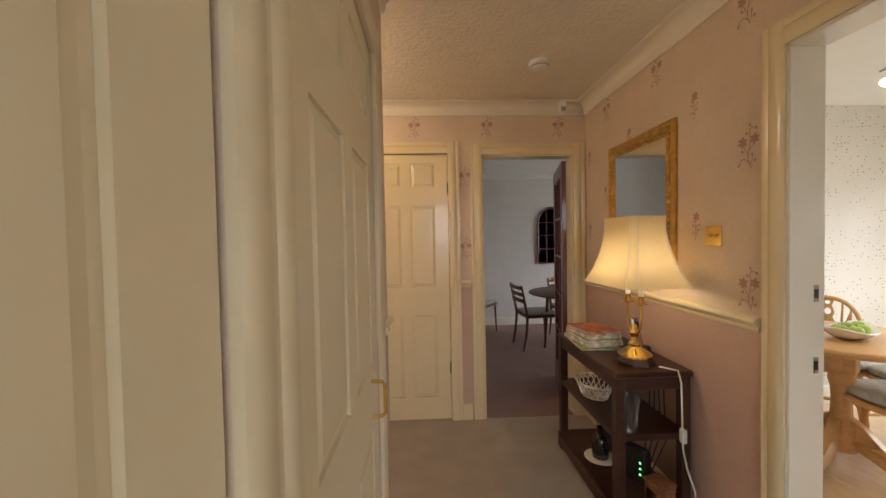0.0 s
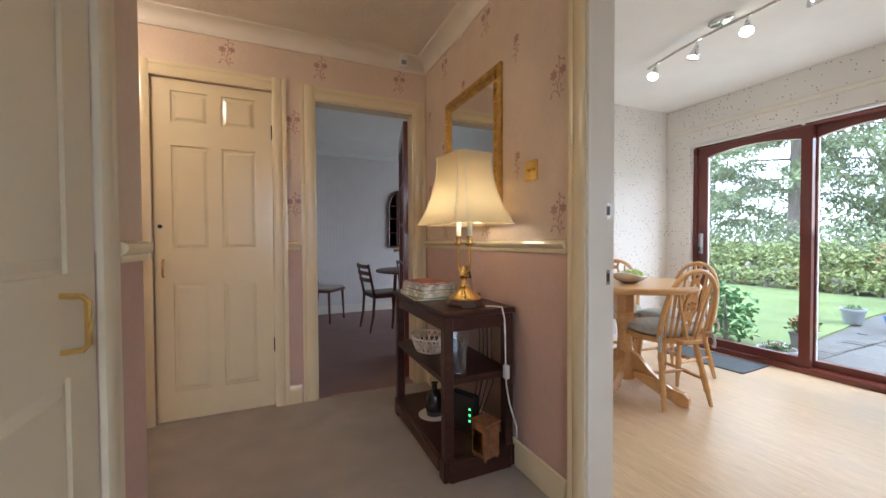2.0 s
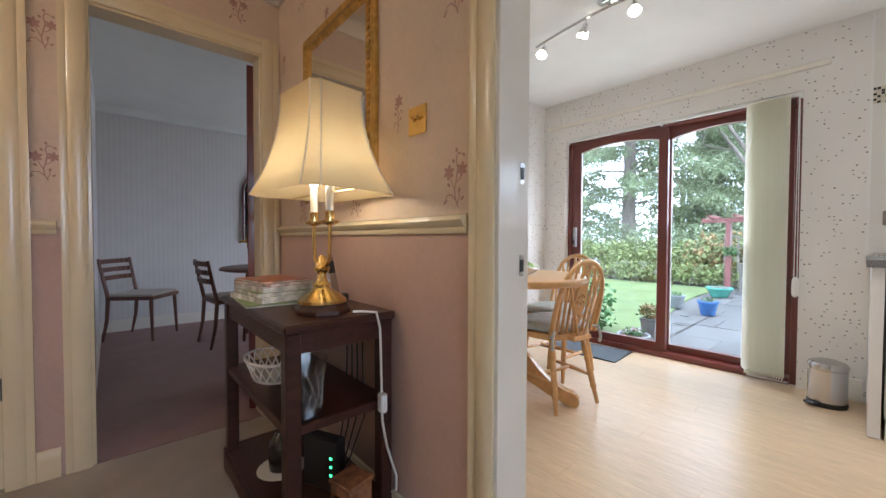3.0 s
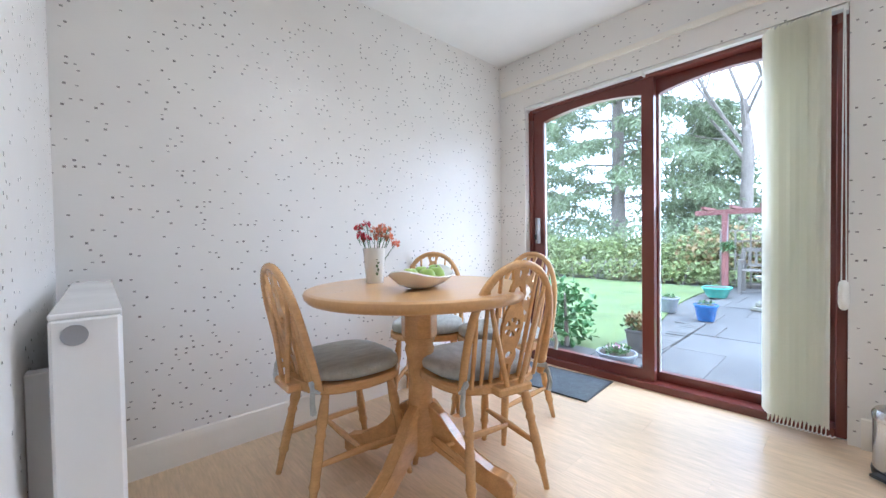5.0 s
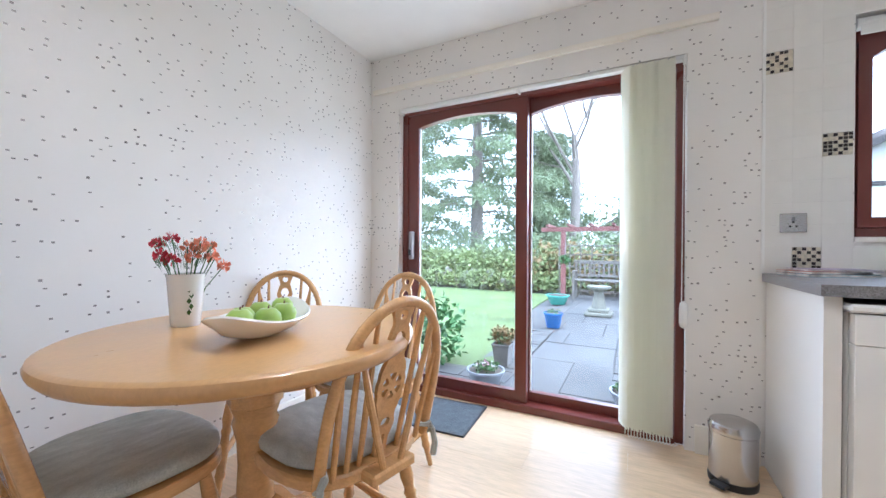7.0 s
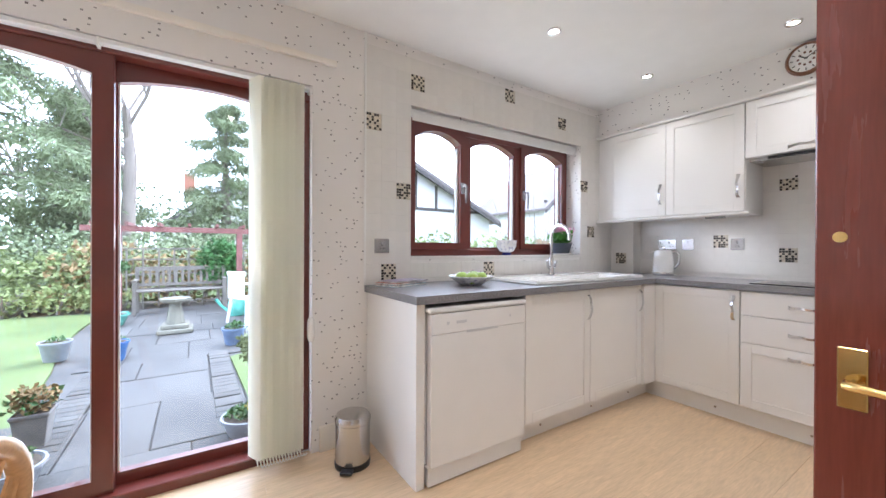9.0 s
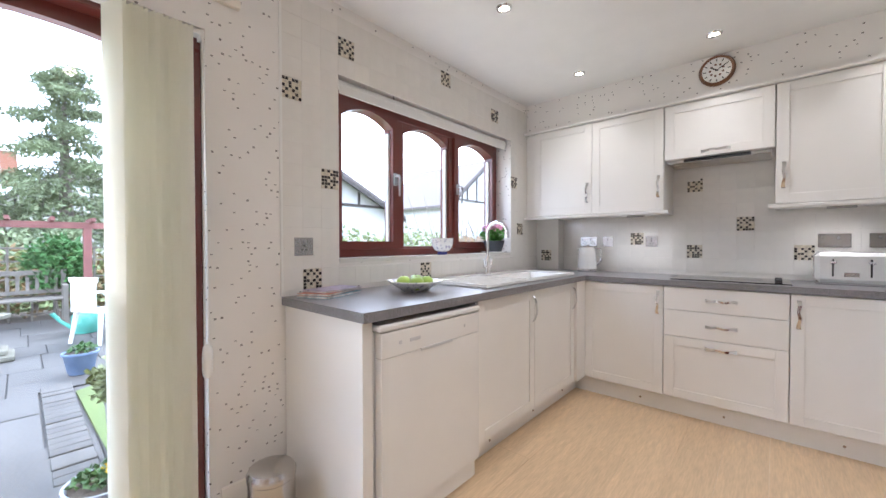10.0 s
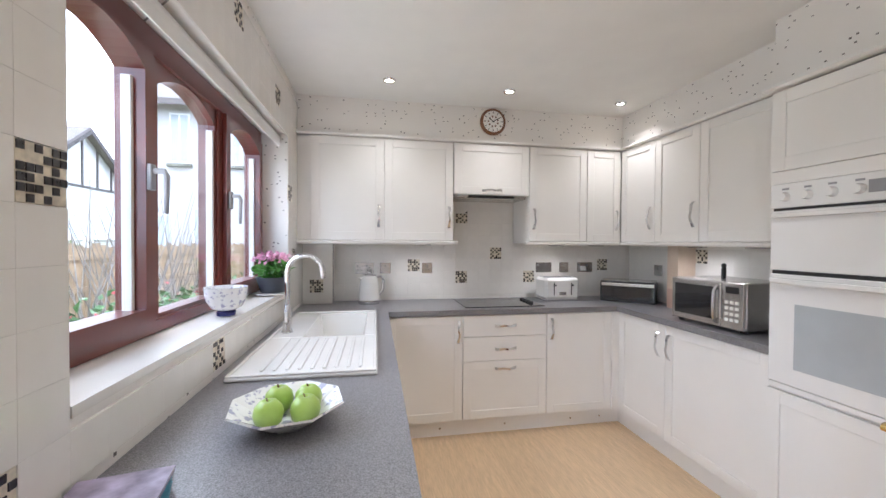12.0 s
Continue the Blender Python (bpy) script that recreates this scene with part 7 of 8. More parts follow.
while x < 11.6:
    w = (0.6, 0.9, 0.75)[k % 3]
    lo, hi = (-2.6, 4.4) if x < 5.0 else (1.38, 2.2) if x < 7.1 else (-2.4, 2.55)
    y = lo
    while y < hi - 0.05:
        d = min(rng.choice((0.6, 0.82, 0.45)), hi - y)
        ob = new("paving_slab", slab_mesh(w, d))
        ob.parent, ob.matrix_world = paving, pose(x + w / 2, y + d / 2, GZ + rng.uniform(-0.004, 0.004), rng.uniform(-0.3, 0.3), rng.uniform(-0.3, 0.3), 0)
        y += d
    x += w
    k += 1
bm = bmesh.new()
box(bm, -0.048, 0.048, -0.1, 0.1, -0.05, 0.008)
BRK = mesh_of("edging_brick", bm, EDGING, 0.005)
for i in range(20):
    for yy in (2.31, 1.27):
        ob = new("edging_brick", BRK)
        ob.parent, ob.matrix_world = paving, pose(5.3 + i * 0.103, yy, GZ + rng.uniform(-0.003, 0.006), 0, 0, rng.uniform(-1.5, 1.5))


def pot(name, label, x, y, prof, mat, seg=24, soil=True, square=False, size=0.7):
    e = thing(name, label, "plant pot", x, y, GZ + 0.003, 45 if square else 0)
    bm = bmesh.new()
    lathe(bm, prof, 4 if square else seg)
    part("pot", bm, mat, e, smooth=not square, bevel=0.008 if square else 0)
    r, z = prof[-2]
    bm = bmesh.new()
    lathe(bm, [(r * 0.93, z - 0.06), (r * 0.93, z - 0.012), (0.01, z - 0.004)], 4 if square else seg)
    part("soil", bm, SOIL, e)
    e.scale = (size, size, size)
    return e


def greenery(parent, n, c, r, size, mat, label, up=0.4, name="foliage"):
    bm = bmesh.new()
    leaf_cloud(bm, rng, n, c, r[0], r[1], r[2], size, up)
    return tagged(part(name, bm, mat, parent, label), kind="stuff")


bowl_prof = [(0.15, 0), (0.17, 0.02), (0.215, 0.15), (0.235, 0.16), (0.235, 0.185), (0.215, 0.185), (0.2, 0.15)]
p = pot("low_bowl_planter", "low pale planter of violas on the paving", 4.87, 2.33, bowl_prof, CROCK)
greenery(p, 160, (0, 0, 0.21), (0.17, 0.17, 0.04), 0.05, LEAF, "low green leaves")
for i in range(10):
    greenery(p, 8, (0.16 * math.cos(i * 2.4) * (i / 10), 0.16 * math.sin(i * 2.4) * (i / 10), 0.245), (0.02, 0.02, 0.012), 0.03, CERAMIC if i % 2 else PINK_PETAL, "viola bloom", name="bloom")
p = pot("low_bowl_planter", "low pale planter of primroses beside the path", 4.88, 1.2, bowl_prof, CROCK)
greenery(p, 160, (0, 0, 0.21), (0.17, 0.17, 0.05), 0.06, LEAF, "low green leaves")
YEL = material("yellow_petals", (0.8, 0.55, 0.03), 0.6, vary=0.2)
for i in range(3):
    greenery(p, 12, (0.05 * i - 0.05, -0.03 * i, 0.28), (0.02, 0.02, 0.015), 0.035, YEL, "yellow primrose bloom", name="bloom")
sq = [(0.12, 0), (0.13, 0.01), (0.17, 0.28), (0.185, 0.29), (0.185, 0.32), (0.165, 0.32), (0.16, 0.28)]
p = pot("square_lattice_planter", "square grey lattice-pattern planter with small shrub", 5.43, 2.36, sq, GREY_POT, square=True)
greenery(p, 260, (0, 0, 0.42), (0.17, 0.17, 0.12), 0.06, RUSSET, "bronze winter foliage")
greenery(p, 120, (0, 0, 0.40), (0.18, 0.18, 0.10), 0.06, LEAF, "green foliage")
p = pot("tall_square_planter", "tall dark planter with clipped shrub beside the path", 5.42, 1.05, [(0.13, 0), (0.14, 0.01), (0.17, 0.42), (0.18, 0.43), (0.18, 0.46), (0.16, 0.46), (0.155, 0.42)], GREY_POT, square=True)
greenery(p, 700, (0, 0, 0.66), (0.24, 0.24, 0.22), 0.06, HEDGE_LEAF, "rounded green shrub")
round_prof = [(0.13, 0), (0.14, 0.015), (0.185, 0.26), (0.205, 0.28), (0.205, 0.31), (0.185, 0.31), (0.175, 0.26)]
p = pot("blue_glazed_pot", "cobalt blue glazed pot on the paving", 7.5, 2.26, round_prof, BLUE_GLAZE)
greenery(p, 60, (0, 0, 0.33), (0.14, 0.14, 0.05), 0.05, LEAF, "sparse green shoots")
p = pot("blue_ribbed_pot", "blue ribbed pot with small plants", 7.62, 1.08, round_prof, material("slate_blue_glaze", (0.16, 0.22, 0.34), 0.4, vary=0.2))
greenery(p, 120, (0, 0, 0.34), (0.16, 0.16, 0.06), 0.06, LEAF, "small green plants")
p = pot("pale_pot", "pale grey round pot on the lawn edge", 7.85, 2.80, round_prof, CROCK)
greenery(p, 60, (0, 0, 0.33), (0.12, 0.12, 0.05), 0.05, LEAF, "sparse green shoots")
p = pot("green_glazed_bowl", "wide teal green glazed bowl planter", 9.9, 2.62, [(0.2, 0), (0.22, 0.02), (0.31, 0.22), (0.34, 0.24), (0.34, 0.28), (0.31, 0.28), (0.3, 0.24)], TEAL_GLAZE)
wc = thing("watering_can", "teal watering can near the bench", "watering can", 10.0, 0.85, GZ + 0.003)
bm = bmesh.new()
lathe(bm, [(0.14, 0), (0.15, 0.02), (0.15, 0.24), (0.12, 0.30), (0.08, 0.31)], 20)
part("body", bm, TEAL_GLAZE, wc, smooth=True)
bm = bmesh.new()
tube(bm, [(0, 0.13, 0.08), (0, 0.26, 0.2), (0, 0.34, 0.32)], [0.03, 0.022, 0.03], 10)
part("spout", bm, TEAL_GLAZE, wc, smooth=True)
bm = bmesh.new()
tube(bm, [(0, -0.14, 0.1), (0, -0.24, 0.2), (0, -0.16, 0.34), (0, 0.05, 0.32)], 0.014, 8)
part("handle", bm, TEAL_GLAZE, wc, smooth=True)

bb = thing("birdbath", "pale stone birdbath on a stepped base", "birdbath", 8.92, 1.75, GZ + 0.003)
for w, z0, z1 in ((0.27, 0, 0.07), (0.21, 0.071, 0.14)):
    bx("base_step", -w, w, -w, w, z0, z1, STONE, bb, "", 0.015)
bm = bmesh.new()
lathe(bm, [(0.15, 0.141), (0.14, 0.18), (0.10, 0.40), (0.09, 0.46), (0.13, 0.50)], 8)
part("pillar", bm, STONE, bb, bevel=0.004)
bm = bmesh.new()
lathe(bm, [(0.15, 0.50), (0.24, 0.52), (0.25, 0.56), (0.235, 0.565), (0.2, 0.545), (0.02, 0.535)], 8)
part("basin", bm, STONE, bb)

bb.scale = (0.82, 0.82, 0.9)
bench = thing("garden_bench", "weathered wooden garden bench against the hedge", "bench", 11.05, 1.72, GZ + 0.003, 90)
BWD = 0.72
for i in range(4):
    bx("seat_slat", -BWD, BWD, -0.22 + i * 0.105, -0.13 + i * 0.105, 0.42, 0.445, WEATHERED, bench)
for s in (-1, 1):
    bx("front_leg", s * BWD - 0.03, s * BWD + 0.03, 0.16, 0.22, 0, 0.62, WEATHERED, bench)
    bx("back_leg", s * BWD - 0.03, s * BWD + 0.03, -0.27, -0.21, 0, 0.88, WEATHERED, bench)
    bx("armrest", s * BWD - 0.035, s * BWD + 0.035, -0.21, 0.24, 0.62, 0.65, WEATHERED, bench)
bx("top_rail", -BWD + 0.03, BWD - 0.03, -0.265, -0.225, 0.80, 0.88, WEATHERED, bench)
bx("lower_rail", -BWD + 0.03, BWD - 0.03, -0.265, -0.225, 0.50, 0.56, WEATHERED, bench)
for i in range(13):
    u = -BWD + 0.09 + i * (2 * BWD - 0.18) / 12
    bx("back_slat", u - 0.022, u + 0.022, -0.255, -0.235, 0.56, 0.80, WEATHERED, bench)
perg = thing("pergola", "red-brown timber pergola behind the bench", "pergola", 10.75, 1.6, GZ)
for u in (-0.85, 1.05):
    bx("post", -0.05, 0.05, u - 0.05, u + 0.05, 0, 1.55, PERGOLA_RED, perg)
bx("beam", -0.03, 0.03, -1.5, 1.55, 1.55, 1.65, PERGOLA_RED, perg)
for i in range(7):
    u = -1.35 + i * 0.45
    bx("cross_bar", -0.35, 0.6, u - 0.025, u + 0.025, 1.655, 1.71, PERGOLA_RED, perg)
hb = thing("hanging_basket", "small hanging basket on the pergola post", "hanging basket", 10.65, 2.60, 0.72)
greenery(hb, 160, (0, 0, 0.05), (0.13, 0.13, 0.1), 0.06, LEAF, "trailing plants")
bm = bmesh.new()
tube(bm, [(0, 0, 0.1), (0.05, 0.0, 0.4), (0.1, 0.0, 0.75)], 0.006, 6)
part("chain", bm, GREY_PLASTIC, hb)
trel = thing("trellis", "square wooden trellis fence behind the bench", "trellis", 11.75, 1.2, GZ)
for i in range(16):
    bx("upright", -0.012, 0.012, -2.2 + i * 0.26, -2.17 + i * 0.26, 0, 1.25, WEATHERED, trel)
for z in (0.1, 0.4, 0.7, 1.0, 1.22):
    bx("crosspiece", 0.013, 0.03, -2.2, 1.75, z, z + 0.03, WEATHERED, trel)
ivy = thing("climbing_ivy", "dense green climber on the trellis", "climbing plant", 11.4, 1.05, GZ)
greenery(ivy, 1500, (0, 0, 0.95), (0.2, 0.42, 0.5), 0.09, IVY, "glossy climber leaves")
bm = bmesh.new()
tube(bm, [(0, 0, 0), (0.05, 0.05, 0.5), (0, -0.1, 1.1)], 0.02, 6)
part("stem", bm, BARK, ivy)


def plastic_chair():
    e = thing("garden_chair", "white moulded plastic garden chair", "chair", 0, 0, 0, group="white garden chairs")
    bx("seat", -0.22, 0.22, -0.23, 0.23, 0.40, 0.425, WHITE_PLASTIC, e, "", 0.01)
    for s in (-1, 1):
        for r in (-1, 1):
            bm = bmesh.new()
            tube(bm, [(r * 0.2, s * 0.2, 0.40), (r * 0.25, s * 0.24, 0)], [0.03, 0.022], 6)
            part("leg", bm, WHITE_PLASTIC, e)
        bm = bmesh.new()
        tube(bm, [(0.22, s * 0.24, 0.40), (0.22, s * 0.26, 0.62), (-0.2, s * 0.26, 0.66)], 0.02, 6)
        part("armrest", bm, WHITE_PLASTIC, e)
    for i in range(5):
        bx("back_slat", -0.27, -0.245, -0.2 + i * 0.085, -0.14 + i * 0.085, 0.42, 0.80, WHITE_PLASTIC, e, "", 0.006)
    bx("back_top", -0.275, -0.24, -0.23, 0.23, 0.80, 0.87, WHITE_PLASTIC, e, "", 0.012)
    return e


pc = plastic_chair()
pc.matrix_world = pose(9.15, 0.72, GZ + 0.003, 0, 0, -60)
copy_thing(pc, pose(9.0, -0.4, GZ + 0.003, 0, 0, 30))
copy_thing(pc, pose(10.1, 0.1, GZ + 0.003, 0, 0, 200))
gt = thing("garden_table", "white round plastic garden table", "table", 9.6, 0.1, GZ + 0.003)
bm = bmesh.new()
lathe(bm, [(0.43, 0.68), (0.45, 0.69), (0.45, 0.71), (0.43, 0.72)], 28)
part("tabletop", bm, WHITE_PLASTIC, gt, smooth=True)
for a in (45, 135, 225, 315):
    bm = bmesh.new()
    c, s = math.cos(radians(a)), math.sin(radians(a))
    tube(bm, [(0.3 * c, 0.3 * s, 0.68), (0.36 * c, 0.36 * s, 0)], 0.025, 8)
    part("leg", bm, WHITE_PLASTIC, gt)

rock = thing("rockery", "low pale stone rockery wall at the lawn's end", "stone wall", 11.95, 5.6, GZ)
bm = bmesh.new()
ball(bm, (0, 0, 0), 0.16, seg=6)
for v in bm.verts:
    v.co *= 0.8 + 0.4 * noise.random()
ROCK = mesh_of("stone", bm, STONE, 0, True)
for i in range(24):
    ob = new("stone", ROCK)
    ob.parent = rock
    u = rng.uniform(-1.5, 1.2)
    lev = rng.choice((0.05, 0.17, 0.3, 0.38))
    ob.matrix_basis = Matrix.LocRotScale((lev * 0.6 + rng.uniform(-0.05, 0.05), u, lev), Euler((rng.random() * 3, rng.random() * 3, rng.random() * 6)), (rng.uniform(0.8, 1.6), rng.uniform(0.8, 1.6), rng.uniform(0.4, 0.6)))


def hedge(name, label, x, y, rx, ry, h, n, mat, size=0.12, z=GZ):
    e = thing(name, label, "hedge", x, y, z)
    bm = bmesh.new()
    m = max(3, int(ry / 0.35))
    for i in range(m):
        u = -ry + 2 * ry * (i + 0.5) / m
        leaf_cloud(bm, rng, n // m, (rng.uniform(-0.15, 0.15), u, h * rng.uniform(0.42, 0.52)), rx, ry / m * 1.7, h * 0.5, size)
    tagged(part("leaves", bm, mat, e), kind="stuff")
    bm = bmesh.new()
    for i in range(m):
        u = -ry + 2 * ry * (i + 0.5) / m
        tube(bm, [(0, u, 0), (rng.uniform(-0.2, 0.2), u + rng.uniform(-0.2, 0.2), h * 0.75)], [0.03, 0.01], 5)
    part("stems", bm, BARK, e)


hedge("shrub_border", "mixed yellow-green shrub border behind the lawn", 12.7, 6.2, 0.65, 3.4, 1.25, 6500, HEDGE_LEAF)
hedge("low_shrubs", "low leafy shrubs in front of the rockery", 11.8, 5.4, 0.3, 2.8, 0.55, 2200, HEDGE_LEAF, 0.1)
hedge("russet_hedge", "russet and green hedge behind the trellis", 12.4, 0.6, 0.4, 3.2, 1.35, 2600, RUSSET)
hedge("green_hedge", "green hedge behind the trellis", 12.6, 0.6, 0.4, 3.4, 1.3, 3000, HEDGE_LEAF)
hedge("laurel_hedge", "rounded clipped green hedge near the neighbour", 10.0, -5.2, 1.0, 2.6, 1.75, 5200, HEDGE_LEAF, 0.11)
hedge("patio_shrub", "leafy grey-green shrub beside the patio door", 5.15, 3.25, 0.3, 0.45, 0.75, 700, IVY, 0.09)
hedge("flower_bed", "border of red flowers and leaves below the window", 5.7, -2.6, 0.5, 2.3, 1.1, 2200, LEAF, 0.09)
hedge("red_bed", "border of red blooms below the window", 5.7, -2.8, 0.45, 2.2, 1.12, 500, RED_LEAF, 0.07)
hedge("far_shrubs", "dim evergreen shrubs far beyond the garden", 24, 6, 2.5, 16, 4.2, 16000, NEEDLE, 0.2)
hedge("mid_shrubs", "evergreen shrubs behind the border", 15.2, 5.2, 1.0, 4.5, 1.9, 6000, NEEDLE, 0.12)


def conifer(x, y, h, spread, base, n, label, seed):
    r2 = random.Random(seed)
    e = thing("conifer", label, "tree", x, y, GZ - 0.05)
    bm = bmesh.new()
    tube(bm, [(0, 0, 0), (0.05, 0, h * 0.3), (0, 0.05, h * 0.7), (0, 0, h)], [0.30, 0.22, 0.12, 0.02], 10)
    part("trunk", bm, BARK, e, smooth=True)
    wood, leaf = bmesh.new(), bmesh.new()
    for i in range(n):
        t = (i + 0.5) / n
        z = base + (h - base) * t
        a = i * 2.4 + r2.uniform(-0.4, 0.4)
        ln = spread * (1 - t) ** 0.7 * r2.uniform(0.65, 1.1) + 0.2
        c, s = math.cos(a), math.sin(a)
        pts = [(ln * q * c, ln * q * s, z + 0.25 * ln * q - 0.45 * ln * q * q) for q in (0, 0.35, 0.7, 1.0)]
        tube(wood, pts, [0.05 * (1 - t) + 0.015, 0.03, 0.018, 0.006], 5)
        for q in (0.3, 0.45, 0.6, 0.72, 0.84, 0.95):
            px, py, pz = ln * q * c, ln * q * s, z + 0.25 * ln * q - 0.45 * ln * q * q
            leaf_cloud(leaf, r2, 105, (px + r2.uniform(-0.2, 0.2), py + r2.uniform(-0.2, 0.2), pz - 0.1), 0.62, 0.62, 0.26, 0.24, -0.7, 0.10)
    part("limbs", wood, BARK, e)
    tagged(part("crown", leaf, NEEDLE, e, "drooping dark green foliage"), kind="stuff")
    return e


conifer(16.5, 7.1, 15, 4.2, 2.6, 58, "tall dark green conifer with drooping branches", 1)
conifer(19.5, 12.5, 14, 4.0, 1.5, 46, "dark green conifer at the garden's end", 2)
conifer(24.0, 0.2, 8.5, 3.0, 1.0, 26, "distant pale green conifer", 3)
conifer(21.0, 5.0, 7.0, 2.4, 0.8, 30, "distant evergreen tree beyond the garden", 5)


def bare_tree(x, y, h, label, seed):
    r2 = random.Random(seed)
    e = thing("bare_tree", label, "tree", x, y, GZ - 0.05)
    trunk = bmesh.new()
    tube(trunk, [(0, 0, 0), (0.1, 0.05, h * 0.15), (0.02, -0.03, h * 0.3), (0.1, 0.1, h * 0.42)], [0.26, 0.18, 0.15, 0.10], 12)
    part("trunk", trunk, BARK, e, smooth=True)
    bm = bmesh.new()

    def grow(p, d, ln, r, depth):
        q = [p]
        for _ in range(3):
            d = (d + Vector((r2.gauss(0, 0.16), r2.gauss(0, 0.16), r2.gauss(0.05, 0.1)))).normalized()
            p = p + d * ln / 3
            q.append(p)
        tube(bm, q, [r, r * 0.85, r * 0.72, r * 0.6], 6 if r > 0.05 else 4, cap=False)
        if depth:
            for k in range(3 if depth > 1 else 4):
                base = q[3] if k == 0 else q[r2.choice((1, 2, 3))]
                nd = (d + Vector((r2.gauss(0, 0.55), r2.gauss(0, 0.55), r2.gauss(0.1, 0.3)))).normalized()
                grow(base, nd, ln * r2.uniform(0.6, 0.85), r * 0.64, depth - 1)

    for k in range(5):
        a = k * 1.3 + 0.4
        grow(Vector((0.08, 0.06, h * (0.27 + 0.035 * k))), Vector((math.cos(a) * 0.6, math.sin(a) * 0.6, 1.0)).normalized(), h * 0.26, 0.068 - 0.005 * k, 5)
    part("limbs", bm, BARK, e, "bare spreading limbs and twigs")


bare_tree(16.5, 3.15, 13, "large bare winter tree with spreading limbs", 8)
bare_tree(30.0, 9.0, 15, "distant bare winter tree", 9)

fence = thing("garden_fence", "brown close-boarded timber fence", "fence", 7.6, -9, GZ)
for i in range(60):
    bx("board", -0.012, 0.012, -5.5 + i * 0.165, -5.345 + i * 0.165, 0, 1.42 + 0.03 * (i % 3), FENCE, fence, "", 0)
for z in (0.3, 0.8, 1.25):
    bx("rail", -0.05, -0.014, -5.5, 4.4, z, z + 0.07, FENCE, fence, "", 0)
twigs = thing("bare_shrub", "bare twiggy shrub in front of the fence", "shrub", 6.9, -5.2, GZ)
bm = bmesh.new()
for i in range(90):
    a, b = rng.uniform(0, 6.28), rng.uniform(0.2, 1.0)
    o = (rng.uniform(-0.3, 0.3), rng.uniform(-1.6, 1.6))
    tube(bm, [(o[0], o[1], 0), (o[0] + 0.3 * math.cos(a), o[1] + 0.4 * math.sin(a), 0.9), (o[0] + 0.6 * math.cos(a), o[1] + 0.9 * math.sin(a), 1.3 + b)], [0.012, 0.008, 0.003], 4)
part("twigs", bm, BARK, twigs)


def gable_house(name, label, x0, x1, y0, y1, eave, peak, timber, windows, chimney=None, axis="x"):
    """House whose gable walls look along -x and +x; eaves run along x."""
    e = thing(name, label, "house", x0, (y0 + y1) / 2, GZ)
    hw, dx, hz = (y1 - y0) / 2, x1 - x0, -GZ
    bm = bmesh.new()
    prism(bm, [(-hw, 0), (hw, 0), (hw, eave + hz), (0, peak + hz), (-hw, eave + hz)], lambda a, b, d: (d, a, b), dx)
    wall = part("wall", bm, RENDER, e, "white rendered wall")
    ov = 0.45
    sl = (peak - eave) / hw
    for s in (-1, 1):
        bm = bmesh.new()
        prism(bm, [(0, peak + hz + 0.02), (s * (hw + ov), eave + hz - sl * ov + 0.02), (s * (hw + ov), eave + hz - sl * ov + 0.2), (0, peak + hz + 0.24)], lambda a, b, d: (-0.5 + d, a, b), dx + 1.0)
        part("roof_slope", bm, ROOF, e, "grey-brown tiled roof slope")
        bm = bmesh.new()
        prism(bm, [(0, peak + hz - 0.2), (s * (hw + ov), eave + hz - sl * ov - 0.2), (s * (hw + ov), eave + hz - sl * ov + 0.03), (0, peak + hz + 0.03)], lambda a, b, d: (-0.55 + d, a, b), 0.05)
        part("bargeboard", bm, TIMBER, e, "dark bargeboard")
    if timber:
        bx("tie_beam", -0.05, 0.02, -hw, hw, eave + hz + 0.35, eave + hz + 0.5, TIMBER, e, "dark timber beam", 0)
        m = int(hw * 2 / 1.15)
        for i in range(1, m):
            u = -hw + 2 * hw * i / m
            top = eave + hz + (peak - eave) * (1 - abs(u) / hw)
            if top > eave + hz + 0.7:
                bx("timber_stud", -0.05, 0.02, u - 0.07, u + 0.07, eave + hz + 0.5, top - 0.05, TIMBER, e, "dark timber stud", 0)
    for u, z, w, h in windows:
        f = bx("window", -0.06, 0.02, u - w / 2, u + w / 2, z + hz, z + h + hz, WHITE_PLASTIC, e, "white window frame", 0)
        for a in (0, 1):
            bx("pane", -0.08, -0.061, u - w / 2 + 0.06 + a * (w / 2 - 0.03), u - 0.03 + a * (w / 2 - 0.03), z + hz + 0.06, z + h + hz - 0.06, OVEN_GLASS, f, "", 0)
        bx("sill", -0.14, 0.0, u - w / 2 - 0.08, u + w / 2 + 0.08, z + hz - 0.1, z + hz - 0.01, STONE, f, "", 0)
    if chimney:
        bx("chimney", dx * 0.4, dx * 0.4 + 0.7, chimney - 0.4, chimney + 0.4, peak + hz - 1.2, peak + hz + 1.2, BRICKRED, e, "red brick chimney stack", 0.02)
    return e


gable_house("neighbour_house", "white rendered gabled house with dark timber studs", 19.0, 27.0, -13.0, -1.8, 2.75, 5.4, True, [(-1.6, 0.9, 1.7, 1.4), (3.0, 0.9, 1.3, 1.3)])
near = gable_house("near_house", "tall white rendered neighbouring house with windows", 6.9, 10.3, -20.5, -11.4, 5.6, 8.6, False, [(3.2, 3.3, 0.7, 1.5), (1.2, 3.3, 0.7, 1.5)])
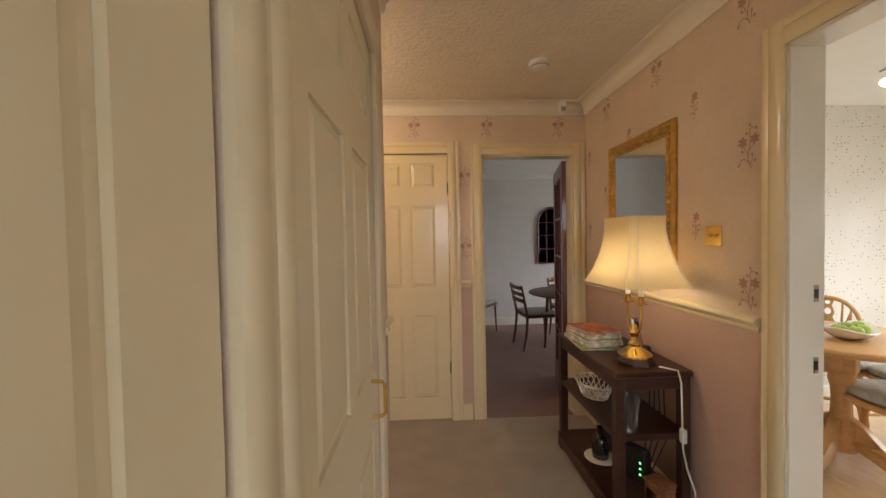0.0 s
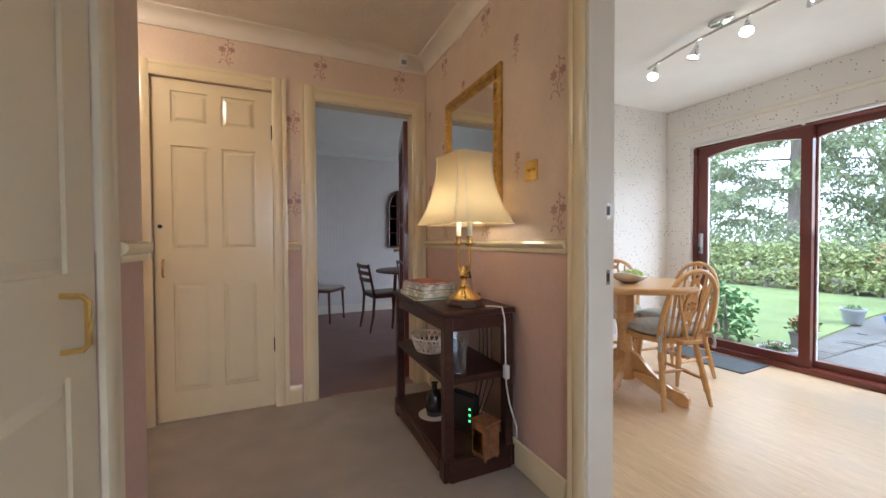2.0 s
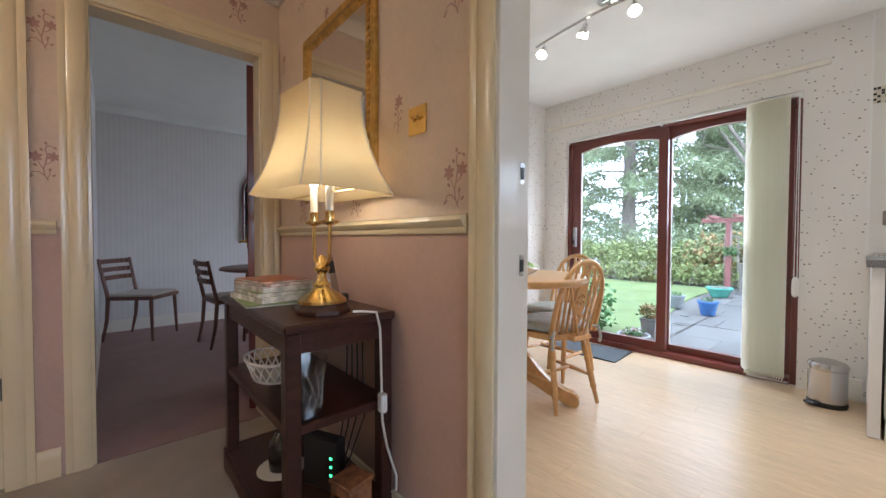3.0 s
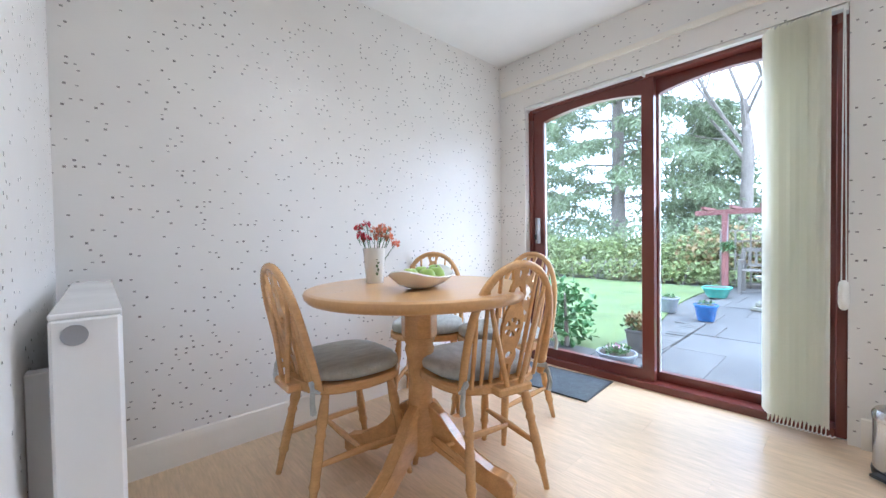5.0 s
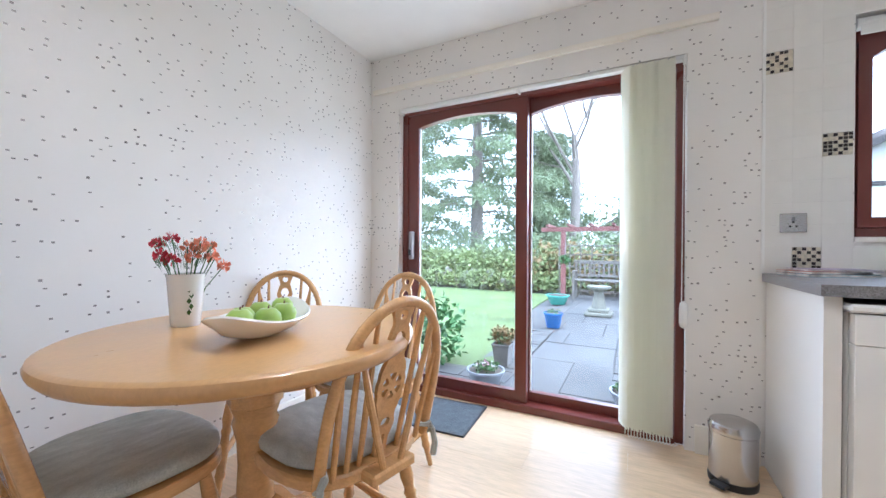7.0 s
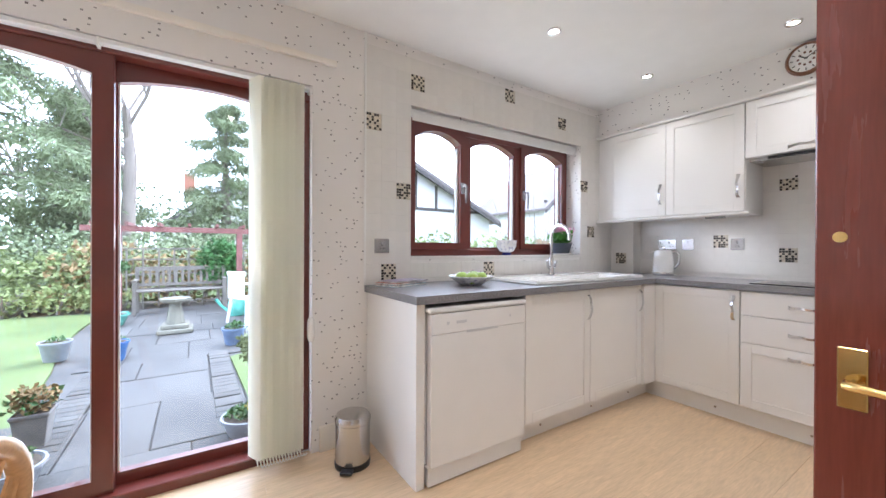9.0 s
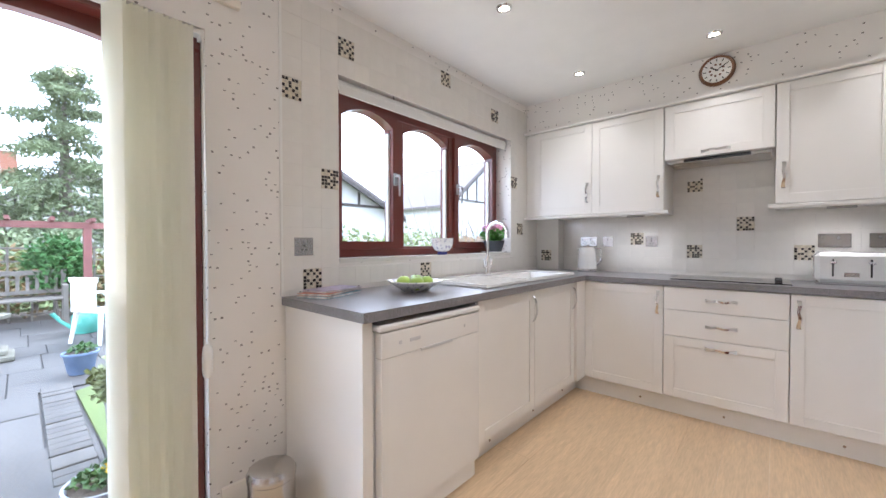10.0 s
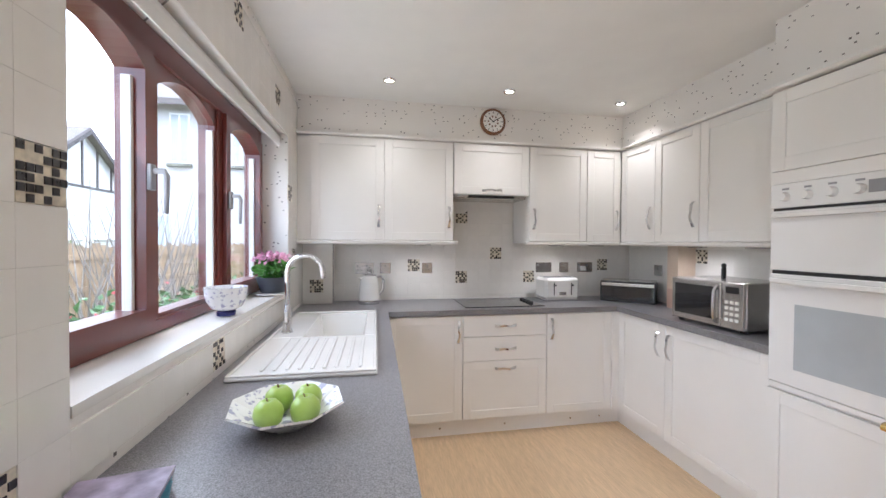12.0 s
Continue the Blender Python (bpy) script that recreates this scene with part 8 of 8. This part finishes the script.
for wx, wz, ww, wh in ((9.35, 3.7, 0.55, 1.5), (9.75, 1.1, 0.45, 1.1), (8.75, 1.2, 0.5, 1.2), (7.9, 3.7, 0.55, 1.5)):
    wf = bx("window", wx - 6.9 - ww / 2, wx - 6.9 + ww / 2, 4.53, 4.6, wz - GZ, wz + wh - GZ, WHITE_PLASTIC, near, "white window frame", 0)
    for k in (0, 1):
        bx("pane", wx - 6.9 - ww / 2 + 0.05 + k * (ww / 2 - 0.02), wx - 6.93 + k * (ww / 2 - 0.02), 4.601, 4.615, wz + 0.06 - GZ, wz + wh - 0.06 - GZ, OVEN_GLASS, wf, "", 0)
    bx("sill", wx - 6.9 - ww / 2 - 0.06, wx - 6.9 + ww / 2 + 0.06, 4.55, 4.68, wz - 0.1 - GZ, wz - 0.01 - GZ, STONE, wf, "", 0)
gable_house("timbered_house", "white house with timbered gable beyond the fence", 21.0, 29.0, -30.0, -20.0, 4.2, 8.0, True, [(1.0, 1.4, 1.5, 1.3), (-1.8, 1.4, 1.5, 1.3)])
gable_house("far_cottage", "distant white and timber house with brick chimney", 38.0, 48.0, -6.5, 4.0, 2.6, 6.4, True, [(1.5, 0.8, 1.4, 1.2)], 3.2)

# ---- tiles and boards ----
rng = random.Random(11)
bm = bmesh.new()
box(bm, -0.0499, 0.0499, -0.0499, 0.0499, 0, 0.0065)
TILE_MESH = mesh_of("tile", bm, TILE, 0.0004)
DECORS = []
for v in range(3):
    r2 = random.Random(20 + v)
    bm = bmesh.new()
    box(bm, -0.0488, 0.0488, -0.0488, 0.0488, 0, 0.0058)
    base = mesh_of("decor_tile", bm, TILE_PALE, 0.001)
    darks = []
    for i in range(6):
        for j in range(6):
            if ((i + j) % 2 == 0) != (r2.random() < 0.2):
                darks.append((i, j))
    bm = bmesh.new()
    for i, j in darks:
        u, w = -0.0488 + 0.00145 + i * 0.01627, -0.0488 + 0.00145 + j * 0.01627
        box(bm, u, u + 0.0134, w, w + 0.0134, 0.0058, 0.0078)
    DECORS.append((base, mesh_of("mosaic_chips", bm, TILE_DARK)))


def tile_field(parent, cells, place, decor):
    """cells: centres (u, z); decor: centres that carry a mosaic insert; place gives the pose of a centre."""
    used = set()
    for k, (u, z) in enumerate(decor):
        base, chips = DECORS[k % 3]
        ob = new("decor_tile", base)
        ob.parent, ob.matrix_world = parent, place(u, z)
        c = new("mosaic_chips", chips)
        c.parent = ob
        tagged(ob, "tile of small dark and cream mosaic squares")
        used.add((round(u, 3), round(z, 3)))
    for u, z in cells:
        if any(abs(u - a) < 0.05 and abs(z - b) < 0.05 for a, b in used):
            continue
        ob = new("tile", TILE_MESH)
        ob.parent, ob.matrix_world = parent, place(u, z)


rowz = [0.9785 + 0.1 * i for i in range(14)]
cells = [(0.617 - 0.1 * i, z) for i in range(26) for z in rowz]
cells = [(u, z) for u, z in cells if not (-1.36 < u < 0.345 and 1.03 < z < 2.06) and u > -1.85]
tile_field(wall_e, cells, lambda u, z: pose(XE, u, z, 0, -90, 0), [(0.617, 1.8785), (0.417, 1.4785), (0.317, 2.1785), (-0.483, 2.2785), (-1.083, 2.1785), (0.517, 0.9785), (-0.283, 0.9785), (-1.383, 1.6785), (-1.483, 1.2785)])
cells = [(3.845 - 0.1 * i, z) for i in range(26) for z in [0.9865 + 0.1 * k for k in range(4)]] + [(2.945 - 0.1 * i, z) for i in range(6) for z in (1.3865, 1.4865, 1.5865, 1.6665)]
tile_field(wall_s, cells, lambda u, z: pose(u, YS, z, -90, 0, 0), [(2.845, 1.5865), (2.845, 1.0865), (2.545, 1.2865), (2.245, 1.0865), (3.245, 1.1865), (1.545, 1.1865)])
cells = [(-1.85 + 0.1 * i, 0.9865 + 0.1 * k) for i in range(16) for k in range(4)]
tile_field(wall_ws, cells, lambda u, z: pose(1.27, u, z, 0, 90, 0), [(-1.15, 1.2865)])
ob = new("decor_tile", DECORS[1][0])
ob.matrix_world = pose(3.99, -1.80, 1.04, -90, 0, 0)
tagged(ob, "tile of small dark and cream mosaic squares on the pipe boxing", "tile", "", "structure")
c = new("mosaic_chips", DECORS[1][1])
c.parent = ob

# laminate boards along y
bm = bmesh.new()
box(bm, 0.0006, 0.1914, 0.0006, 1.2094, -0.006, 0.0)
PLANK = mesh_of("plank", bm, LAMINATE)
made = {}
row = 0
x = 1.44
while x < 4.14:
    w = min(0.192, 4.14 - x)
    y = -2.0 - (row * 0.437) % 1.21
    while y < 2.96:
        y0, y1 = max(y, -1.93), min(y + 1.21, 2.955)
        if y1 - y0 > 0.02:
            key = (round(w, 3), round(y1 - y0, 3))
            if key not in made:
                bm = bmesh.new()
                box(bm, 0.0004, w - 0.0004, 0.0004, y1 - y0 - 0.0004, -0.006, 0.0)
                made[key] = mesh_of("plank", bm, LAMINATE)
            ob = new("plank", made[key])
            ob.parent, ob.location = kitchen_floor, (x, y0, 0.0)
        y += 1.21
    x += 0.192
    row += 1
